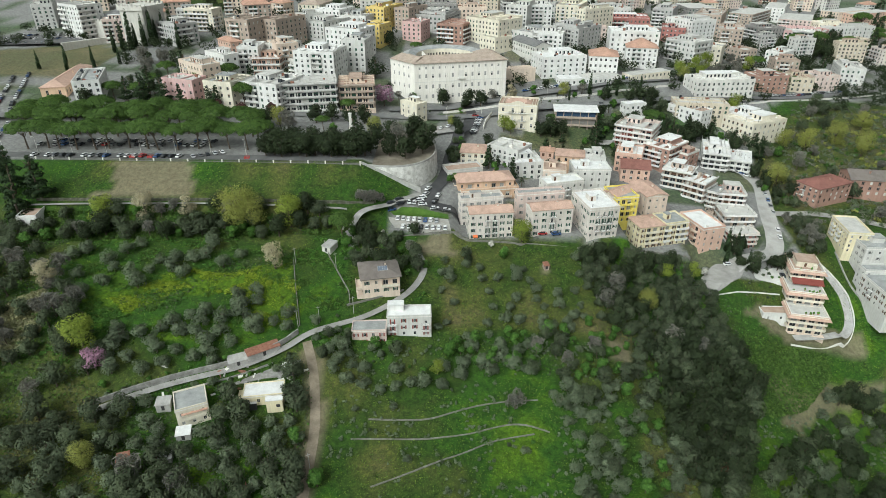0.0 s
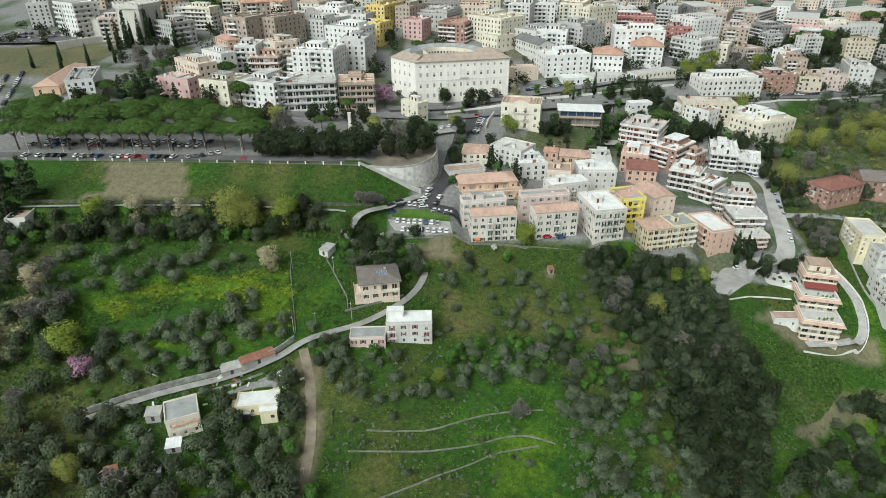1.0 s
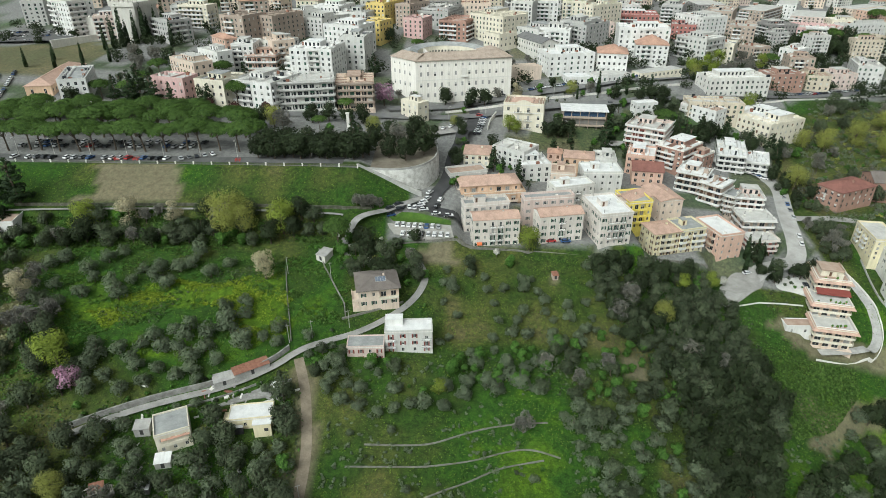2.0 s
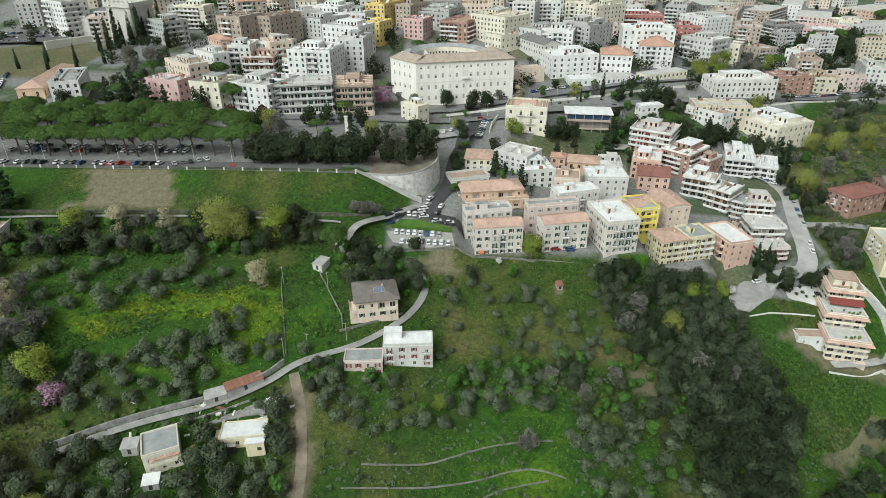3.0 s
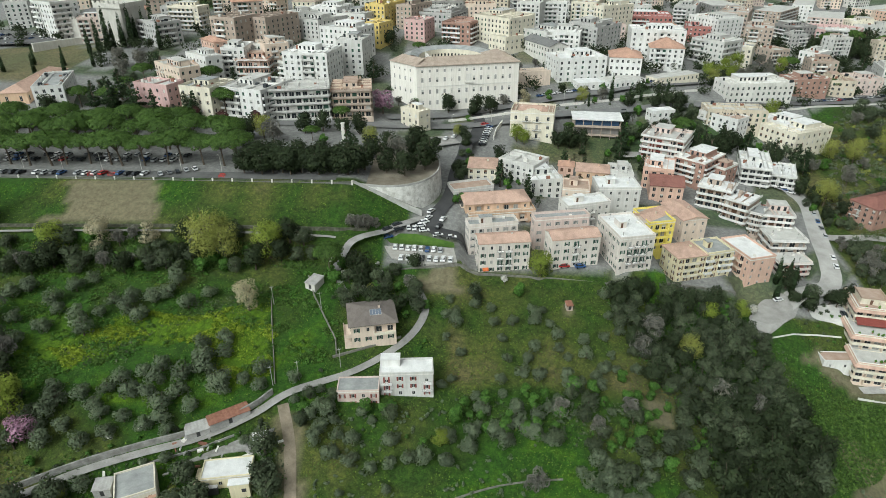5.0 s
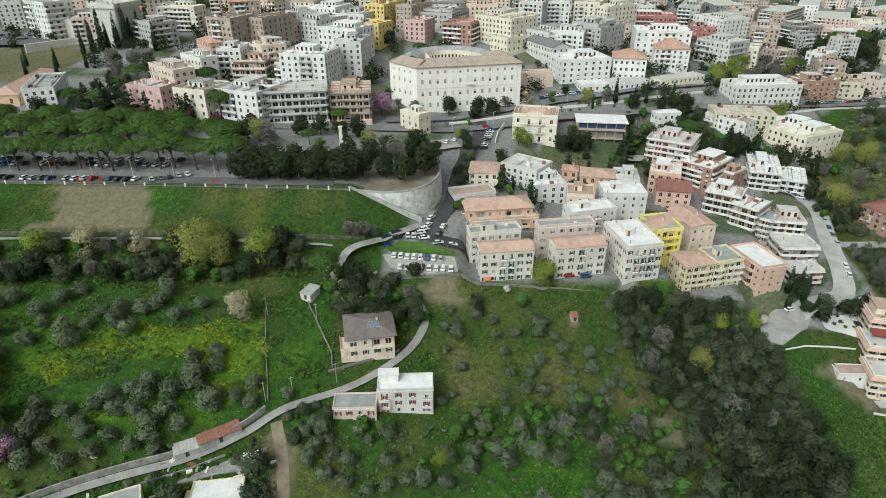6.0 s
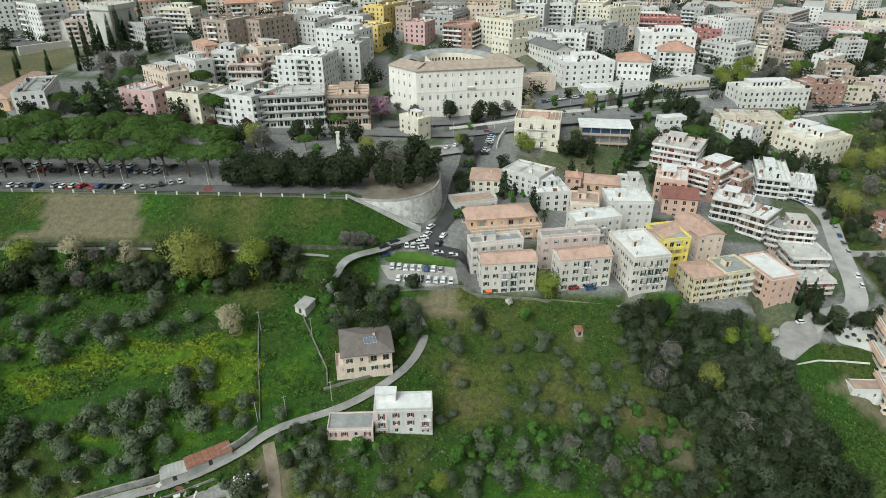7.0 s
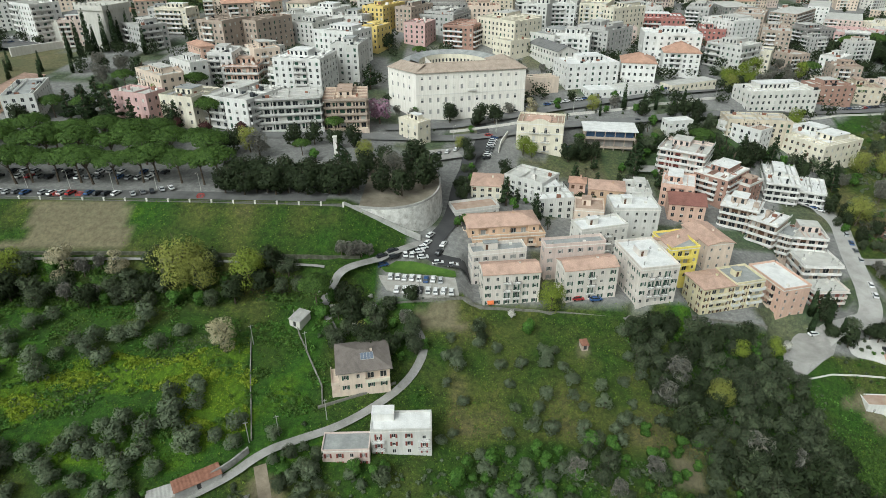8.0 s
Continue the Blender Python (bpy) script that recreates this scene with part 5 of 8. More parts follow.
building("apartment_building", "grey terraced block with roof gardens", -6.5, 546.8, 34.2, 35.3, -23.6, 123.1, 12.0, wall="grey", deck="pale", floors=4, shutters=False, balconies=(0, 1, 2, 3, 4, 5), balcony="solid", hut=0.3, clutter=3)
building("apartment_building", "light grey block with attic roof", 67.7, 494.7, 26.8, 24.9, -49.4, 114.8, 11.0, wall="light_grey", deck="grey", floors=3, shutters=False)
building("apartment_building", "white block with stacked terraces", 79.7, 485.6, 18.8, 20.9, -15.5, 116.1, 16.0, wall="white", deck="pale", floors=5, balconies=(0, 3), balcony="solid", shutters=False, hut=0.4, right=False)
building("apartment_building", "light grey block with balconies", 101.6, 502.3, 20.9, 24.7, -40.8, 118.3, 16.0, wall="grey", deck="pale", floors=5, balconies=(1, 2), balcony="solid", shutters=False)
building("apartment_building", "tall white tower block with ribbed front", 65.4, 541.7, 18.0, 28.6, -23.9, 127.8, 21.0, wall="light_grey", deck="pale", floors=7, balconies=(1, 2), balcony="solid", shutters=False, right=False)
building("apartment_building", "tall plain white tower block", 81.7, 553.7, 17.6, 30.8, -0.6, 127.0, 21.0, wall="white", deck="pale", floors=7, balconies=(0, 1, 2), balcony="solid", shutters=False, right=False)
building("apartment_building", "tall beige tower block", 111.0, 560.7, 19.3, 34.8, -23.1, 126.3, 21.0, wall="cream", deck="pale", floors=7, balconies=(1,), balcony="solid", shutters=False, right=False)
building("apartment_building", "white four-storey block with flat roof", 81.8, 443.0, 32.6, 22.0, 12.7, 106.4, 14.0, wall="white", deck="white", floors=4, cols=7, shutters=False, hut=0.3, right=False)
building("house", "white house with arched windows and terracotta roof", 114.2, 447.8, 20.0, 21.6, -11.0, 106.2, 13.0, wall="white", roof="hip", tile="terracotta", floors=3, cols=6, shut="dark", shutters=False, right=False)
building("apartment_building", "long white block with curved balconies", 146.9, 494.0, 36.4, 23.6, -8.2, 115.0, 18.0, wall="white", deck="white", floors=5, cols=8, balconies=(4, 5), balcony="solid", shutters=False, parapet=0.4, right=False)
building("house", "white house with terracotta roof and loggia", 149.9, 479.4, 22.5, 27.3, -11.1, 106.7, 13.0, wall="white", roof="hip", tile="terracotta", floors=4, shutters=False, balconies=(1, 2), balcony="solid", right=False)
building("apartment_building", "grey plastered block with balconies", 197.8, 509.8, 26.8, 24.1, -54.4, 105.2, 15.0, wall="light_grey", deck="pale", floors=4, balconies=(0, 1, 2), balcony="solid", shutters=False)
building("apartment_building", "ochre block with white front", 222.9, 525.2, 19.0, 22.3, -30.1, 98.2, 12.0, wall="cream", deck="grey", floors=3, shutters=False, right=False)
building("apartment_building", "red and white balconied flats", 166.7, 587.6, 38.0, 32.1, -10.7, 112.5, 11.0, wall="red", deck="white", floors=3, balconies=(0, 1, 2, 3, 4, 5), balcony="solid", shutters=False, right=False)
building("apartment_building", "white block with stepped roof", 226.7, 590.3, 33.6, 28.1, -67.0, 110.1, 16.0, wall="white", deck="pale", floors=5, shutters=False, hut=0.4)
building("apartment_building", "brown balconied flats with roof awnings", 263.4, 637.5, 24.4, 44.8, -28.4, 109.5, 18.0, wall="brown", deck="pale", floors=5, balconies=(0, 2, 3), balcony="solid", shutters=False, hut=0.5, clutter=4, right=False)
building("apartment_building", "brick flats with white balconies", 265.2, 589.6, 21.5, 36.7, -25.6, 103.0, 17.0, wall="brown", deck="pale", floors=5, balconies=(1, 2), balcony="solid", shutters=False, hut=0.5, clutter=4, right=False)
building("house", "red house with white trim", 210.3, 584.8, 20.2, 26.7, -18.1, 104.3, 11.0, wall="red", deck="pale", floors=3, shutters=False, right=False)
building("apartment_building", "flats with dark balconies and planted terraces", 316.1, 631.3, 28.3, 24.3, 13.3, 97.2, 13.0, wall="dark_grey", deck="pale", floors=4, balconies=(0, 1, 2, 3), balcony="solid", shutters=False, right=False)
building("apartment_building", "pink brick terraced flats", 351.7, 633.6, 30.7, 40.6, -18.6, 94.3, 12.0, wall="pink", deck="pale", floors=4, balconies=(0, 1, 2, 3, 4, 5), balcony="solid", shutters=False, hut=0.5, right=False)
building("apartment_building", "white five-storey house with cornice", 284.3, 531.7, 14.8, 19.3, -51.8, 92.3, 14.0, wall="white", deck="pale", floors=4, cols=4, side_cols=4, shutters=False, hut=0.4)
building("apartment_building", "white long block with roof canopy", 192.2, 429.4, 41.5, 20.1, 6.2, 93.3, 11.0, wall="offwhite", deck="white", floors=3, cols=12, shutters=False, hut=0.5, right=False)
building("apartment_building", "brick row house block", 239.6, 458.3, 25.7, 16.5, 7.4, 89.0, 10.0, wall="brick", deck="pale", floors=3, cols=6, shutters=False, right=False)
building("apartment_building", "beige block with red roof terrace", 273.0, 473.7, 15.9, 20.9, -12.6, 84.8, 10.0, wall="beige", deck="tiled", floors=3, cols=5, shutters=False, right=False)
building("apartment_building", "pale pink three-storey block", 297.4, 488.1, 20.3, 19.6, 4.9, 82.8, 10.0, wall="pale_pink", deck="pale", floors=3, cols=5, shutters=False, right=False)
building("apartment_building", "grey block beside the road", 332.3, 509.6, 17.9, 32.1, -19.2, 85.0, 14.0, wall="light_grey", deck="pale", floors=4, shutters=False, right=False)
building("apartment_building", "white tall flats beside the car park", -274.2, 491.8, 25.5, 19.0, -31.8, 134.0, 24.0, wall="white", deck="pale", floors=7, balconies=(0, 1, 2), balcony="solid", shutters=False, left=False)
building("apartment_building", "grey flats beyond the car park", -327.6, 535.3, 15.3, 43.4, 26.4, 129.7, 18.0, wall="light_grey", deck="pale", floors=6, shutters=False, left=False)
building("apartment_building", "grey banded office block", -197.2, 475.8, 28.8, 17.0, -40.3, 123.4, 14.0, wall="grey", deck="pale", floors=4, balconies=(0, 1, 2), balcony="solid", shutters=False, clutter=4, left=False)
building("apartment_building", "grey and white block in the far town", -93.5, 495.8, 22.5, 22.6, -29.8, 121.9, 12.0, wall="light_grey", deck="pale", floors=4, shutters=False, left=False)
building("apartment_building", "white far block with blue shutters", -88.7, 534.4, 24.4, 23.9, -25.0, 125.5, 12.0, wall="white", deck="white", floors=4, shutters=False, left=False)
building("apartment_building", "grey plastered block far off", -67.7, 522.2, 22.4, 25.9, -16.4, 122.6, 11.0, wall="light_grey", deck="grey", floors=3, shutters=False, left=False)
building("apartment_building", "far white block with pitched roof", -109.3, 559.7, 19.2, 29.6, -12.0, 127.5, 12.0, wall="cream", roof="hip", tile="old", floors=4, shutters=False, left=False)
building("house", "brick house with brown hipped roof", 209.7, 312.1, 13.9, 25.7, -66.7, 63.4, 9.0, wall="brick", roof="hip", tile="maroon", floors=3, shut="white", balconies=(1,), sink=6)
building("house", "large brick house with brown pitched roof", 238.6, 321.9, 15.9, 21.3, -99.8, 63.0, 9.0, wall="brick", roof="gable", tile="brown", floors=3, shut="white", sink=6)
building("apartment_building", "pale yellow flats beside the lower road", 198.8, 265.8, 19.5, 10.9, -98.4, 59.3, 10.0, wall="straw", deck="pale", floors=4, shut="brown", sink=8, balconies=(1, 3), balcony="solid")
building("apartment_building", "grey white flats with roof terrace", 202.5, 254.4, 14.9, 13.3, -93.6, 56.3, 10.0, wall="light_grey", deck="grey", floors=3, shut="grey", sink=4, hut=0.4)
building("apartment_building", "pale flats with a railed roof terrace", 199.6, 240.3, 6.2, 16.6, -93.4, 50.1, 9.0, wall="light_grey", deck="grey", floors=3, sink=6, shutters=False)
building("apartment_building", "white flats with grey flat roof", 199.6, 227.3, 21.5, 18.7, -90.3, 48.4, 9.0, wall="light_grey", deck="grey", floors=3, shut="brown", sink=8, balconies=(2,), parapet=0.6)
building("house", "white house with pale blue base at the grove edge", -177.4, 242.0, 7.8, 18.8, 8.2, 79.4, 7.0, wall="white", deck="tiled", floors=2, shut="grey", left=False)
building("house", "white three-storey farmhouse with flat white roof", -12.6, 188.2, 16.3, 7.0, 2.7, 62.0, 9.0, wall="light_grey", deck="white", floors=3, cols=4, side_cols=2, shut="red", balconies=(0, 3), parapet=0.6)
building("house", "small white house with flat roof and brown awning", -82.8, 152.4, 9.9, 9.6, 24.6, 52.2, 7.5, wall="cream", deck="grey", floors=2, cols=3, side_cols=2, shut="brown", parapet=0.5, shutters=False, left=False)
building("house", "white bungalow with flat white roof", -60.7, 159.2, 13.4, 6.8, 8.2, 50.1, 4.0, wall="straw", deck="white", floors=1, cols=4, side_cols=2, shut="brown", parapet=0.3, shutters=False, left=False)
building("apartment_building", "grey villa above the pines", -81.9, 512.7, 17.0, 21.1, -30.2, 121.5, 10.0, wall="light_grey", deck="pale", floors=3, shutters=False, left=False)
building("apartment_building", "white low block with pitched roof", -67.9, 502.9, 25.6, 18.4, -24.8, 119.5, 9.0, wall="offwhite", deck="grey", floors=3, shutters=False, left=False)
building("apartment_building", "beige brick block at the far edge", -26.2, 535.2, 13.7, 29.7, -29.3, 126.8, 16.0, wall="brown", deck="pale", floors=5, shutters=False)
building("apartment_building", "grey terraced block with dark glass", -6.1, 541.5, 32.7, 36.9, -22.6, 121.5, 11.0, wall="grey", deck="pale", floors=3, balconies=(0, 1, 2, 3, 4), balcony="solid", shutters=False)
building("apartment_building", "dark balconied block beyond", -1.7, 572.9, 27.2, 35.1, -0.8, 125.8, 14.0, wall="dark_grey", deck="pale", floors=5, balconies=(0, 1, 2, 3, 4, 5), balcony="solid", shutters=False)
building("apartment_building", "cream terraced block with stepped front", 40.7, 502.1, 30.7, 27.4, -45.7, 122.6, 17.0, wall="cream", deck="pale", floors=5, hut=0.4, shutters=False)
building("apartment_building", "white stepped house below the cream block", 40.4, 485.3, 17.1, 17.4, -52.1, 111.7, 9.0, wall="cream", deck="pale", floors=2, shutters=False)
building("apartment_building", "low grey house with sloping roof", 65.3, 471.8, 34.3, 13.5, -66.1, 109.7, 8.0, wall="offwhite", roof="gable", tile="slate", floors=2, shutters=False)
building("apartment_building", "white balconied block with curved corner", 83.5, 485.1, 17.7, 29.0, -15.1, 115.2, 16.0, wall="white", deck="pale", floors=5, balconies=(1, 2), balcony="solid", hut=0.4, shutters=False, right=False)
building("apartment_building", "dark grey block with terraces", 108.4, 498.4, 14.3, 32.0, -43.9, 116.7, 16.0, wall="grey", deck="pale", floors=5, balconies=(0, 1), balcony="solid", shutters=False)
building("apartment_building", "beige tower block beyond the trees", 126.3, 548.5, 16.5, 33.8, -55.4, 124.2, 20.0, wall="cream", deck="pale", floors=6, balconies=(0, 1), balcony="solid", shutters=False)
building("apartment_building", "low pale house with red roof terrace", 125.8, 550.2, 21.7, 29.3, -0.5, 111.0, 8.0, wall="pale_pink", deck="tiled", floors=2, shutters=False, right=False)
building("apartment_building", "grey block with a flat roof", 165.5, 625.4, 20.1, 40.7, -0.7, 116.4, 14.0, wall="light_grey", deck="pale", floors=4, shutters=False, right=False)
building("apartment_building", "grey brown balconied block", 220.7, 644.7, 18.9, 43.5, -25.3, 113.5, 16.0, wall="grey", deck="pale", floors=5, balconies=(0, 1, 2), balcony="solid", shutters=False, right=False)
building("apartment_building", "blue-banded block far off", 267.0, 691.7, 27.5, 45.9, -0.8, 109.7, 15.0, wall="dark_grey", deck="pale", floors=5, shutters=False, right=False)
building("apartment_building", "grey block of flats with balconies", 322.4, 681.1, 23.7, 55.4, -43.1, 105.6, 15.0, wall="brown", deck="pale", floors=5, balconies=(0, 1, 2), balcony="solid", shutters=False)
building("apartment_building", "white block at the town edge", 380.9, 744.0, 19.4, 55.9, -29.5, 104.1, 14.0, wall="white", deck="pale", floors=4, shutters=False, right=False)
building("apartment_building", "pink terraces at the town edge", 378.8, 692.9, 30.6, 53.2, -30.3, 98.3, 12.0, wall="pale_pink", deck="pale", floors=4, balconies=(0, 1, 2), balcony="solid", shutters=False, right=False)
building("apartment_building", "cream small block at the town edge", 393.3, 659.5, 21.8, 27.1, -92.5, 97.1, 14.0, wall="cream", deck="pale", floors=4, shutters=False)
building("apartment_building", "white blue block at the town edge", 408.1, 647.5, 13.7, 51.8, -80.5, 95.0, 14.0, wall="light_grey", deck="pale", floors=4, shutters=False)
building("apartment_building", "apricot block at the town edge", 448.0, 722.6, 20.2, 57.3, -61.3, 101.6, 14.0, wall="peach", deck="pale", floors=4, shutters=False)
building("apartment_building", "brown block at the town edge", 465.3, 712.7, 18.9, 63.5, -64.1, 100.7, 14.0, wall="salmon", deck="pale", floors=4, shutters=False)
building("apartment_building", "pink brick terraced flats behind trees", 363.7, 635.2, 29.8, 42.9, -38.7, 93.4, 11.0, wall="pink", deck="pale", floors=3, balconies=(0, 1, 2, 3, 4, 5), balcony="solid", shutters=False, right=False)
building("apartment_building", "white house below the lawn road", 86.2, 423.3, 16.0, 11.4, 10.1, 95.2, 5.0, wall="white", deck="white", floors=1, shutters=False, right=False)
building("apartment_building", "white garden terrace below the tiled house", 109.3, 429.9, 25.7, 13.5, 19.9, 95.2, 5.0, wall="white", deck="pale", floors=1, shutters=False, right=False)
building("apartment_building", "long cream garden wall building", 145.7, 444.1, 35.7, 10.5, 25.8, 94.3, 4.0, wall="cream", deck="pale", floors=1, shutters=False, right=False)
building("apartment_building", "small white block by the avenue", 203.7, 440.0, 20.8, 14.4, 8.1, 91.6, 9.0, wall="offwhite", deck="white", floors=3, shutters=False, right=False)
building("apartment_building", "grey villa roofs behind the white tower", -80.1, 537.1, 17.0, 23.1, -22.5, 123.3, 10.0, wall="light_grey", deck="pale", floors=3, shutters=False, left=False)
building("apartment_building", "white block under the tower block", -108.4, 430.4, 16.5, 18.3, -26.5, 116.4, 15.0, wall="offwhite", deck="pale", floors=5, balconies=(0,), balcony="solid", shutters=False, left=False)
building("apartment_building", "apartment with brown penthouse", -90.2, 408.7, 13.9, 15.4, -26.4, 110.2, 13.0, wall="offwhite", deck="tiled", floors=4, balconies=(0, 1), balcony="solid", shutters=False, left=False)
building("apartment_building", "grey block below the dark conifer", -104.4, 503.9, 15.1, 16.2, -51.4, 125.6, 14.0, wall="light_grey", deck="pale", floors=4, shutters=False, left=False)
building("apartment_building", "brick town house at the pine edge", -148.5, 400.5, 10.6, 8.1, -34.5, 109.9, 10.0, wall="apricot", roof="hip", tile="old", floors=3, shutters=False, left=False)

# ---- the rest of the town behind, street by street ----
rnd = random.Random(5)
TINTS = ["offwhite", "cream", "light_grey", "pale_pink", "peach", "brown", "grey", "brown", "brick", "beige", "shell", "light_grey"]
for r in range(12):
    for q in range(20):
        x, y = -330 + q * 42 + rnd.uniform(-7, 7) + (r % 2) * 20, 478 + r * 31 + rnd.uniform(-6, 6)
        w, d = rnd.uniform(15, 25), rnd.uniform(11, 17)
        if any((x - a) ** 2 + (y - b_) ** 2 < (s_ + max(w, d) * 0.5) ** 2 for a, b_, s_ in FOOTPRINTS) or inside(x, y, LAWN) or inside(x, y, GREEN_HILL) or (x < -260 and y < 520) or (x > 330 and y < 560):
            continue
        tall = rnd.choice((9.5, 12.5, 12.5, 15.5, 18.5))
        tint = rnd.choice(TINTS)
        building("apartment_building", "far " + tint.replace("_", " ") + " plastered block with flat roof and balconies", x, y, w, d, rnd.choice((-28, -12, 8, 20)) + rnd.uniform(-5, 5), ground(x, y) + tall, tall, wall=tint, deck=rnd.choice(("pale", "white", "grey", "tiled")),
                 roof=rnd.choice(("flat", "flat", "flat", "hip")), shutters=False, balconies=rnd.choice(((), (0, 1), (1, 2), (0, 1, 2, 3, 4, 5), (2, 3, 4))), balcony="solid", hut=rnd.choice((0, 0.3)), group="far town", band=False)

# ---- the palace: front range, two side ranges, a curved rear wing round a court ----
def ranges(s_wall, s_roof, x0, y0, x1, y1, tall, rise):
    w, d = x1 - x0, y1 - y0
    h = hip_shape(w, d, rise, 0.7, 0.3)
    n = len(s_roof.v)
    s_roof.v += [(x + (x0 + x1) / 2, y + (y0 + y1) / 2, z + tall) for x, y, z in h.v]
    s_roof.f += [tuple(n + k for k in f) for f in h.f]
    s_roof.i += h.i


palace = thing("palace", 6.8, 412.9, 86.5, 13.0, "large cream palace with brown tiled roofs round a curved court", "palace")
PT = 25.0
FOOTPRINTS.append((4, 430, 52))
wall_s = Shape()
cells_f = [(3.2 + k * 4.28, z, 1.3, 2.5) for k in range(13) for z in (3.0, 9.2, 15.8)] + [(3.2 + k * 4.28, 21.2, 1.2, 1.6) for k in range(13)]
cells_s = [(3.5 + k * 4.6, z, 1.3, 2.4) for k in range(8) for z in (9.2, 15.8)] + [(3.5 + k * 4.6, 21.2, 1.2, 1.5) for k in range(8)]
X0, X1, Y0, Y1 = -30.0, 30.0, -21.0, 21.0
facade(wall_s, (X0, Y0), (X1, Y0), -6, PT, cells_f)
facade(wall_s, (X1, Y0), (X1, Y1 - 12), -6, PT, [c for c in cells_s if c[0] < 28])
XB, YB = -42.0, -1.7
facade(wall_s, (XB, YB), (X0, Y0), -6, PT, [c for c in cells_s if c[0] < 21])
facade(wall_s, (-31.0, 21.0), (XB, YB), -6, PT - 3, [c for c in cells_s if c[0] < 22 and c[1] < 20])
facade(wall_s, (X0 + 13, Y0 + 14), (X0 + 13, Y1), -6, PT, [])
facade(wall_s, (X1 - 14, Y0 + 14), (X0 + 13, Y0 + 14), -6, PT, [])
facade(wall_s, (X1 - 14, Y1 - 12), (X1 - 14, Y0 + 14), -6, PT, [])
facade(wall_s, (X1, Y1 - 12), (X1 - 14, Y1 - 12), -6, PT, [])
M_PALACE = plaster("palace_plaster", (0.86, 0.83, 0.77), 0.08)
part("wall", wall_s.mesh("wall", M_PALACE), palace)
for a, turn, cells in (((X0, Y0), 0, cells_f), ((XB, YB), math.degrees(math.atan2(Y0 - YB, X0 - XB)), [c for c in cells_s if c[0] < 21]), ((X1, Y0), 90, [c for c in cells_s if c[0] < 28])):
    for cx, sill, cw, ch in cells:
        o = part("window", window_mesh(cw, ch, "closed" if int(cx + sill) % 3 else "blind"), palace)
        o.matrix_local = pose(a[0] + math.cos(radians(turn)) * cx, a[1] + math.sin(radians(turn)) * cx, sill, 0, 0, turn)
trim = Shape()
for zz, hh, o in ((PT - 0.6, 0.5, 0.35), (13.2, 0.4, 0.2)):
    trim.box(X0 - o, Y0 - o, zz, X1 + o, Y0, zz + hh)
    trim.box(X1, Y0, zz, X1 + o, Y1 - 12, zz + hh)
part("cornice", trim.mesh("cornice", M_TRIM), palace)
for k in range(7):
    p = Shape()
    p.box(X0 + 1 + k * 9.66 - 0.35, Y0 - 0.12, -5, X0 + 1 + k * 9.66 + 0.35, Y0, PT - 0.62)
    part("pilaster", p.mesh("pilaster", M_PALACE), palace)
wing = Shape()
out_a, out_b, in_a, in_b = (X0 - 0.6, Y0 - 0.6), (XB - 0.8, YB), (X0 + 11, Y0 + 8), (XB + 13, YB + 7)
rid_a, rid_b = ((out_a[0] + in_a[0]) / 2, (out_a[1] + in_a[1]) / 2), ((out_b[0] + in_b[0]) / 2 + 1.5, (out_b[1] + in_b[1]) / 2 - 2.5)
wing.poly([(*out_b, PT), (*out_a, PT), (*rid_a, PT + 3.3), (*rid_b, PT + 3.3)])
wing.poly([(*in_a, PT), (*in_b, PT), (*rid_b, PT + 3.3), (*rid_a, PT + 3.3)])
wing.poly([(*in_b, PT), (*out_b, PT), (*rid_b, PT + 3.3)])
part("side_roof", wing.mesh("side_roof", TILE["old"]), palace)
for n_, box in (("roof", (X0, Y0, X1, Y0 + 14)), ("side_roof", (X1 - 14, Y0, X1, Y1 - 12))):
    r = Shape()
    ranges(None, r, *box, PT, 3.4 if n_ == "roof" else 3.3)
    part(n_, r.mesh(n_, TILE["old"]), palace)
for cx in (X0 + 30, ):
    d_ = Shape()
    d_.box(cx - 1.7, Y0 - 0.25, 15.2, cx + 1.7, Y0 - 0.02, 19.6)
    d_.box(cx - 2.4, Y0 - 1.2, 14.6, cx + 2.4, Y0 - 0.02, 15.6)
    part("portal", d_.mesh("portal", M_TRIM), palace, "pale stone balcony window over the gate")
ring_w, ring_r, ring_g = Shape(), Shape(), Shape()
N = 28
RC, RO, RI = (-1.0, 18.0), (30.0, 33.0), (20.0, 23.0)
pt = lambda r, k: (RC[0] + r[0] * math.cos(math.pi * k / N), RC[1] + r[1] * math.sin(math.pi * k / N))
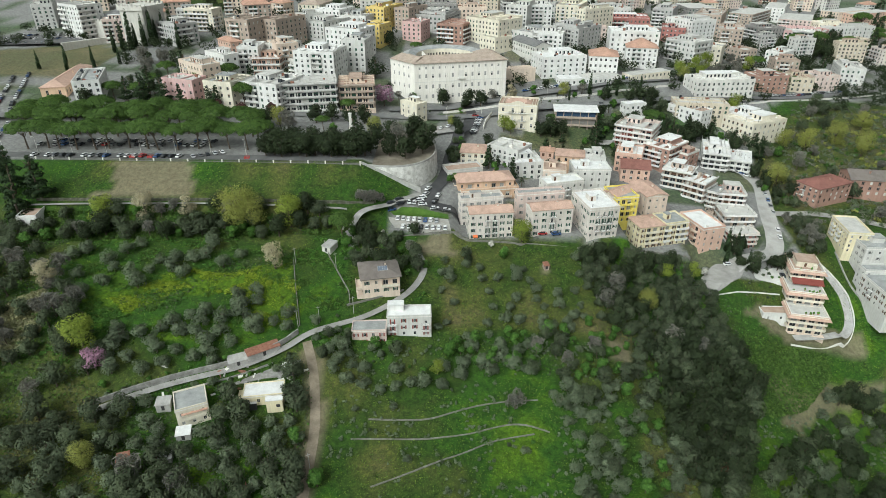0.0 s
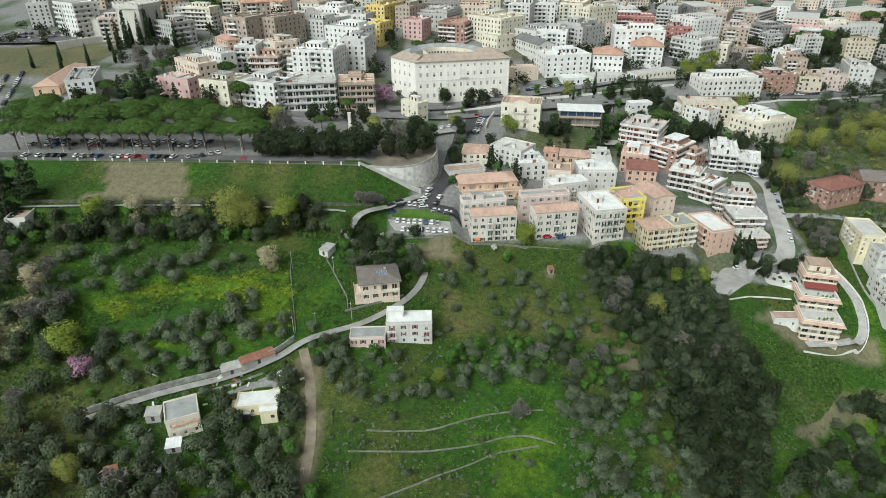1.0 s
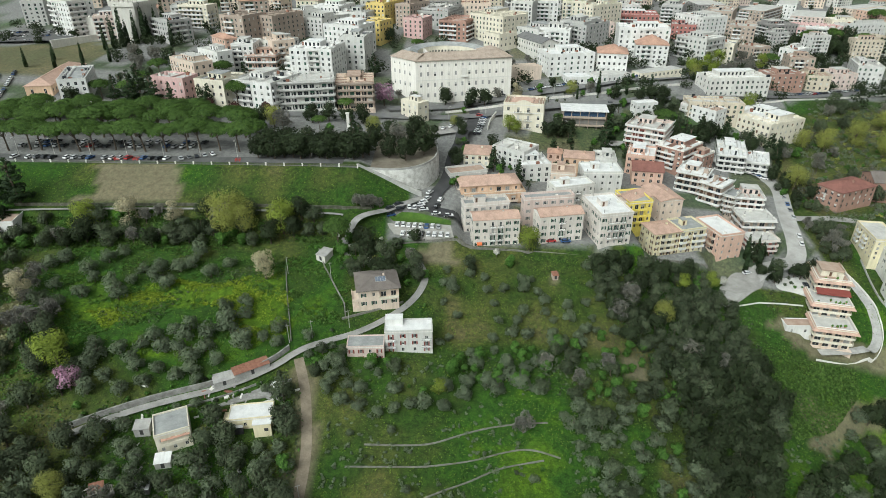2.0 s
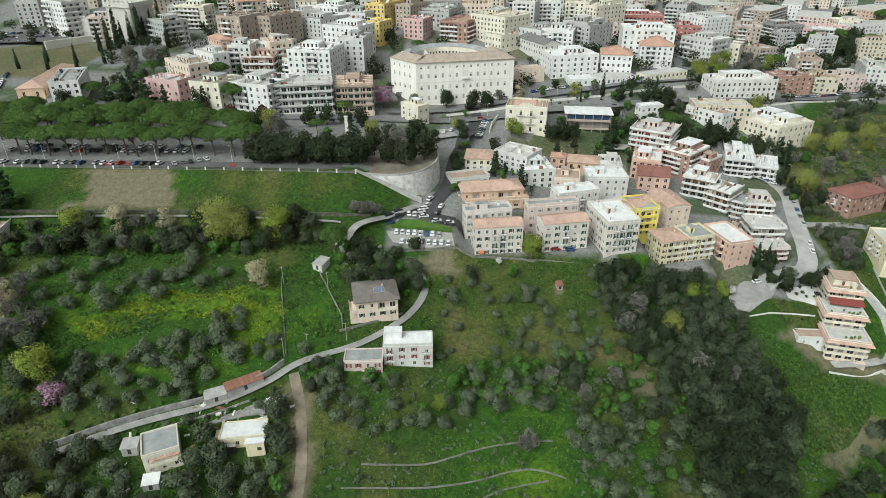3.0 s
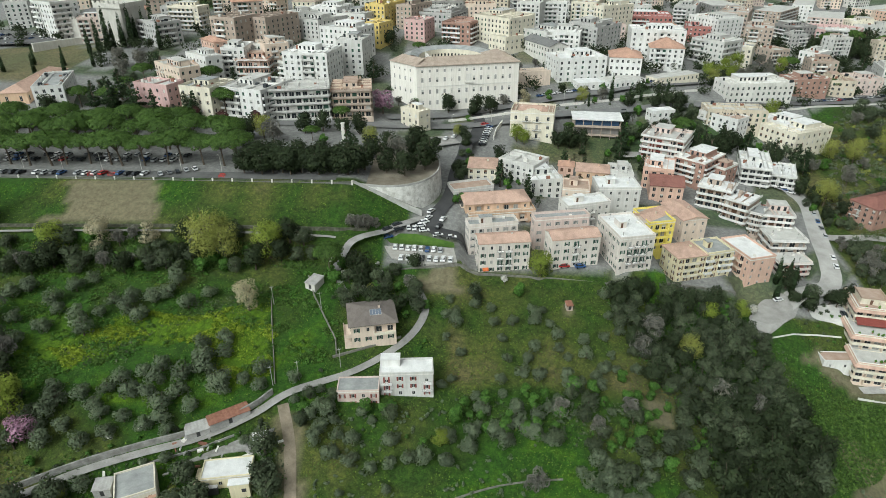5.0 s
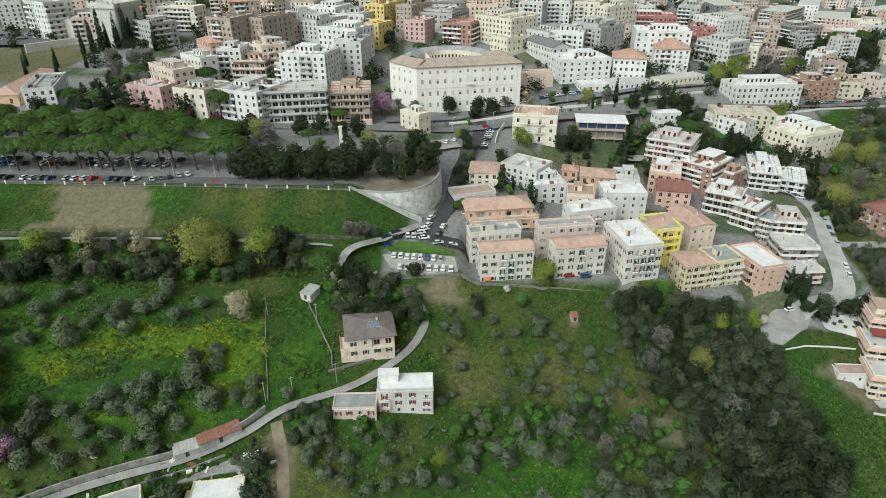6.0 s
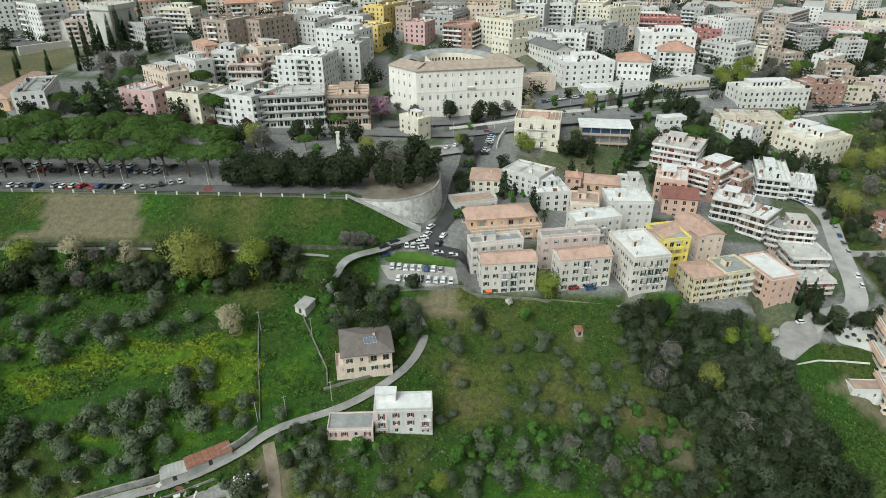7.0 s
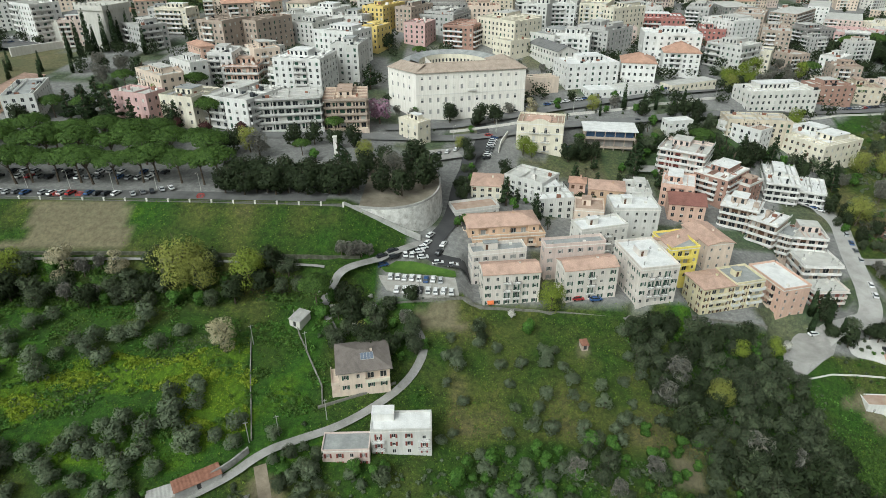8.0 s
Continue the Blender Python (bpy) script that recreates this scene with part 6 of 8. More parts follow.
for k in range(N):
    (xa, ya), (xb, yb), (xc, yc), (xd, yd) = pt(RO, k), pt(RO, k + 1), pt(RI, k), pt(RI, k + 1)
    ring_w.poly([(xa, ya, -6), (xb, yb, -6), (xb, yb, PT - 3), (xa, ya, PT - 3)])
    facade(ring_w, (xd, yd), (xc, yc), -6, PT - 3, [(math.hypot(xd - xc, yd - yc) / 2, z, 1.1, 1.9) for z in (12.5, 17.5)])
    ring_r.poly([(xa * 1.01, ya * 1.005, PT - 3), (xb * 1.01, yb * 1.005, PT - 3), ((xb + xd) / 2, (yb + yd) / 2, PT - 1), ((xa + xc) / 2, (ya + yc) / 2, PT - 1)])
    ring_r.poly([((xa + xc) / 2, (ya + yc) / 2, PT - 1), ((xb + xd) / 2, (yb + yd) / 2, PT - 1), (xd, yd, PT - 2.9), (xc, yc, PT - 2.9)])
    for z in (12.5, 17.5):
        turned = pose((xc + xd) / 2, (yc + yd) / 2, z, 0, 0, math.degrees(math.atan2(yc - yd, xc - xd)))
        ring_g.poly([turned @ Vector(q) for q in ((-0.55, 0.2, 0), (0.55, 0.2, 0), (0.55, 0.2, 1.9), (-0.55, 0.2, 1.9))])
tagged(part("court_windows", ring_g.mesh("court_windows", M_GLASS), palace), kind="stuff")
part("rear_wing", ring_w.mesh("rear_wing", WALL["cream"]), palace)
part("rear_roof", ring_r.mesh("rear_roof", DECK["grey"]), palace)
court = Shape()
court.box(-20, Y0 + 14, 5, 18, 38, 8.0)
part("court_floor", court.mesh("court_floor", DECK["pale"]), palace)

# the curved garden wall and terrace at the palace's east end
for k in range(3):
    w = Shape()
    w.box(0, -0.5, -8, 26 - k * 5, 0.5, 9 - k * 3)
    o = tagged(new("terrace_wall", w.mesh("terrace_wall", WALL["peach"])), "peach plastered terrace wall beside the palace", "wall", "", "structure")
    o.matrix_world = pose(38 + k * 4, 419 + k * 10, 92 + k * 2, 0, 0, 14)

# ---- terraced house: three stepped blocks with red-edged roofs ----
for k, (x, y, w, d, top, tall, words) in enumerate(((166.1, 243.0, 13.8, 15.5, 50.5, 9.0, "upper"), (161.3, 231.8, 15.6, 13, 45.0, 9.5, "middle"), (158.7, 221.5, 15.9, 12, 39.5, 9.0, "lower"))):
    ob = building("terraced_house", "cream " + words + " block of terraced flats with tiled edges and balconies", x, y, w, d, -14, top, tall, wall="peach", deck="tiled" if k == 0 else "pale", floors=3, cols=4, side_cols=3, shut="red", balconies=(0, 1, 2, 3), balcony="solid",
                  balcony_wall="cream", parapet=0.5, hut=0.0, sink=7, category="house", shutters=False, group="terraced flats")
    e, o1, o2 = Shape(), 0.75, -0.45
    ring = lambda o, z: [(-w / 2 - o, d / 2, z), (-w / 2 - o, -d / 2 - o, z), (w / 2 + o, -d / 2 - o, z), (w / 2 + o, d / 2, z)]
    low, high, under = ring(o1, tall - 0.35), ring(o2, tall + 1.0), ring(o1, tall - 0.6)
    for q in range(3):
        e.poly([low[q], low[q + 1], high[q + 1], high[q]])
        e.poly([under[q], under[q + 1], low[q + 1], low[q]])
        e.poly([under[q + 1], under[q], high[q], high[q + 1]])
    part("tiled_edge", e.mesh("tiled_edge", TILE["salmon"]), ob)
    i_ = Shape()
    for x0, y0, x1, y1 in ((-w / 2 + 0.5, -d / 2 + 0.5, w / 2 - 0.5, -d / 2 + 0.8), (-w / 2 + 0.5, -d / 2 + 0.8, -w / 2 + 0.8, d / 2 - 0.3), (w / 2 - 0.8, -d / 2 + 0.8, w / 2 - 0.5, d / 2 - 0.3)):
        i_.box(x0, y0, tall, x1, y1, tall + 1.25)
    part("parapet", i_.mesh("parapet", M_TRIM), ob)
    dk = random.Random(90 + k)
    for q in range(7 if k else 3):
        px_, py_ = dk.uniform(-w / 2 + 1.5, w / 2 - 1.5), dk.uniform(-d / 2 + 1.3, -d / 2 + 4)
        pot = Shape()
        pot.tube([(px_, py_, tall), (px_, py_, tall + 0.5)], [0.25, 0.33], 7)
        pot.tube([(px_, py_, tall + 0.5), (px_, py_, tall + 0.9), (px_, py_, tall + 1.5)], [0.2, 0.5, 0.15], 6, 1)
        part("plant_pot", pot.mesh("plant_pot", [TILE["terracotta"], LEAF["green"]]), ob)
    if k == 0:
        hs = Shape()
        hs.box(-4.2, -2.6, tall, 4.0, 5.0, tall + 2.7)
        hs.box(-1.0, -2.66, tall + 0.1, 0.0, -2.6, tall + 2.1, 1)
        hs.box(1.8, -4.4, tall, 4.0, -2.6, tall + 2.2)
        part("roof_hut", hs.mesh("roof_hut", [WALL["cream"], SHUT["brown"]]), ob)
        hr = Shape()
        hr.box(-4.7, -3.1, tall + 2.7, 4.5, 5.4, tall + 2.95)
        for x0, y0, x1, y1 in ((-4.7, -3.1, 4.5, -2.8), (-4.7, -2.8, -4.4, 5.4), (4.2, -2.8, 4.5, 5.4)):
            hr.box(x0, y0, tall + 2.95, x1, y1, tall + 3.4)
        part("hut_roof", hr.mesh("hut_roof", DECK["tiled"]), ob)
        a = Shape()
        a.poly([(-w / 2 + 0.4, -d / 2 - 0.2, tall - 2.9), (w / 2 - 0.4, -d / 2 - 0.2, tall - 2.9), (w / 2 - 0.4, -d / 2 - 3.6, tall - 4.0), (-w / 2 + 0.4, -d / 2 - 3.6, tall - 4.0)])
        a.poly([(-w / 2 + 0.4, -d / 2 - 3.6, tall - 4.1), (w / 2 - 0.4, -d / 2 - 3.6, tall - 4.1), (w / 2 - 0.4, -d / 2 - 0.2, tall - 3.0), (-w / 2 + 0.4, -d / 2 - 0.2, tall - 3.0)])
        a.poly([(-w / 2 + 0.4, -d / 2 - 3.6, tall - 4.4), (w / 2 - 0.4, -d / 2 - 3.6, tall - 4.4), (w / 2 - 0.4, -d / 2 - 3.6, tall - 4.0), (-w / 2 + 0.4, -d / 2 - 3.6, tall - 4.0)])
        part("awning", a.mesh("awning", SHUT["red"]), ob, "dark red awning")
building("garage", "white flat-roofed garage in the slope", 145.6, 223.6, 11.0, 5.5, -2.0, 38.6, 4.4, wall="white", deck="tiled", floors=1, cols=2, side_cols=1, shutters=False, parapet=0.3, sink=4, category="garage", band=False)

# ---- house with the brown roof ----
bh = building("house", "peach house with brown hipped roof, balcony and roof panels", -25.3, 208.2, 14.6, 13.0, 11.5, 68.4, 7.6, wall="peach", roof="hip", tile="brown", floors=2, cols=4, side_cols=3, shut="green", balconies=(2, 3), balcony="solid", balcony_wall="cream", rise=2.3, eave=0.8, sink=4, category="house")
for x, y in ((1.2, -2.4),):
    p = Shape()
    p.box(-1.9, -1.2, 0, 1.9, 1.2, 0.1)
    for i in range(4):
        p.box(-1.85 + i * 0.93, -1.15, 0.1, -0.98 + i * 0.93, 1.15, 0.13, 1)
    pn = part("solar_panel", p.mesh("solar_panel", [M_FRAME, plain("solar_cells", (0.15, 0.18, 0.23), 0.25)]), bh, "blue-grey solar panel")
    pn.matrix_local = pose(x, y, 7.6 + 0.2 - 0.25 + 2.3 * (1 - abs(y) / 7.3) + 0.12, math.degrees(math.atan2(2.3, 7.3)), 0, 0)
# a covered porch at the open corner of the house
pc = Shape()
pc.box(-9.6, -6.5, -2.5, -7.3, 1.0, 0.2)
pc.box(-9.6, -6.5, 3.0, -7.3, 1.0, 3.25)
for px_, py_ in ((-9.4, -6.3), (-9.4, 0.6), (-9.4, -2.8)):
    pc.box(px_ - 0.15, py_ - 0.15, 0.2, px_ + 0.15, py_ + 0.15, 3.0)
pc.box(-9.6, -6.5, 3.25, -9.45, 1.0, 4.1)
pc.box(-9.45, -6.5, 3.25, -7.3, -6.35, 4.1)
part("porch", pc.mesh("porch", WALL["peach"]), bh, "open corner porch with a terrace above")
# annex of the white farmhouse and its stair hut
building("annex", "pink annex with a long flat terrace roof beside the farmhouse", -27.2, 184.6, 12.6, 6.4, 2.4, 58.0, 6.2, wall="pale_pink", deck="grey", floors=2, cols=4, side_cols=1, shut="red", parapet=0.4, sink=3, category="house")
hut = Shape()
hut.box(-2.9, -1.6, 0, 2.9, 1.6, 2.5)
hut.box(-3.05, -1.75, 2.5, 3.05, 1.75, 2.68, 1)
o = tagged(new("stair_hut", hut.mesh("stair_hut", [WALL["white"], DECK["white"]])), "white stair hut on the farmhouse roof", "roof hut")
o.matrix_world = pose(-17.6, 189.8, 62.0, 0, 0, 2.7)


def shed(label, x, y, w, d, rot, tall, mat, walls):
    """A small lean-to with a sloping sheet roof."""
    ob = thing("shed", x, y, ground(x, y), rot, label, "shed")
    s = Shape()
    s.box(-w / 2, -d / 2, -0.8, w / 2, d / 2, tall)
    s.box(-0.5, -d / 2 - 0.04, 0.1, 0.5, -d / 2, min(1.9, tall - 0.2), 1)
    part("wall", s.mesh("wall", [walls, SHUT["dark"]]), ob)
    r, n = Shape(), max(4, 2 * round(w / 0.9))
    for y0, z0 in ((-d / 2 - 0.3, tall + 0.05), (d / 2 + 0.3, tall + 0.6)):
        for lower in (0.0, -0.08):
            r.v += [(-w / 2 - 0.2 + (w + 0.4) * k / n, y0, z0 + lower + (0.06 if k % 2 else 0.0)) for k in range(n + 1)]
    m_ = n + 1
    for k in range(n):
        r.f += [(k, k + 1, 2 * m_ + k + 1, 2 * m_ + k), (m_ + k + 1, m_ + k, 3 * m_ + k, 3 * m_ + k + 1), (k + 1, k, m_ + k, m_ + k + 1), (2 * m_ + k, 2 * m_ + k + 1, 3 * m_ + k + 1, 3 * m_ + k)]
    r.i += [0] * len(r.f)
    part("roof", r.mesh("roof", mat), ob)
    FOOTPRINTS.append((x, y, max(w, d) * 0.6))


shed("long low shed with a rusty red sheet roof", -64.0, 173.6, 11.6, 3.4, 33, 2.2, M_RUST, M_CONCRETE)
shed("grey sheet-roofed shed by the lane", -72.0, 169.6, 6.4, 3.6, 26, 2.0, M_CONCRETE, M_CONCRETE)
shed("white-roofed shed with dark front", -53.5, 167.6, 4.2, 3.4, 17, 2.3, DECK["white"], SHUT["dark"])
shed("small white-roofed shed among olives", -85.5, 134.4, 4.2, 2.2, 9, 2.0, DECK["white"], M_CONCRETE)
shed("small shed with rusty red roof", -97.6, 133.3, 3.6, 3.2, 20, 2.0, M_RUST, WALL["stone"])
shed("shed with rusty roof at the wood edge", 96.2, 149.7, 4.4, 3.8, -18, 2.1, M_RUST, M_CONCRETE)
shed("small hut with a patched rusty roof in the field", 43.7, 224.3, 2.2, 2.4, 10, 1.8, M_RUST, WALL["brown"])
shed("grey-roofed outbuilding above the brown-roofed house", -47.6, 226.0, 4.2, 5.5, -25, 2.4, M_CONCRETE, WALL["stone"])
shed("grey outbuilding beside the small house", -92.5, 153.5, 4.5, 3.6, 8, 2.4, M_CONCRETE, M_CONCRETE)
shed("lean-to with pale sheet roof below the house", -82.8, 143.4, 4.4, 3.4, 12, 2.2, DECK["white"], M_CONCRETE)

# ---- castle with its tower, and the pavilion ----
castle = thing("castle", -246, 498, 108, -16.9, "grey stone castle with a slate roof and square tower", "castle")
s = Shape()
s.box(-24, -17, -8, 24, 17, 15)
for k in range(16):
    s.box(-24 + k * 3.05, -17.3, 15, -24 + k * 3.05 + 1.6, -16.4, 16.2)
part("wall", s.mesh("wall", WALL["stone"]), castle)
r = hip_shape(40, 28, 6, 0.3)
part("roof", r.mesh("roof", TILE["slate"]), castle).matrix_local = pose(0, 1, 15.3)
tw = Shape()
tw.prism([(18, -22), (38, -22), (38, 0), (18, 0)], -10, 24)
tw.prism([(17, -23), (39, -23), (39, 1), (17, 1)], 24, 27)
for k in range(6):
    tw.box(17 + k * 3.9, -23, 27, 19 + k * 3.9, -22.2, 28.4)
    tw.box(17 + k * 3.9, 0.2, 27, 19 + k * 3.9, 1, 28.4)
part("tower", tw.mesh("tower", WALL["stone"]), castle, "square stone tower with battlements")
rw = Shape()
rw.box(-1, -40, -10, 1, 0, 5)
part("curtain_wall", rw.mesh("curtain_wall", WALL["stone"]), castle).matrix_local = pose(6, -17, 0, 0, 0, -22)
FOOTPRINTS.append((-246, 498, 42))
pav = thing("pavilion", 81.5, 370.3, 80.5, -7.1, "open two-storey pavilion with a flat white roof", "pavilion")
FOOTPRINTS.append((81.5, 370, 16))
pr, pb = Shape(), Shape()
pr.box(-13.5, -8, 7.2, 13.5, 8, 7.7)
part("roof", pr.mesh("roof", DECK["white"]), pav)
pb.box(-12, -4.5, -5, 12, 7, 3.2)
part("base", pb.mesh("base", WALL["dark_grey"]), pav)
fl = Shape()
fl.box(-12.6, -7.3, 3.0, 12.6, 7.2, 3.5)
fl.box(-12.6, -7.3, 3.5, 12.6, -7.15, 4.3)
fl.box(-12.6, -7.3, -1.6, 12.6, -4.5, -1.2)
part("floor_slab", fl.mesh("floor_slab", WALL["brown"]), pav, "brown concrete floor with a low front")
gl = Shape()
gl.box(-11.6, -6.2, 3.6, 11.6, 6.6, 7.15)
part("glazing", gl.mesh("glazing", plain("blue_glazing", (0.05, 0.09, 0.16), 0.15)), pav, "blue-tinted glass front")
for k in range(6):
    c = Shape()
    c.box(-12.5 + k * 4.92, -7.1, -5, -12.1 + k * 4.92, -6.7, 7.2)
    part("column", c.mesh("column", WALL["brown"]), pav)
building("bus_hall", "low white flat-roofed hall beside the avenue", 121, 384.5, 14.2, 7, 12.0, 87.8, 4.5, wall="white", deck="white", floors=1, shutters=False, parapet=0.3, sink=4, category="hall", band=False)
mon = Shape()
mon.box(-1.0, -1.0, 0, 1.0, 1.0, 1.2)
mon.box(-0.7, -0.7, 1.2, 0.7, 0.7, 9.0)
mon.box(-0.9, -0.9, 9.0, 0.9, 0.9, 9.4)
tagged(new("obelisk", mon.mesh("obelisk", M_TRIM)), "pale stone pillar in the public garden", "monument").matrix_world = pose(-49, 316, ground(-49, 316))
pool = Shape()
pool.box(-4, -2, 0, 4, 2, 0.5)
tagged(new("pool", pool.mesh("pool", plain("turquoise_water", (0.06, 0.36, 0.42), 0.1))), "turquoise swimming pool beside the villa", "pool").matrix_world = pose(63, 361, ground(63, 361) + 0.6, 0, 0, -8)


# ---- what belongs to the two small houses by the lane ----
def add_on(words, ring_of):
    for ob in [o for o in scene.objects if o.parent is None and o.name.startswith(("house", "villa"))]:
        if ob.get("label", "").startswith(words) or words in str(dict(ob)):
            ring_of(ob)


def small_house_bits(ob):
    a = Shape()
    a.poly([(-3.4, -3.75, 6.2), (4.6, -3.75, 6.2), (4.6, -5.4, 5.5), (-3.4, -5.4, 5.5)])
    a.poly([(-3.4, -5.4, 5.4), (4.6, -5.4, 5.4), (4.6, -3.75, 6.1), (-3.4, -3.75, 6.1)])
    a.poly([(-3.4, -5.4, 5.4), (-3.4, -5.4, 5.5), (4.6, -5.4, 5.5), (4.6, -5.4, 5.4)])
    part("awning", a.mesh("awning", TILE["terracotta"]), ob, "tiled brown awning over the balcony")
    b_ = part("balcony", balcony_mesh(8.0, 1.5, "solid", "cream"), ob)
    b_.matrix_local = pose(0.6, -3.75, 3.2)
    g = Shape()
    g.box(-2.2, -2.0, 7.5, 4.4, 2.8, 7.56)
    part("roof_sheet", g.mesh("roof_sheet", DECK["grey"]), ob, "grey roofing felt on the white terrace")


def house_awning(ob):
    a = Shape()
    a.poly([(-8.2, -4.42, 2.5), (-6.0, -4.42, 2.5), (-6.0, -5.5, 1.9), (-8.2, -5.5, 1.9)])
    a.poly([(-8.2, -5.5, 1.84), (-6.0, -5.5, 1.84), (-6.0, -4.42, 2.44), (-8.2, -4.42, 2.44)])
    a.poly([(-8.2, -5.5, 1.5), (-6.0, -5.5, 1.5), (-6.0, -5.5, 1.9), (-8.2, -5.5, 1.9)])
    part("awning", a.mesh("awning", plain("orange_canvas", (0.62, 0.17, 0.06))), ob, "small orange awning over a ground-floor window")


def villa_bits(ob):
    g, n = Shape(), 12
    arc = [(-4.6 + 9.2 * k / n, 15.0 + 1.6 * math.sin(math.pi * k / n)) for k in range(n + 1)]
    for (xa, za), (xb, zb) in zip(arc, arc[1:]):
        for y_ in (-8.78, -8.3):
            g.poly([(xa, y_, 14.0), (xb, y_, 14.0), (xb, y_, zb), (xa, y_, za)][::1 if y_ < -8.5 else -1])
        g.poly([(xa, -8.78, za), (xb, -8.78, zb), (xb, -8.3, zb), (xa, -8.3, za)])
    part("gable", g.mesh("gable", WALL["cream"]), ob, "curved cream gable over the cornice")
    t = Shape()
    for z_ in (9.3, 13.7):
        t.box(-11.6, -8.95, z_, 11.6, -8.7, z_ + 0.35)
    part("string_course", t.mesh("string_course", M_TRIM), ob)
    r = hip_shape(15, 10, 1.5, 0.0)
    part("pitched_roof", r.mesh("pitched_roof", TILE["salmon"]), ob).matrix_local = pose(0, 1, 14.3)


def bungalow_bits(ob):
    a = Shape()
    a.box(-8.6, -4.6, -1.5, -6.7, 2.6, 2.5)
    a.box(-8.9, -5.4, 2.5, -2.0, -4.3, 2.62, 1)
    # shade inside the lean-to, put in as a solid dark box under its roof
    a.box(-8.9, -4.9, -1.2, -2.2, -4.25, 2.1, 2)
    a.box(1.2, -6.3, -1.5, 6.5, -4.26, 3.9)
    a.box(1.0, -6.5, 3.9, 6.7, -4.1, 4.1, 3)
    a.box(4.4, -6.36, 1.0, 5.6, -6.3, 2.2, 2)
    part("porch", a.mesh("porch", [WALL["straw"], M_CONCRETE, SHUT["dark"], DECK["white"]]), ob, "yellow porch wing with a lean-to, its shaded inside a solid dark box")


add_on("small white house with flat roof", small_house_bits)
add_on("white bungalow with flat white roof", bungalow_bits)
add_on("cream villa with curved gable", villa_bits)
add_on("white four-storey house with terracotta pitched roof and green", house_awning)
dice = random.Random(8)
debris = Shape()
for k in range(60):
    x, y = dice.uniform(-100, -48), dice.uniform(120, 172)
    if k % 2:
        x, y = dice.uniform(-78, -50), dice.uniform(158, 170)
    z, a_ = ground(x, y) + 0.35, dice.uniform(0, 3.1)
    u, v_ = Vector((math.cos(a_), math.sin(a_), 0)) * dice.uniform(0.4, 1.6), Vector((-math.sin(a_), math.cos(a_), 0.1)) * dice.uniform(0.12, 0.5)
    c = Vector((x, y, z))
    top_ = [c - u - v_, c + u - v_, c + u + v_, c - u + v_]
    m_ = dice.choice((0, 0, 1, 2))
    debris.poly([tuple(p) for p in top_], m_)
    for p, q in zip(top_, top_[1:] + top_[:1]):
        debris.poly([(p.x, p.y, p.z - 0.5), (q.x, q.y, q.z - 0.5), tuple(q), tuple(p)], m_)
tagged(new("debris", debris.mesh("debris", [M_TRIM, M_CONCRETE, M_RUST])), "scattered boards and sheets lying round the small houses", "debris", "", "stuff")

# ---- trees ----
def leaf_quads(rng, lobes, count, size, squash=0.75, shell=0.55, thin=1.0):
    """Leaf clumps as small bent cards spread through the outer parts of a set of lobes (centre, radii)."""
    weight = np.array([r[0] * r[1] for _, r in lobes])
    pick = rng.choice(len(lobes), count, p=weight / weight.sum())
    n = rng.normal(size=(count, 3))
    n /= np.linalg.norm(n, axis=1)[:, None]
    rad = shell + (1 - shell) * rng.random(count) ** 0.6
    c = np.array([l[0] for l in lobes])[pick] + n * rad[:, None] * np.array([l[1] for l in lobes])[pick]
    face = n * 1.3 + rng.normal(size=(count, 3)) * 0.42 + np.array([0, 0, 0.45])
    face /= np.linalg.norm(face, axis=1)[:, None]
    u = np.cross(face, rng.normal(size=(count, 3)))
    u /= np.linalg.norm(u, axis=1)[:, None]
    w = np.cross(face, u)
    k = size * (0.55 + 0.9 * rng.random(count))[:, None]
    v = np.stack([c - u * k - w * k * squash * thin, c + u * k - w * k * squash * thin * 0.5, c + u * k * 0.1 + w * k * squash * thin * 1.3 + face * k * 0.3], 1)
    return v.reshape(-1, 3)


def card_mesh(name, v, mat, corners=3, heart=None):
    """Leaf cards as one mesh; with a heart, their shading rounds outwards from it."""
    n = len(v) // corners
    me = bpy.data.meshes.new(name)
    me.vertices.add(len(v))
    me.vertices.foreach_set("co", v.ravel())
    me.loops.add(corners * n)
    me.loops.foreach_set("vertex_index", np.arange(corners * n))
    me.polygons.add(n)
    me.polygons.foreach_set("loop_start", np.arange(n) * corners)
    me.polygons.foreach_set("loop_total", np.full(n, corners))
    me.materials.append(mat)
    me.update()
    me.validate()
    if heart is not None:
        mid = v.reshape(n, corners, 3).mean(1)
        out_ = (mid - np.array(heart)) * np.array([1.0, 1.0, 1.25])
        out_ /= np.linalg.norm(out_, axis=1)[:, None] + 1e-6
        face = np.zeros(n * 3)
        me.polygons.foreach_get("normal", face)
        face = face.reshape(n, 3)
        soft = out_ * 0.75 + face * 0.4
        soft = np.where((soft * face).sum(1)[:, None] < 0.05, face, soft)
        soft /= np.linalg.norm(soft, axis=1)[:, None] + 1e-6
        me.normals_split_custom_set_from_vertices(np.repeat(soft, corners, 0).tolist())
    return me


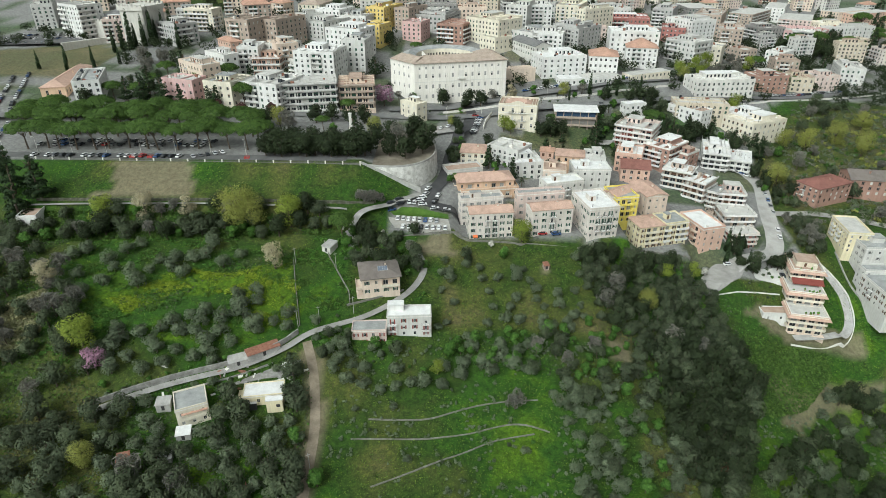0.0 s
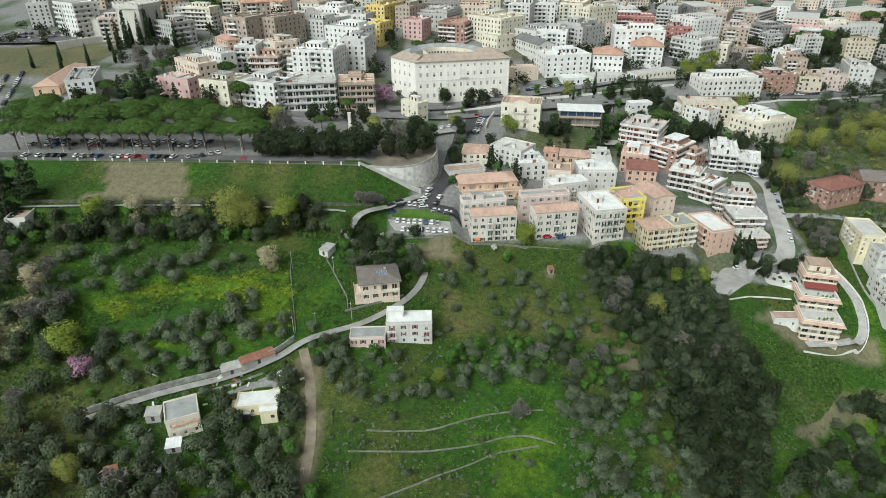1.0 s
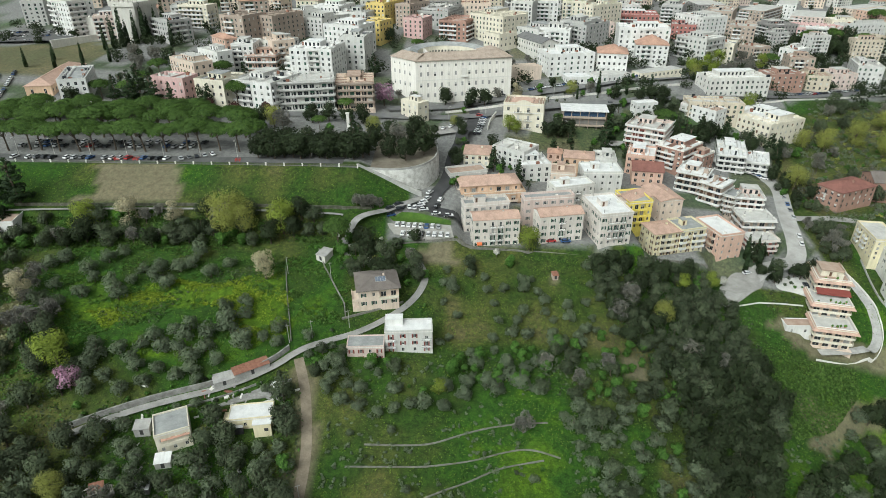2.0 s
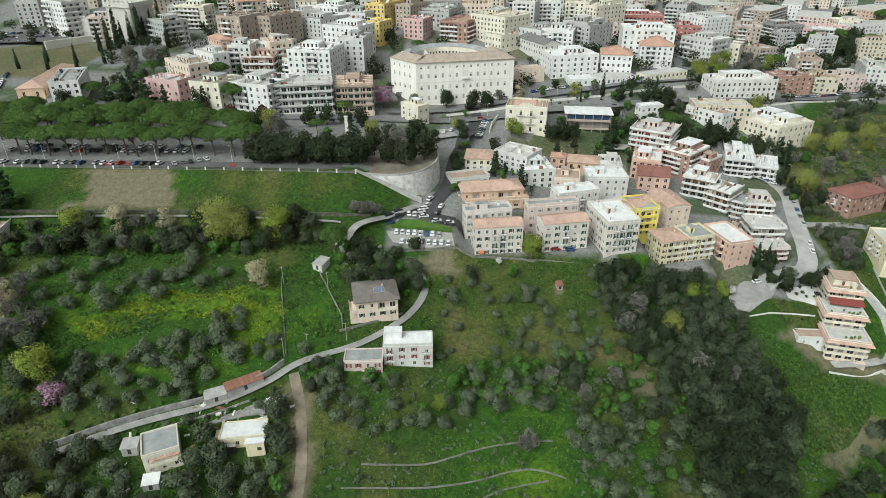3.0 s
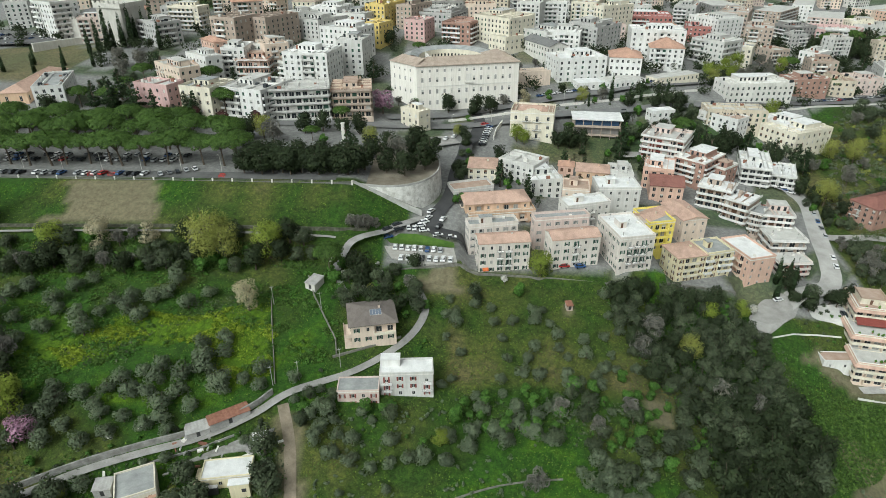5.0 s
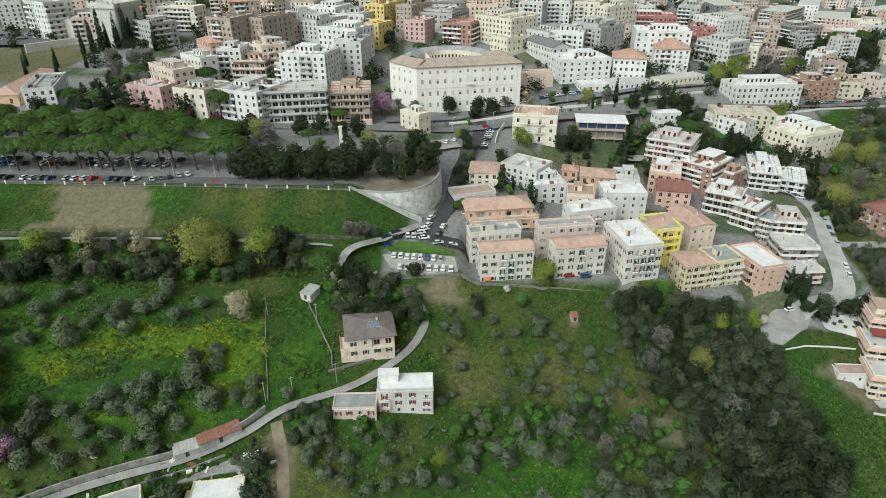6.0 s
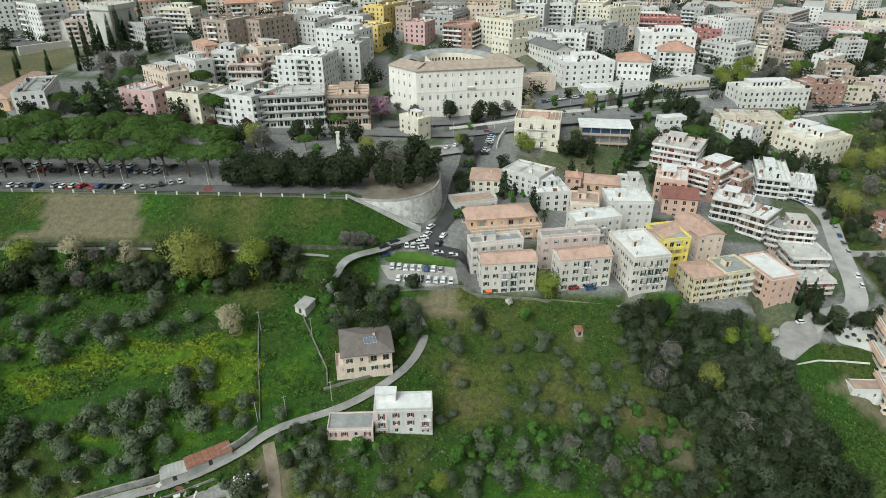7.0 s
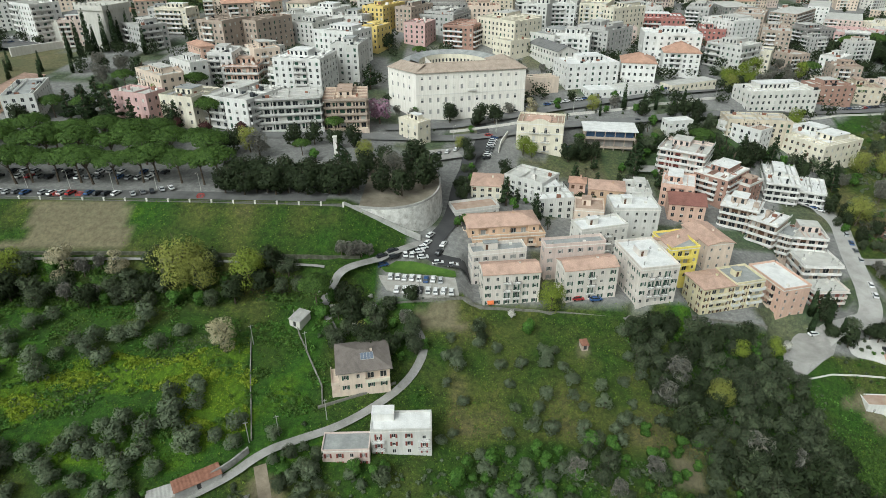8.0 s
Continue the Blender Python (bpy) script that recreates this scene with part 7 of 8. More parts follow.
def trunk_mesh(rng, tall, r, limbs, spread, top):
    s = Shape()
    lean = rng.normal(size=2) * tall * 0.05
    s.tube([(0, 0, -0.6), (0, 0, 0.2), (lean[0] * 0.5, lean[1] * 0.5, tall * 0.5), (lean[0], lean[1], tall)], [r * 1.5, r * 1.1, r * 0.85, r * 0.6], 7)
    for k in range(limbs):
        a = math.tau * (k + rng.random() * 0.7) / limbs
        e = spread * (0.5 + 0.5 * rng.random())
        z = tall * (0.72 + 0.25 * rng.random())
        s.tube([(lean[0] * 0.8, lean[1] * 0.8, z), (lean[0] + math.cos(a) * e * 0.45, lean[1] + math.sin(a) * e * 0.45, z + (top - z) * 0.5), (lean[0] + math.cos(a) * e, lean[1] + math.sin(a) * e, z + (top - z) * 0.85)], [r * 0.5, r * 0.32, r * 0.12], 5)
    return s.mesh("trunk", M_BARK, True)


def tree_kind(kind, seed):
    """Trunk and crown meshes, unit scale, for a kind of tree."""
    rng = np.random.default_rng(seed)
    rnd = lambda a, b: a + (b - a) * rng.random()
    lobes = []
    if kind == "pine":
        for k in range(34):
            a, e = k * 2.4 + rnd(-0.25, 0.25), 6.1 * math.sqrt((k + 0.5) / 34)
            lobes.append(((math.cos(a) * e, math.sin(a) * e, 11.8 - 0.058 * e * e + rnd(-0.2, 0.2)), (rnd(1.35, 1.75), rnd(1.35, 1.75), rnd(1.1, 1.35))))
        return trunk_mesh(rng, 7.6, 0.36, 7, 5.0, 10.4), card_mesh("crown", leaf_quads(rng, lobes, 4800, 0.28, shell=0.8), LEAF["pine"], heart=(0, 0, 6.5))
    if kind == "cypress":
        for k in range(14):
            z = 0.9 + k * 0.75
            r = 1.05 * (1 - (k / 14.5) ** 1.7) + 0.12
            lobes.append(((rnd(-0.12, 0.12), rnd(-0.12, 0.12), z), (r, r, 0.95)))
        return trunk_mesh(rng, 2.0, 0.2, 0, 1, 4), card_mesh("crown", leaf_quads(rng, lobes, 1200, 0.24, shell=0.75), LEAF["cypress"], heart=(0, 0, 3.5))
    if kind == "cedar":
        for k in range(9):
            z = 2.2 + k * 1.25
            for q in range(5):
                a, e = rnd(0, math.tau), (3.6 * (1 - k / 10)) * rnd(0.4, 1)
                lobes.append(((math.cos(a) * e, math.sin(a) * e, z + rnd(-0.3, 0.3)), (1.5 * (1 - k / 12), 1.5 * (1 - k / 12), 0.5)))
        return trunk_mesh(rng, 11, 0.35, 4, 1.5, 12), card_mesh("crown", leaf_quads(rng, lobes, 1800, 0.3, shell=0.5), LEAF["cypress"], heart=(0, 0, 4.0))
    if kind == "palm":
        v = []
        for k in range(26):
            a, el = rnd(0, math.tau), rnd(-0.3, 1.0)
            for q in range(7):
                f0, f1 = q / 7, (q + 1) / 7
                arc = lambda f: np.array([math.cos(a) * f * 2.6, math.sin(a) * f * 2.6, 5.2 + el * f * 2.0 - 2.2 * f * f])
                side = np.array([-math.sin(a), math.cos(a), -0.2]) * 0.32 * (1 - f0 * 0.7)
                v += [arc(f0) - side, arc(f0) + side, arc(f1) + side * 0.85, arc(f1) - side * 0.85]
        return trunk_mesh(rng, 5.2, 0.28, 0, 1, 5), card_mesh("crown", np.array(v), LEAF["oak"], 4)
    shape = {  # radius, height of crown base, top, lobes, leaves, leaf size, leaf
        "olive": (2.8, 1.2, 4.7, 13, 880, 0.235, "olive"), "oak": (3.2, 0.9, 8.0, 20, 1700, 0.26, "oak"), "wood": (3.0, 0.8, 6.6, 18, 1350, 0.24, "wood"),
        "spring": (3.1, 1.3, 8.0, 22, 3600, 0.14, "spring"), "gold": (3.9, 1.3, 9.5, 28, 6400, 0.125, "gold"), "buff": (2.8, 1.2, 8.0, 16, 2600, 0.15, "buff"),
        "green": (2.2, 0.8, 5.0, 11, 1200, 0.24, "green"), "blossom": (2.6, 1.5, 6.0, 12, 1300, 0.19, "blossom"), "whiteblossom": (1.5, 1.0, 3.6, 9, 700, 0.17, "whiteblossom"),
        "twig": (2.8, 0.9, 6.5, 14, 620, 0.7, "twig"), "plum": (2.4, 1.5, 6.0, 11, 1200, 0.24, "plum"), "shrub": (1.3, 0.0, 1.9, 8, 420, 0.2, "green"), "darkshrub": (1.4, 0.0, 2.0, 8, 420, 0.2, "wood"),
    }[kind]
    r, z0, z1, n, cards, size, leaf = shape
    for k in range(n):
        f = rng.random()
        z = z0 + (z1 - z0) * (0.15 + 0.75 * f)
        e = r * (0.72 - 0.45 * abs(f - 0.35)) * rnd(0.5, 1.15)
        a = math.tau * (k * 0.382 + rnd(-0.1, 0.1))
        q = r * rnd(0.33, 0.58)
        lobes.append(((math.cos(a) * e, math.sin(a) * e, z), (q, q, q * 0.8)))
    v = leaf_quads(rng, lobes, cards, size, shell=0.5 if kind == "twig" else 0.7, thin=0.055 if kind == "twig" else 1.0)
    v[:, 2] = np.maximum(v[:, 2], 0.05)
    return trunk_mesh(rng, max(0.5, z0 + (z1 - z0) * 0.35), r * 0.07, 4, r * 0.75, z1), card_mesh("crown", v, LEAF[leaf], heart=None if kind == "twig" else (0, 0, z0 + (z1 - z0) * 0.38))


TREE_WORDS = {
    "olive": ("olive_tree", "small grey-green olive tree on the grassy slope", "tree"), "oak": ("evergreen_tree", "dark evergreen broadleaf tree with dense crown", "tree"),
    "wood": ("woodland_tree", "dull green woodland tree on the steep slope", "tree"), "spring": ("spring_tree", "tree in fresh yellow-green spring leaf", "tree"),
    "gold": ("poplar_tree", "tall tree with golden green new leaves", "tree"), "buff": ("budding_tree", "pale buff tree coming into bud", "tree"),
    "green": ("leafy_tree", "bright green leafy young tree", "tree"), "blossom": ("blossom_tree", "tree covered in pink blossom", "tree"),
    "whiteblossom": ("flowering_tree", "small tree with white blossom", "tree"), "twig": ("bare_tree", "bare grey-brown leafless tree", "tree"),
    "plum": ("plum_tree", "dark purple-leaved plum tree", "tree"), "shrub": ("shrub", "low green shrub in the grass", "shrub"), "darkshrub": ("shrub", "low dark green shrub on the slope", "shrub"),
    "pine": ("umbrella_pine", "umbrella pine with flat spreading dark green crown", "tree"), "cypress": ("cypress", "slim dark green cypress tree", "tree"),
    "cedar": ("cedar_tree", "dark conifer with layered branches", "tree"), "palm": ("palm_tree", "fan palm in a garden", "tree"),
}
GROWN = {"oak": 1.5, "wood": 1.3, "spring": 1.55, "gold": 1.45, "buff": 1.5, "cedar": 1.3, "cypress": 1.35, "green": 1.3, "twig": 1.25, "blossom": 1.7, "plum": 1.4, "olive": 1.05}
TREE_MESH = {}
TREES = []


def tree(kind, x, y, scale=1.0, tall=1.0, group="", up=0.0):
    k = len(TREES)
    if (kind, k % 4) not in TREE_MESH:
        TREE_MESH[kind, k % 4] = tree_kind(kind, sum(map(ord, kind)) * 10 + k % 4)
    trunk, crown = TREE_MESH[kind, k % 4]
    name, label, cat = TREE_WORDS[kind]
    ob = thing(name, x, y, ground(x, y) + up, (k * 77) % 360, label, cat, group)
    scale *= GROWN.get(kind, 1.0)
    ob.scale = (scale, scale, scale * tall)
    part("trunk", trunk, ob)
    part("crown", crown, ob)
    TREES.append((x, y, scale))
    return ob


def grove(kinds, ring, count, gap, scale=(0.8, 1.2), seed=1, group=""):
    """Scatters trees in a stretch of land, at least gap apart."""
    rnd, placed, tries = random.Random(seed), [], 0
    xs, ys = [p[0] for p in ring], [p[1] for p in ring]
    while len(placed) < count and tries < count * 60:
        tries += 1
        x, y = rnd.uniform(min(xs), max(xs)), rnd.uniform(min(ys), max(ys))
        if not inside(x, y, ring) or any((x - a) ** 2 + (y - b_) ** 2 < gap * gap for a, b_ in placed) or any((x - a) ** 2 + (y - b_) ** 2 < (gap * 0.7) ** 2 for a, b_, _ in TREES[-400:]):
            continue
        placed.append((x, y))
        tree(rnd.choice(kinds), x, y, rnd.uniform(*scale), rnd.uniform(0.85, 1.2), group)

# ---- where the olive trees stand ----
GROVE_UPPER = [(-125.1, 223.9), (-144.8, 218.7), (-141.5, 203.4), (-133.7, 212.9), (-129.7, 208.1), (-121.8, 205.7), (-115.7, 207.9), (-114.0, 213.9), (-108.0, 215.2), (-107.3, 209.4), (-101.9, 206.8), (-100.9, 215.5), (-96.3, 217.7), (-82.5, 218.3), (-88.4, 213.2), (-95.4, 223.8), (-129.3, 219.4), (-117.4, 199.4), (-130.8, 200.3), (-149.1, 215.3), (-136.2, 193.5), (-78.3, 196.7), (-72.2, 199.7), (-76.3, 191.1), (-70.3, 194.0), (-62.2, 184.4), (-69.9, 182.0), (-80.5, 184.5), (-87.7, 187.0), (-87.7, 182.8)]
GROVE_LOWER = [(-108.0, 177.2), (-101.3, 179.4), (-98.1, 182.1), (-94.1, 178.6), (-88.9, 178.3), (-92.4, 185.0), (-84.1, 175.6), (-80.5, 179.5), (-75.5, 175.5), (-100.6, 171.6), (-93.8, 171.4), (-97.0, 167.1), (-87.0, 169.5), (-83.1, 171.5), (-103.2, 163.9), (-114.7, 174.9), (-115.6, 171.3), (-109.5, 168.1), (-116.6, 167.7), (-121.1, 171.0), (-113.4, 163.4), (-116.5, 178.5), (-103.2, 174.4), (-57.6, 188.6), (-57.2, 182.9), (-73.9, 186.5), (-68.3, 182.7)]
FIELD_OLIVES = [(9.8, 227.3), (9.6, 221.3), (0.9, 222.8), (-0.5, 215.8), (2.8, 212.7), (-0.4, 206.5), (4.5, 200.7), (16.0, 213.9), (15.4, 220.1), (22.7, 214.5), (18.4, 207.6), (19.7, 200.0), (30.4, 215.7), (35.6, 215.1), (30.0, 220.9), (33.9, 221.2), (37.8, 210.9), (37.6, 205.5), (29.2, 204.8), (26.4, 200.0), (40.3, 202.1), (46.4, 208.9), (46.4, 203.1), (53.9, 211.2), (59.7, 213.9), (57.2, 220.5), (55.2, 203.9), (29.8, 193.9), (24.1, 194.4), (17.0, 192.0), (38.7, 194.6), (51.3, 198.0), (55.5, 198.8), (1.4, 190.8), (-2.0, 188.7), (11.7, 181.1), (21.3, 181.7), (27.4, 180.6), (7.8, 174.0), (1.0, 171.5), (6.9, 169.0), (14.3, 174.9), (18.2, 172.9), (23.7, 175.6), (26.0, 175.0), (-0.2, 164.7), (57.7, 230.2)]
FARM_OLIVES = [(-35.6, 176.7), (-37.0, 172.6), (-32.1, 170.4), (-27.8, 169.2), (-38.4, 168.5), (-33.4, 165.0), (-27.7, 163.4), (-21.6, 161.8), (-16.2, 163.1), (-16.6, 169.5), (-10.8, 164.9), (-6.6, 165.1), (-0.1, 171.7), (-0.5, 164.5), (7.1, 174.5), (6.5, 169.3), (13.9, 174.6), (18.4, 177.1), (17.1, 171.8), (21.8, 177.3), (25.6, 175.6), (10.8, 181.8), (21.2, 182.6), (31.7, 173.1), (44.2, 168.4), (46.6, 164.9), (41.5, 162.5)]
SLOPE_OLIVES = [(46.6, 163.3), (51.1, 158.2), (59.5, 169.0), (62.3, 170.8), (46.0, 151.2), (51.4, 149.7), (62.3, 158.4), (63.5, 155.4), (59.3, 149.4), (58.5, 143.7), (72.6, 166.3), (73.2, 156.3), (74.6, 154.4), (80.6, 154.5), (77.6, 148.2), (79.5, 144.9), (49.0, 143.1), (42.9, 140.0), (53.8, 140.1), (67.4, 141.2), (67.7, 146.1), (76.2, 138.2), (55.8, 134.6), (44.9, 133.4), (56.0, 163.0), (68.9, 160.9), (127.9, 156.5), (147.2, 172.5), (154.2, 171.8), (135.7, 161.1), (153.0, 162.3), (139.0, 157.1), (169.2, 196.0), (175.0, 195.0), (182.3, 194.7), (167.5, 184.5), (177.2, 189.0), (180.3, 185.3), (161.6, 179.7), (160.2, 192.9), (154.3, 185.9), (158.9, 162.6)]

# ---- what grows where ----
def free(x, y):
    return all((x - a) ** 2 + (y - b_) ** 2 > (r * 0.85) ** 2 for a, b_, r in FOOTPRINTS)


def grove_free(kinds, ring, count, gap, scale, seed, group=""):
    rnd, done, tries = random.Random(seed), 0, 0
    xs, ys = [p[0] for p in ring], [p[1] for p in ring]
    mine = []
    while done < count and tries < count * 60:
        tries += 1
        x, y = rnd.uniform(min(xs), max(xs)), rnd.uniform(min(ys), max(ys))
        if inside(x, y, ring) and free(x, y) and all((x - a) ** 2 + (y - b_) ** 2 > gap * gap for a, b_ in mine):
            mine.append((x, y))
            tree(rnd.choice(kinds), x, y, rnd.uniform(*scale), rnd.uniform(0.85, 1.2), group)
            done += 1


spread = random.Random(3)
for spots, low, high, name in ((GROVE_UPPER, 0.8, 1.25, "olive grove"), (GROVE_LOWER, 0.85, 1.25, "olive grove"), (FIELD_OLIVES, 0.55, 0.95, "olive field"), (FARM_OLIVES, 0.7, 1.05, "olive field"), (SLOPE_OLIVES, 0.7, 1.15, "olive slope")):
    for x, y in spots:
        tree("olive", x, y, spread.uniform(low, high), spread.uniform(0.85, 1.15), name)
        if spread.random() < 0.15:
            tree("olive", x + spread.uniform(-3.5, 3.5), y + spread.uniform(-3, 3), spread.uniform(0.5, 0.8), 1.0, name)
LANE_SIDE = [(-112, 152), (-100, 158), (-86, 163), (-71, 167.5), (-57, 175), (-50, 181.5), (-41, 186), (-31, 190.5)]
for x, y in resample(LANE_SIDE, 2.6):
    for side_ in (-1, 1):
        if spread.random() < (0.5 if side_ < 0 else 0.35) and x < -36:
            tree(spread.choice(("shrub", "darkshrub", "shrub", "olive")), x + spread.uniform(-1, 1), y + side_ * spread.uniform(3.2, 4.6), spread.uniform(0.4, 0.8))
# umbrella pines in two rows on the terrace
for k in range(15):
    tree("pine", -203 + k * 8.2 + 1.5 * math.sin(k * 2.1), 286 + 1.5 * math.sin(k * 1.3), 1.14 + 0.09 * math.sin(k * 1.9), 0.97, "pines along the terrace")
for k in range(14):
    tree("pine", -215 + k * 9.0 + 2 * math.sin(k * 1.7), 308 + 2.5 * math.sin(k * 2.3), 1.16 + 0.1 * math.sin(k * 2.9), 1.0, "pines along the terrace")
for k in range(11):
    tree("pine", -222 + k * 9.6 + 2 * math.sin(k * 1.1), 325 + 3 * math.sin(k * 1.9), 1.08 + 0.1 * math.sin(k * 2.2), 1.0, "pines along the terrace")
tree("pine", -42.5, 230.2, 0.82, 1.35)
for x, y, sc in ((-190, 352, 0.9), (-178, 378, 0.7), (-64, 318, 0.6), (130, 372, 0.9), (125, 365, 0.8), (255, 478, 1.0), (268, 470, 0.9), (240, 465, 0.8), (-20, 470, 0.7)):
    tree("pine", x, y, sc, 0.95)
# dark evergreen belt beyond the car park, and the garden on the bastion
for k in range(13):
    tree("oak", -84 + k * 3.9, 276 + 1.6 * math.sin(k * 2.2), 0.95 + 0.1 * math.sin(k * 1.7), 0.95, "evergreen belt")
    tree("oak", -82 + k * 3.9, 282 + 1.6 * math.sin(k * 1.2), 1.0 + 0.1 * math.sin(k * 2.7), 1.0, "evergreen belt")
for kind, x, y, sc in (("oak", -26, 283, 0.9), ("oak", -18, 279, 1.0), ("oak", -10, 286, 1.05), ("oak", -8, 296, 1.1), ("oak", -15, 300, 1.1), ("oak", -26, 304, 1.0), ("oak", -34, 300, 0.9), ("twig", -22, 292, 1.5), ("gold", -36, 312, 0.75), ("oak", -14, 312, 1.0),
                       ("cedar", -45, 305, 0.7), ("cedar", -41, 298, 0.6), ("green", -58, 312, 0.8), ("oak", -70, 330, 0.9), ("oak", -62, 334, 0.9), ("oak", -52, 332, 0.8), ("oak", -44, 334, 0.9), ("twig", -82, 316, 1.3), ("oak", -95, 322, 1.0), ("oak", -100, 314, 0.9), ("gold", -88, 322, 0.9),
                       ("plum", -112, 336, 0.9), ("plum", -96, 338, 0.9), ("plum", -126, 338, 0.8), ("cedar", -170, 345, 1.1), ("cedar", -160, 348, 1.0), ("cedar", -163, 390, 1.2), ("cedar", -175, 365, 1.0), ("spring", -150, 372, 0.9), ("twig", -190, 400, 1.4), ("twig", -185, 415, 1.5), ("twig", -200, 420, 1.4)):
    tree(kind, x, y, sc, 1.0, "", 10.0 if -44 < x < -4 and 264 < y < 320 and ground(x, y) < 88 else 0.0)
for ob in [o for o in scene.objects if o.parent is None and o.name.startswith(("evergreen_tree", "bare_tree", "poplar_tree")) and -44 < o.location.x < -3.5 and 264 < o.location.y < 321]:
    ob.location.z = max(88.8, ground(ob.location.x, ob.location.y))
# front trees of the palace and the town road
for kind, x, y, sc in (("oak", 16, 383, 0.95), ("oak", 24, 385, 0.9), ("buff", 44, 392, 0.9), ("green", 11, 372, 0.6), ("gold", 5, 352, 0.5), ("oak", 8, 350, 0.6), ("twig", 92, 405, 0.9), ("gold", 79, 400, 0.7), ("blossom", -36, 372, 1.3), ("spring", 36, 352, 0.8), ("spring", 40, 350, 0.7), ("oak", 58, 350, 0.9), ("oak", 64, 351, 1.0),
                       ("oak", 70, 352, 0.9), ("pine", 66, 366, 0.45), ("green", 98, 358, 0.9), ("oak", 108, 362, 0.9), ("cypress", 97, 404, 1.0), ("oak", 131, 402, 0.9), ("oak", 139, 405, 0.9), ("oak", 106, 398, 0.7), ("oak", 122, 398, 0.7), ("spring", 195, 405, 1.0), ("wood", 200, 402, 1.0), ("gold", 175, 452, 0.8)):
    tree(kind, x, y, sc)
# the bank's foot: budding trees and thicket
for kind, x, y, sc in (("gold", -88, 237.5, 1.5), ("gold", -82, 236.5, 1.1), ("spring", -66, 238, 1.2), ("buff", -67.8, 213, 1.0), ("buff", -128, 239, 1.15), ("spring", -146, 238, 1.15), ("cedar", -176, 246, 1.3), ("cedar", -183, 238, 1.2), ("cedar", -190, 250, 1.3), ("buff", -110.5, 240, 0.8), ("spring", -125, 170, 1.25), ("blossom", -119, 164.5, 0.85), ("spring", 34.5, 237.3, 0.95), ("green", 26, 228, 0.8), ("oak", 9.7, 227.5, 0.4), ("oak", 10.6, 223, 0.42),
                       ("twig", -34, 249.6, 0.72), ("twig", -30.5, 251.2, 0.7), ("twig", -37, 248.8, 0.68), ("twig", -32, 252, 0.6), ("twig", -28, 252.6, 0.55), ("twig", -140, 183, 1.2), ("buff", -150, 197, 1.0), ("twig", -135, 187, 1.1), ("gold", 84, 211, 0.75), ("whiteblossom", -29, 222, 1.3), ("whiteblossom", -13, 231, 0.8), ("whiteblossom", 21, 233, 1.0), ("whiteblossom", 119, 239, 1.3), ("green", -24.5, 178.5, 0.75), ("green", -47, 143, 0.9), ("green", -38, 128, 1.0),
                       ("spring", -2, 170, 0.5), ("twig", 35, 182, 0.8), ("twig", 46, 178, 0.7), ("twig", 57, 184, 0.8), ("twig", 25, 160, 0.9), ("green", 40, 190, 0.9), ("twig", 72, 215, 1.2), ("twig", 66, 207, 1.1), ("twig", -93, 128, 1.1), ("gold", -108, 131, 0.7), ("spring", -103, 150, 0.45), ("twig", -78, 124, 1.0), ("twig", 92, 197, 1.1), ("twig", 103, 196, 1.1)):
    tree(kind, x, y, sc)
grove_free(["wood", "wood", "oak", "wood", "green", "wood", "twig"], [(-192, 238), (-160, 241), (-94, 241.5), (-44, 241), (-45, 238), (-73, 231), (-155, 227), (-180, 219)], 60, 4.2, (0.6, 1.0), 11)
grove_free(["wood", "wood", "twig", "wood"], [(-178, 214), (-158, 222), (-146, 200), (-128, 178), (-118, 160), (-150, 150), (-190, 165)], 46, 5.0, (0.7, 1.1), 14)
grove_free(["olive", "wood", "olive", "wood"], [(-116, 150), (-96, 155), (-84, 143), (-70, 160), (-50, 166), (-46, 150), (-43, 120), (-70, 112), (-130, 112), (-160, 140)], 106, 3.9, (0.75, 1.1), 15)
grove_free(["wood", "wood", "wood", "wood", "oak"], [(58, 231), (84, 238), (108, 238), (119, 224), (119, 204), (94, 196), (82, 186), (72, 192), (62, 208)], 96, 3.7, (0.55, 0.9), 19, "woodland")
grove_free(["wood", "oak", "oak", "oak", "wood"], [(119, 205), (126, 190), (112, 160), (98, 138), (82, 144), (80, 166), (82, 187), (94, 197)], 100, 3.8, (0.6, 1.0), 63, "woodland")
grove_free(["green", "green", "wood", "wood", "olive", "green"], [(-2, 184), (30, 190), (62, 200), (84, 190), (82, 172), (40, 172), (0, 176)], 64, 3.3, (0.5, 0.85), 20)
grove_free(["olive", "wood", "olive", "green"], [(34, 170), (82, 172), (84, 150), (90, 120), (40, 112), (44, 150)], 46, 4.2, (0.55, 0.95), 64, "olive slope")
grove_free(["oak", "wood", "green"], [(3, 270), (7, 272), (9, 300), (12, 335), (7, 335), (3.5, 300)], 12, 3.5, (0.4, 0.65), 65)
grove_free(["olive", "shrub", "darkshrub"], [(-35, 160), (36, 165), (36, 118), (-36, 112)], 14, 5.0, (0.35, 0.6), 21)
grove_free(["wood", "oak", "wood", "whiteblossom", "oak", "green"], [(-44, 238), (-26, 239.5), (-9, 236), (-10, 214), (-18, 216), (-40, 217)], 34, 3.4, (0.5, 0.8), 22)
grove_free(["green", "wood", "wood"], [(-15, 214), (-11, 222), (-13, 229), (-9, 229), (-5, 214), (-12, 202)], 4, 3.0, (0.4, 0.6), 61)
grove_free(["green", "shrub", "wood", "olive"], [(-44, 182), (-12, 182), (-10, 177), (-44, 172)], 16, 2.6, (0.45, 0.7), 62)
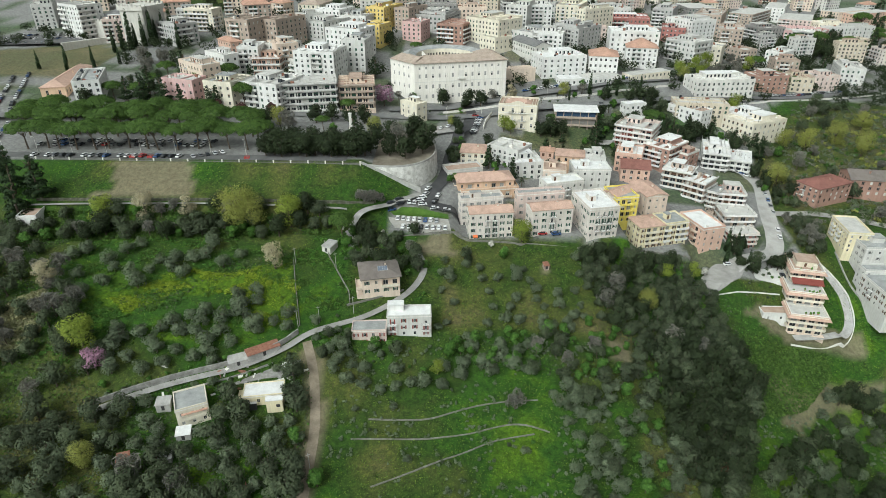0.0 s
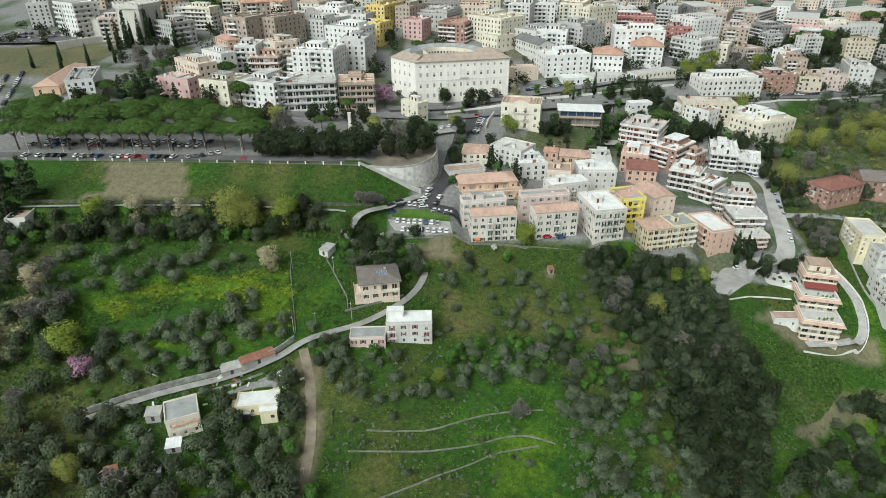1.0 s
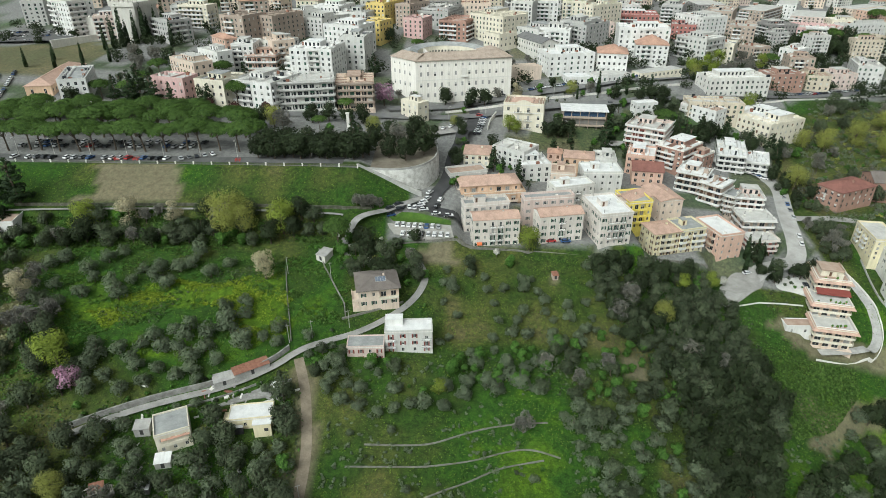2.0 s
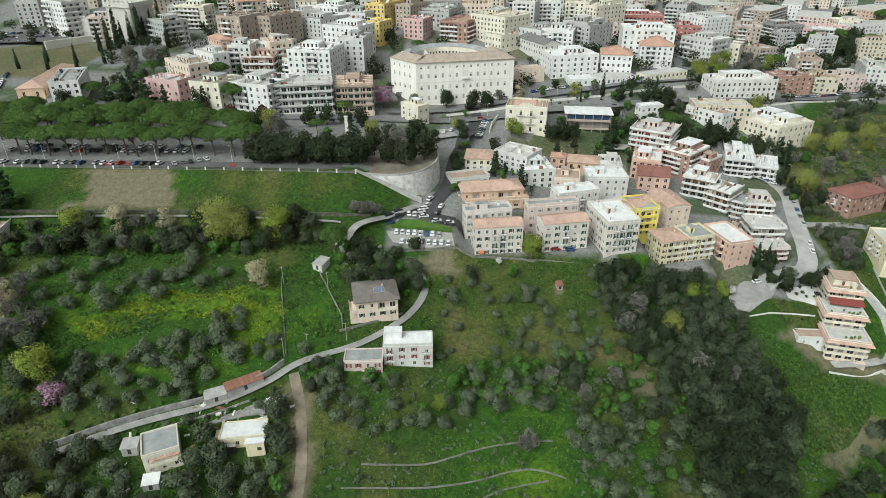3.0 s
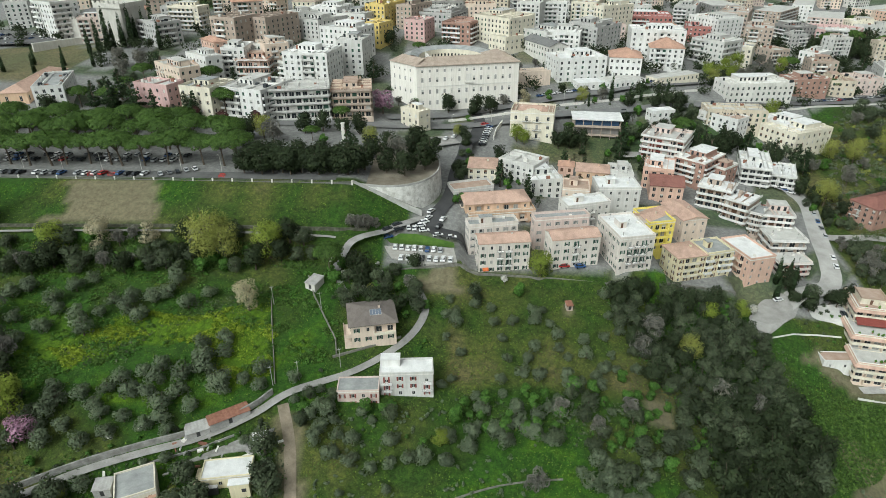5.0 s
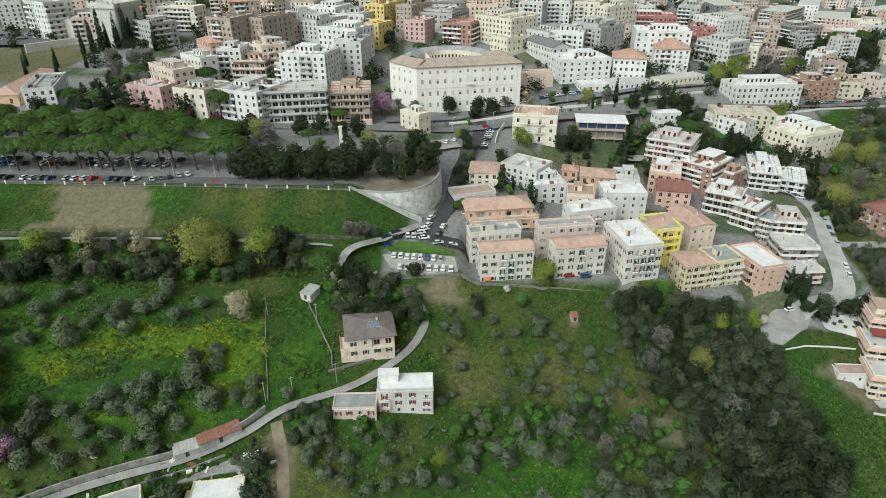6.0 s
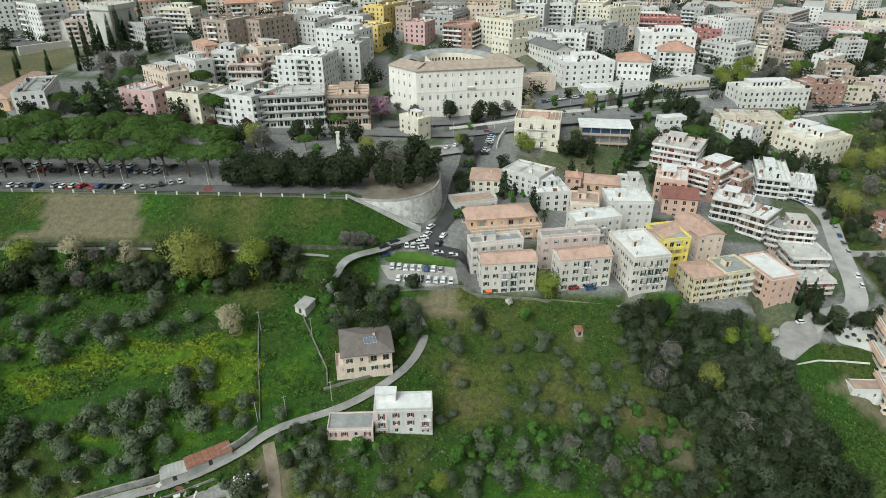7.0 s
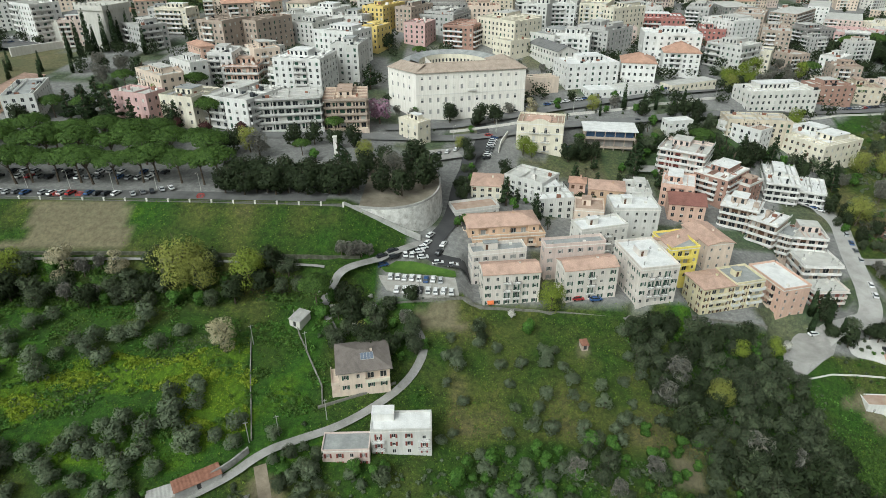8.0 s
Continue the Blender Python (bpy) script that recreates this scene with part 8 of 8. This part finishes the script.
grove_free(["wood", "darkshrub", "oak", "wood"], [(131, 165), (150, 176), (166, 195), (189, 200), (200, 165), (166, 140), (110, 128), (114, 154)], 62, 4.4, (0.6, 1.0), 23)
grove_free(["twig", "wood", "twig", "gold", "green", "wood"], [(186, 320), (192, 356), (222, 378), (250, 425), (330, 430), (330, 330), (250, 280), (200, 280)], 50, 5.5, (0.7, 1.15), 24)
grove_free(["oak", "wood", "cypress"], [(128, 252), (140, 262), (152, 270), (150, 250), (140, 246)], 9, 3.0, (0.6, 0.85), 25)
grove_free(["darkshrub", "oak"], [(138, 246.5), (152, 249), (166, 252), (164, 248), (140, 243)], 9, 2.2, (0.5, 0.7), 26)
grove_free(["oak", "cedar", "green", "twig", "oak", "pine", "cypress"], [(-200, 345), (-40, 372), (60, 470), (300, 470), (360, 640), (-320, 640), (-320, 520), (-200, 480)], 20, 9.0, (0.8, 1.2), 27)
grove_free(["oak", "green", "cedar", "palm"], [(6, 262), (60, 300), (120, 345), (170, 350), (160, 380), (100, 362), (40, 330), (12, 330)], 60, 4.0, (0.4, 0.75), 28)
grove_free(["oak", "cedar", "wood", "green", "oak"], [(90, 350), (190, 345), (200, 372), (150, 372), (128, 360), (118, 372), (96, 366)], 34, 4.5, (0.6, 1.0), 29)
grove_free(["oak", "green", "darkshrub", "twig"], [(-30, 362), (60, 398), (150, 440), (150, 470), (60, 470), (-40, 400)], 24, 5.0, (0.5, 0.9), 31)
grove_free(["oak", "oak", "pine", "wood", "cedar"], [(372, 575), (400, 560), (520, 700), (500, 760), (420, 730), (360, 610)], 36, 9.0, (0.9, 1.5), 71)
grove_free(["oak", "pine", "oak"], [(310, 585), (330, 570), (372, 580), (362, 615), (330, 620)], 16, 6.0, (0.9, 1.4), 72)
grove_free(["twig", "twig", "spring", "pine"], [(150, 452), (205, 488), (240, 530), (262, 520), (220, 478), (165, 445)], 16, 8.0, (0.8, 1.1), 73)
grove_free(["green", "darkshrub", "palm", "cypress", "darkshrub"], [(40, 386), (60, 392), (100, 405), (140, 419), (140, 413), (100, 398), (60, 387)], 22, 3.5, (0.5, 0.9), 74)
grove_free(["oak", "cedar", "pine", "wood"], [(-200, 330), (-40, 350), (-40, 376), (-200, 400)], 24, 6.0, (0.6, 1.0), 34)
for k in range(9):
    tree("cypress", -232 + k * 3.2 + (k % 3), 446 + k * 4.5, 1.0 + 0.25 * (k % 3), 1.2)
for k in range(6):
    tree("cypress", -262 + k * 9, 404 + (k % 2) * 16, 0.8, 1.0)


# trees between the far houses, too many and too far off to count
rng = np.random.default_rng(77)
far_cards, tones = [], 0
while tones < 760:
    x, y = (rng.uniform(-330, 420), rng.uniform(395, 800)) if tones > 120 else (rng.uniform(215, 430), rng.uniform(455, 620))
    if any((x - a) ** 2 + (y - b_) ** 2 < (r_ * 0.7) ** 2 for a, b_, r_ in FOOTPRINTS) or inside(x, y, LAWN) or y < 400 + abs(x) * 0.05:
        continue
    r, h = rng.uniform(2.8, 5.4), rng.uniform(5, 11)
    lobes = [((x + rng.normal() * r * 0.45, y + rng.normal() * r * 0.45, ground(x, y) + h * rng.uniform(0.35, 0.85)), (r * 0.6, r * 0.6, r * 0.55)) for _ in range(6)]
    far_cards.append(leaf_quads(rng, lobes, 170, 0.55, shell=0.7))
    tones += 1
tagged(new("town_trees", card_mesh("town_trees", np.concatenate(far_cards), LEAF["oak"])), "dark trees between the far houses", "trees", "", "stuff")


# ---- meadow grass and undergrowth ----
BRAMBLE = [(-66, 222), (-60.5, 213.8), (-76.3, 209.4), (-94.8, 203), (-100, 188.9), (-116.5, 185.9), (-123.4, 193.9), (-106.4, 200.4), (-95.1, 212.2)]
REEDS = [(-159, 190), (-150, 197), (-143, 176), (-150, 164), (-161, 180)]
VINE = [(123.8, 206), (138.6, 210), (166.7, 212.3), (166.2, 203), (148, 187), (129, 178), (119, 180)]
def stuff(name, label, category, count, box, size, leaf, seed, keep, upright=0.6):
    rng = np.random.default_rng(seed)
    xs, ys = rng.uniform(box[0], box[1], count), rng.uniform(box[2], box[3], count)
    pts = [(x, y, ground(x, y) + 0.12 * noise.noise((x * 0.09, y * 0.09, 0))) for x, y in zip(xs, ys) if keep(x, y)]
    c = np.array(pts)
    n = len(c)
    face = rng.normal(size=(n, 3)) + np.array([0, -0.2, upright])
    face /= np.linalg.norm(face, axis=1)[:, None]
    u = np.cross(face, rng.normal(size=(n, 3)))
    u /= np.linalg.norm(u, axis=1)[:, None]
    w = np.cross(face, u)
    k = size * (0.4 + 1.1 * rng.random(n) ** 2)[:, None]
    c[:, 2] += k[:, 0] * 0.45
    v = np.stack([c - u * k - w * k * 0.6, c + u * k - w * k * 0.5, c + u * k * 0.1 + w * k * 0.8 + face * k * 0.2], 1).reshape(-1, 3)
    return tagged(new(name, card_mesh(name, v, LEAF[leaf])), label, category, "", "stuff")


def meadow(x, y):
    n = noise.noise((x * 0.05, y * 0.05, 2))
    return y < 268 and n > -0.3 and not any(inside(x, y, r) for r in BARE) and not inside(x, y, TOWN) and abs(x + 43) > 3 and abs(x) < 200


WILD = [[(-190, 241), (-44, 241), (-50, 234), (-150, 228), (-190, 215)],
        [(56, 234), (112, 242), (126, 200), (100, 140), (80, 146), (70, 190)],
        [(-190, 220), (-150, 205), (-118, 160), (-45, 168), (-43, 112), (-190, 112)],
        [(0, 184), (62, 188), (62, 172), (0, 176)],
        [(186, 320), (250, 425), (330, 430), (330, 300), (200, 280)],
        [(118, 228), (150, 222), (128, 200), (112, 200)]]


def thicket(x, y):
    wild = any(inside(x, y, r) for r in WILD)
    return (wild or inside(x, y, BRAMBLE)) and noise.noise((x * 0.08, y * 0.08, 4)) > -0.25 and free(x, y)


stuff("meadow_grass", "long green meadow grass and weeds on the slope", "grass", 90000, (-190, 190, 112, 268), 0.27, "grass", 31, meadow)
stuff("undergrowth", "dark green brambles and undergrowth between trees", "undergrowth", 60000, (-190, 126, 112, 242), 0.45, "wood", 32, thicket)
stuff("brambles", "fresh green brambles and creepers", "undergrowth", 50000, (-190, 150, 112, 245), 0.42, "green", 33, lambda x, y: thicket(x, y) and noise.noise((x * 0.06, y * 0.06, 8)) > -0.1)
stuff("yellow_weeds", "bright yellow-green flowering weeds in the grove", "weeds", 26000, (-128, -52, 180, 220), 0.24, "weed", 34, lambda x, y: inside(x, y, YELLOW) and noise.noise((x * 0.11, y * 0.11, 6)) > -0.05)
stuff("reed_bed", "dry buff reeds at the edge of the thicket", "reeds", 9000, (-162, -142, 163, 198), 0.7, "reed", 35, lambda x, y: inside(x, y, REEDS), 0.1)
stuff("creepers", "dense green creepers covering the steep slope", "undergrowth", 26000, (118, 168, 177, 213), 0.45, "ivy", 36, lambda x, y: inside(x, y, VINE))
# small scrub bushes scattered over the fields, past counting
rng = np.random.default_rng(41)
scrub = []
while len(scrub) < 780:
    x, y = rng.uniform(-38, 190), rng.uniform(112, 186)
    if not free(x, y) or noise.noise((x * 0.05, y * 0.05, 11)) < -0.15 or (x > 60 and y > 140 + (x - 60) * 0.9) or (85 < x < 120 and y > 140):
        continue
    r = rng.uniform(0.35, 1.0)
    scrub.append(leaf_quads(rng, [((x + rng.normal() * r * 0.5, y + rng.normal() * r * 0.5, ground(x, y) + r * rng.uniform(0.3, 0.9)), (r * 0.6, r * 0.6, r * 0.5)) for _ in range(4)], 90, 0.2, shell=0.5))
tagged(new("scrub", card_mesh("scrub", np.concatenate(scrub), LEAF["olive"])), "small grey-green scrub bushes in the grass", "shrubs", "", "stuff")
rng = np.random.default_rng(47)
for leaf, words, many in (("green", "low green bramble mounds between the olive trees", 420), ("weed", "yellow-green flowering weed clumps in the grove", 300), ("ivy", "dark green bramble mounds in the grove", 420)):
    mounds = []
    while len(mounds) < many:
        x, y = rng.uniform(-150, -36), rng.uniform(166, 232)
        if not free(x, y) or y < 196 + (x + 36) * 0.32 or noise.noise((x * 0.07, y * 0.12, 21 if leaf == "weed" else 27)) < 0.02 or (leaf == "weed" and not inside(x, y, YELLOW)):
            continue
        r = rng.uniform(0.5, 1.3)
        mounds.append(leaf_quads(rng, [((x + rng.normal() * r * 0.7, y + rng.normal() * r * 0.5, ground(x, y) + r * rng.uniform(0.05, 0.4)), (r * 0.7, r * 0.7, r * 0.45)) for _ in range(4)], 64, 0.24, shell=0.6))
    tagged(new("bramble_mounds", card_mesh("bramble_mounds", np.concatenate(mounds), LEAF[leaf])), words, "undergrowth", "", "stuff")
rng = np.random.default_rng(43)
for leaf, words, many in (("olive", "dull green scrub and bushes covering the valley side", 420), ("twig", "grey leafless scrub covering the valley side", 480), ("gold", "pale green budding scrub on the valley side", 90), ("green", "green bushes on the valley side", 120)):
    scrub = []
    while len(scrub) < many:
        x, y = rng.uniform(184, 345), rng.uniform(285, 438)
        if not inside(x, y, HILL) or not free(x, y):
            continue
        r = rng.uniform(1.0, 2.3)
        scrub.append(leaf_quads(rng, [((x + rng.normal() * r * 0.5, y + rng.normal() * r * 0.5, ground(x, y) + r * rng.uniform(0.3, 1.0)), (r * 0.6, r * 0.6, r * 0.55)) for _ in range(4)], 80, 0.36, shell=0.5, thin=0.3 if leaf == "twig" else 1.0))
    tagged(new("hill_scrub", card_mesh("hill_scrub", np.concatenate(scrub), LEAF[leaf])), words, "shrubs", "", "stuff")
grove_free(["twig", "wood", "twig", "wood"], [(175, 262), (184, 260), (190, 268), (192, 284), (177, 288)], 20, 3.6, (0.5, 0.8), 51)
grove_free(["wood", "oak", "green"], [(176, 298), (198, 300), (200, 330), (178, 330)], 14, 4.0, (0.5, 0.8), 52)
grove_free(["shrub", "darkshrub"], [(136, 232), (150, 233), (153, 235), (143, 239), (139, 240)], 7, 2.4, (0.35, 0.5), 75)
grove_free(["darkshrub", "shrub"], [(135, 228), (148, 228.5), (150, 231.5), (136, 231)], 6, 2.2, (0.3, 0.5), 76)
# garden trees round the villa, the farmhouse and the plots below the lane
for kind, x, y, sc in (("green", -15.8, 220.3, 0.5), ("twig", -14, 228.2, 0.6), ("shrub", -30.5, 223.6, 0.6), ("gold", -27, 224, 0.35), ("green", -42.1, 228.6, 0.6), ("darkshrub", -40.3, 220.7, 0.6), ("shrub", -7.6, 205.1, 0.6), ("shrub", -8.8, 202.6, 0.5),
                       ("shrub", -33, 201, 0.4), ("darkshrub", -39.9, 190.8, 0.5), ("darkshrub", -35.9, 177.9, 0.8), ("darkshrub", -37.1, 173.9, 0.7), ("green", -16.2, 179.6, 0.45), ("green", -7.1, 169.7, 0.45), ("shrub", -3.5, 170.7, 0.6), ("shrub", -12, 171.9, 0.6), ("olive", -24.4, 179.6, 0.5),
                       ("shrub", -80.2, 169.5, 0.7), ("green", -76.4, 169.8, 0.4), ("olive", -60.9, 168.6, 0.7), ("olive", -58.2, 167.2, 0.6), ("shrub", -69.7, 163.4, 0.5), ("darkshrub", -54.7, 172.4, 0.5), ("shrub", -88, 167, 0.6), ("green", -114.2, 158.6, 0.5), ("shrub", -111.8, 157.1, 0.7),
                       ("gold", -74, 152.7, 0.3), ("olive", -49.4, 159.2, 0.8), ("olive", -47.6, 156.1, 0.8), ("olive", -50.5, 161.4, 0.7)):
    if free(x, y):
        tree(kind, x, y, sc)
grove_free(["shrub", "darkshrub"], [(146, 240), (154, 239), (158, 243), (150, 246)], 5, 2.5, (0.5, 0.7), 53)
grove_free(["oak", "green", "palm", "wood"], [(84, 356), (130, 372), (180, 384), (190, 400), (140, 396), (90, 384)], 30, 4.5, (0.5, 0.9), 54)
grove_free(["green", "green", "spring", "wood"], [(84, 239), (113, 241), (117, 232), (100, 229), (86, 233)], 14, 3.2, (0.5, 0.8), 55)
stuff("tufts", "dark tussocks and weeds in the grass", "grass", 62000, (-60, 190, 112, 236), 0.27, "ivy", 37, lambda x, y: noise.noise((x * 0.3, y * 0.3, 14)) > 0.12 and meadow(x, y))
stuff("thicket", "dark tangled thicket under the trees below the bank", "undergrowth", 30000, (-190, -44, 227, 242), 0.55, "ivy", 38, lambda x, y: inside(x, y, WILD[0]) and noise.noise((x * 0.1, y * 0.1, 15)) > -0.35)

# ---- parked cars ----
CAR_PAINT = [plain(n, c, 0.3) for n, c in (("white_car_paint", (0.72, 0.72, 0.72)), ("silver_car_paint", (0.42, 0.43, 0.44)), ("dark_car_paint", (0.03, 0.032, 0.036)), ("blue_car_paint", (0.04, 0.09, 0.22)), ("red_car_paint", (0.36, 0.03, 0.03)), ("grey_car_paint", (0.16, 0.165, 0.17)))]
CAR_WORDS = ["white", "silver", "black", "blue", "red", "grey"]
M_TYRE = plain("tyre_rubber", (0.02, 0.02, 0.02), 0.8)
M_LAMP = plain("lamp_lens", (0.6, 0.6, 0.58), 0.2)


def car_template(k, near=True):
    ob = thing("car", 0, 0, -500, 0, CAR_WORDS[k] + " hatchback car parked on the tarmac", "car", "parked cars")
    prof = [(-2.05, 0.35), (-2.1, 0.75), (-1.85, 0.95), (-1.0, 1.02), (1.0, 1.0), (2.0, 0.85), (2.1, 0.6), (2.05, 0.35)]
    roof = [(-1.75, 0.95), (-1.35, 1.45), (0.35, 1.48), (1.15, 1.0)]
    b = Shape()
    for pr, half in ((prof, 0.85),):
        n, m = len(b.v), len(pr)
        b.v += [(x, -half, z) for x, z in pr] + [(x, half, z) for x, z in pr]
        b.f += [tuple(n + q for q in range(m)), tuple(n + 2 * m - 1 - q for q in range(m))]
        b.f += [(n + q, n + m + q, n + m + (q + 1) % m, n + (q + 1) % m) for q in range(m)]
        b.i += [0] * (m + 2)
    if not near:
        for x in (-1.3, 1.3):
            for y in (-0.8, 0.8):
                b.box(x - 0.3, y - 0.1, 0.02, x + 0.3, y + 0.1, 0.6, 1)
    part("body", b.mesh("body", [CAR_PAINT[k], M_TYRE]), ob)
    g = Shape()
    n = len(roof)
    g.v += [(x, -0.78 if z < 1.2 else -0.62, z) for x, z in roof] + [(x, 0.78 if z < 1.2 else 0.62, z) for x, z in roof]
    g.f += [(0, 3, 2, 1), (4, 5, 6, 7), (0, 1, 5, 4), (1, 2, 6, 5), (2, 3, 7, 6)]
    g.i += [1, 1, 1, 0, 1]
    part("cabin", g.mesh("cabin", [CAR_PAINT[k], M_GLASS]), ob)
    w = Shape()
    w.prism([(0.32 * math.cos(a), 0.32 * math.sin(a)) for a in (math.tau * q / 10 for q in range(10))], -0.1, 0.1)
    wm = w.mesh("wheel", M_TYRE)
    if near:
        for x in (-1.3, 1.3):
            for y in (-0.8, 0.8):
                part("wheel", wm, ob).matrix_local = pose(x, y, 0.32, 90)
        return ob
    return ob


CAR = [car_template(k) for k in range(6)]
FAR_CAR = [car_template(k, False) for k in range(6)]
car_count = 0


def car(x, y, rot, k=None, up=0.3):
    global car_count
    k = (car_count * 7 + car_count // 3) % 9 if k is None else k
    k = (0, 0, 2, 1, 2, 3, 5, 4 if car_count % 4 == 0 else 0, 1)[k % 9]
    car_count += 1
    copy_thing((CAR if y < 262 and x > -40 else FAR_CAR)[k], pose(x, y, ground(x, y) + up, 0, 0, rot))


def row(x0, y0, x1, y1, n, rot, skip=5, up=0.3, tints=()):
    for q in range(n):
        if skip and (q * 3 + n) % skip == 0:
            continue
        f = q / max(1, n - 1)
        car(x0 + (x1 - x0) * f, y0 + (y1 - y0) * f + 0.25 * math.sin(q * 2.3), rot + 4 * math.sin(q * 1.9), tints[q % len(tints)] if tints else None, up)


row(-20.3, 248.0, -2.9, 245.6, 8, 88, 0, 0.38, (0, 1, 0, 0, 0, 5, 0, 3))
row(-17.5, 239.6, 0.9, 238.2, 8, 86, 6, 0.38, (0, 0, 0, 2, 0, 0, 0, 0))
row(-194, 276.4, -121, 273.8, 22, 74, 5)
row(-190, 281.6, -124, 279.6, 18, 62, 3)
row(-118, 273.8, -106, 279.6, 5, 122, 0)
row(-200, 292, -115, 290, 22, 80, 5)
row(-200, 298, -115, 296, 20, 80, 4)
for x_, y_, r_, k_ in ((-23.7, 253.6, 34, 2), (-20.2, 257.1, 34, 2), (-19.5, 254.0, 34, 2), (-23.4, 251.6, 30, 5), (-15.7, 256.6, 100, 0), (-13.4, 257.2, 95, 7), (-10.9, 259.6, 20, 0), (-9.6, 261.6, 20, 1), (-9.4, 256.9, 12, 0), (-7.9, 264.0, 60, 7), (-6.9, 268.0, 60, 1), (-3.9, 254.6, 5, 0), (1.4, 254.0, 5, 0), (-2.0, 263.6, 70, 0), (-3.6, 259.4, 65, 2)):
    car(x_, y_, r_, k_)
row(17.5, 344, 22.5, 366, 10, 20, 0)
row(-9, 336, 3, 344, 4, 75, 0)
row(24, 394, 150, 443, 34, 18, 5)
row(226, 433, 320, 483, 26, 27, 6)
row(20, 369, 130, 399, 9, 17, 2)
row(-40, 348, -5, 364, 6, 28, 3)
row(174.5, 293, 178.5, 312, 4, 76, 0)
car(169.2, 276, 75, 7)
car(167.4, 269.5, 75, 0)
row(176, 331, 170, 335, 3, 150, 0)
car(134, 249, 10, 0)
car(157, 242, 80, 4)
row(-330, 466, -280, 468, 14, 85, 5)
row(-330, 482, -275, 484, 14, 85, 4)
row(-330, 496, -280, 497, 12, 85, 4)
row(-150, 338, -90, 343, 9, 8, 3)
row(-228, 300, -262, 392, 26, 112, 5)
row(-236, 300, -268, 386, 22, 112, 4)
row(-212, 274, -232, 292, 7, 130, 0)
row(176, 291.5, 232, 287, 12, 88, 3)
row(8, 379.5, 90, 409, 18, 18, 3)
row(44, 240.5, 50, 240, 2, 5, 0)
for ob in CAR + FAR_CAR:
    for o in (*ob.children_recursive, ob):
        bpy.data.objects.remove(o)
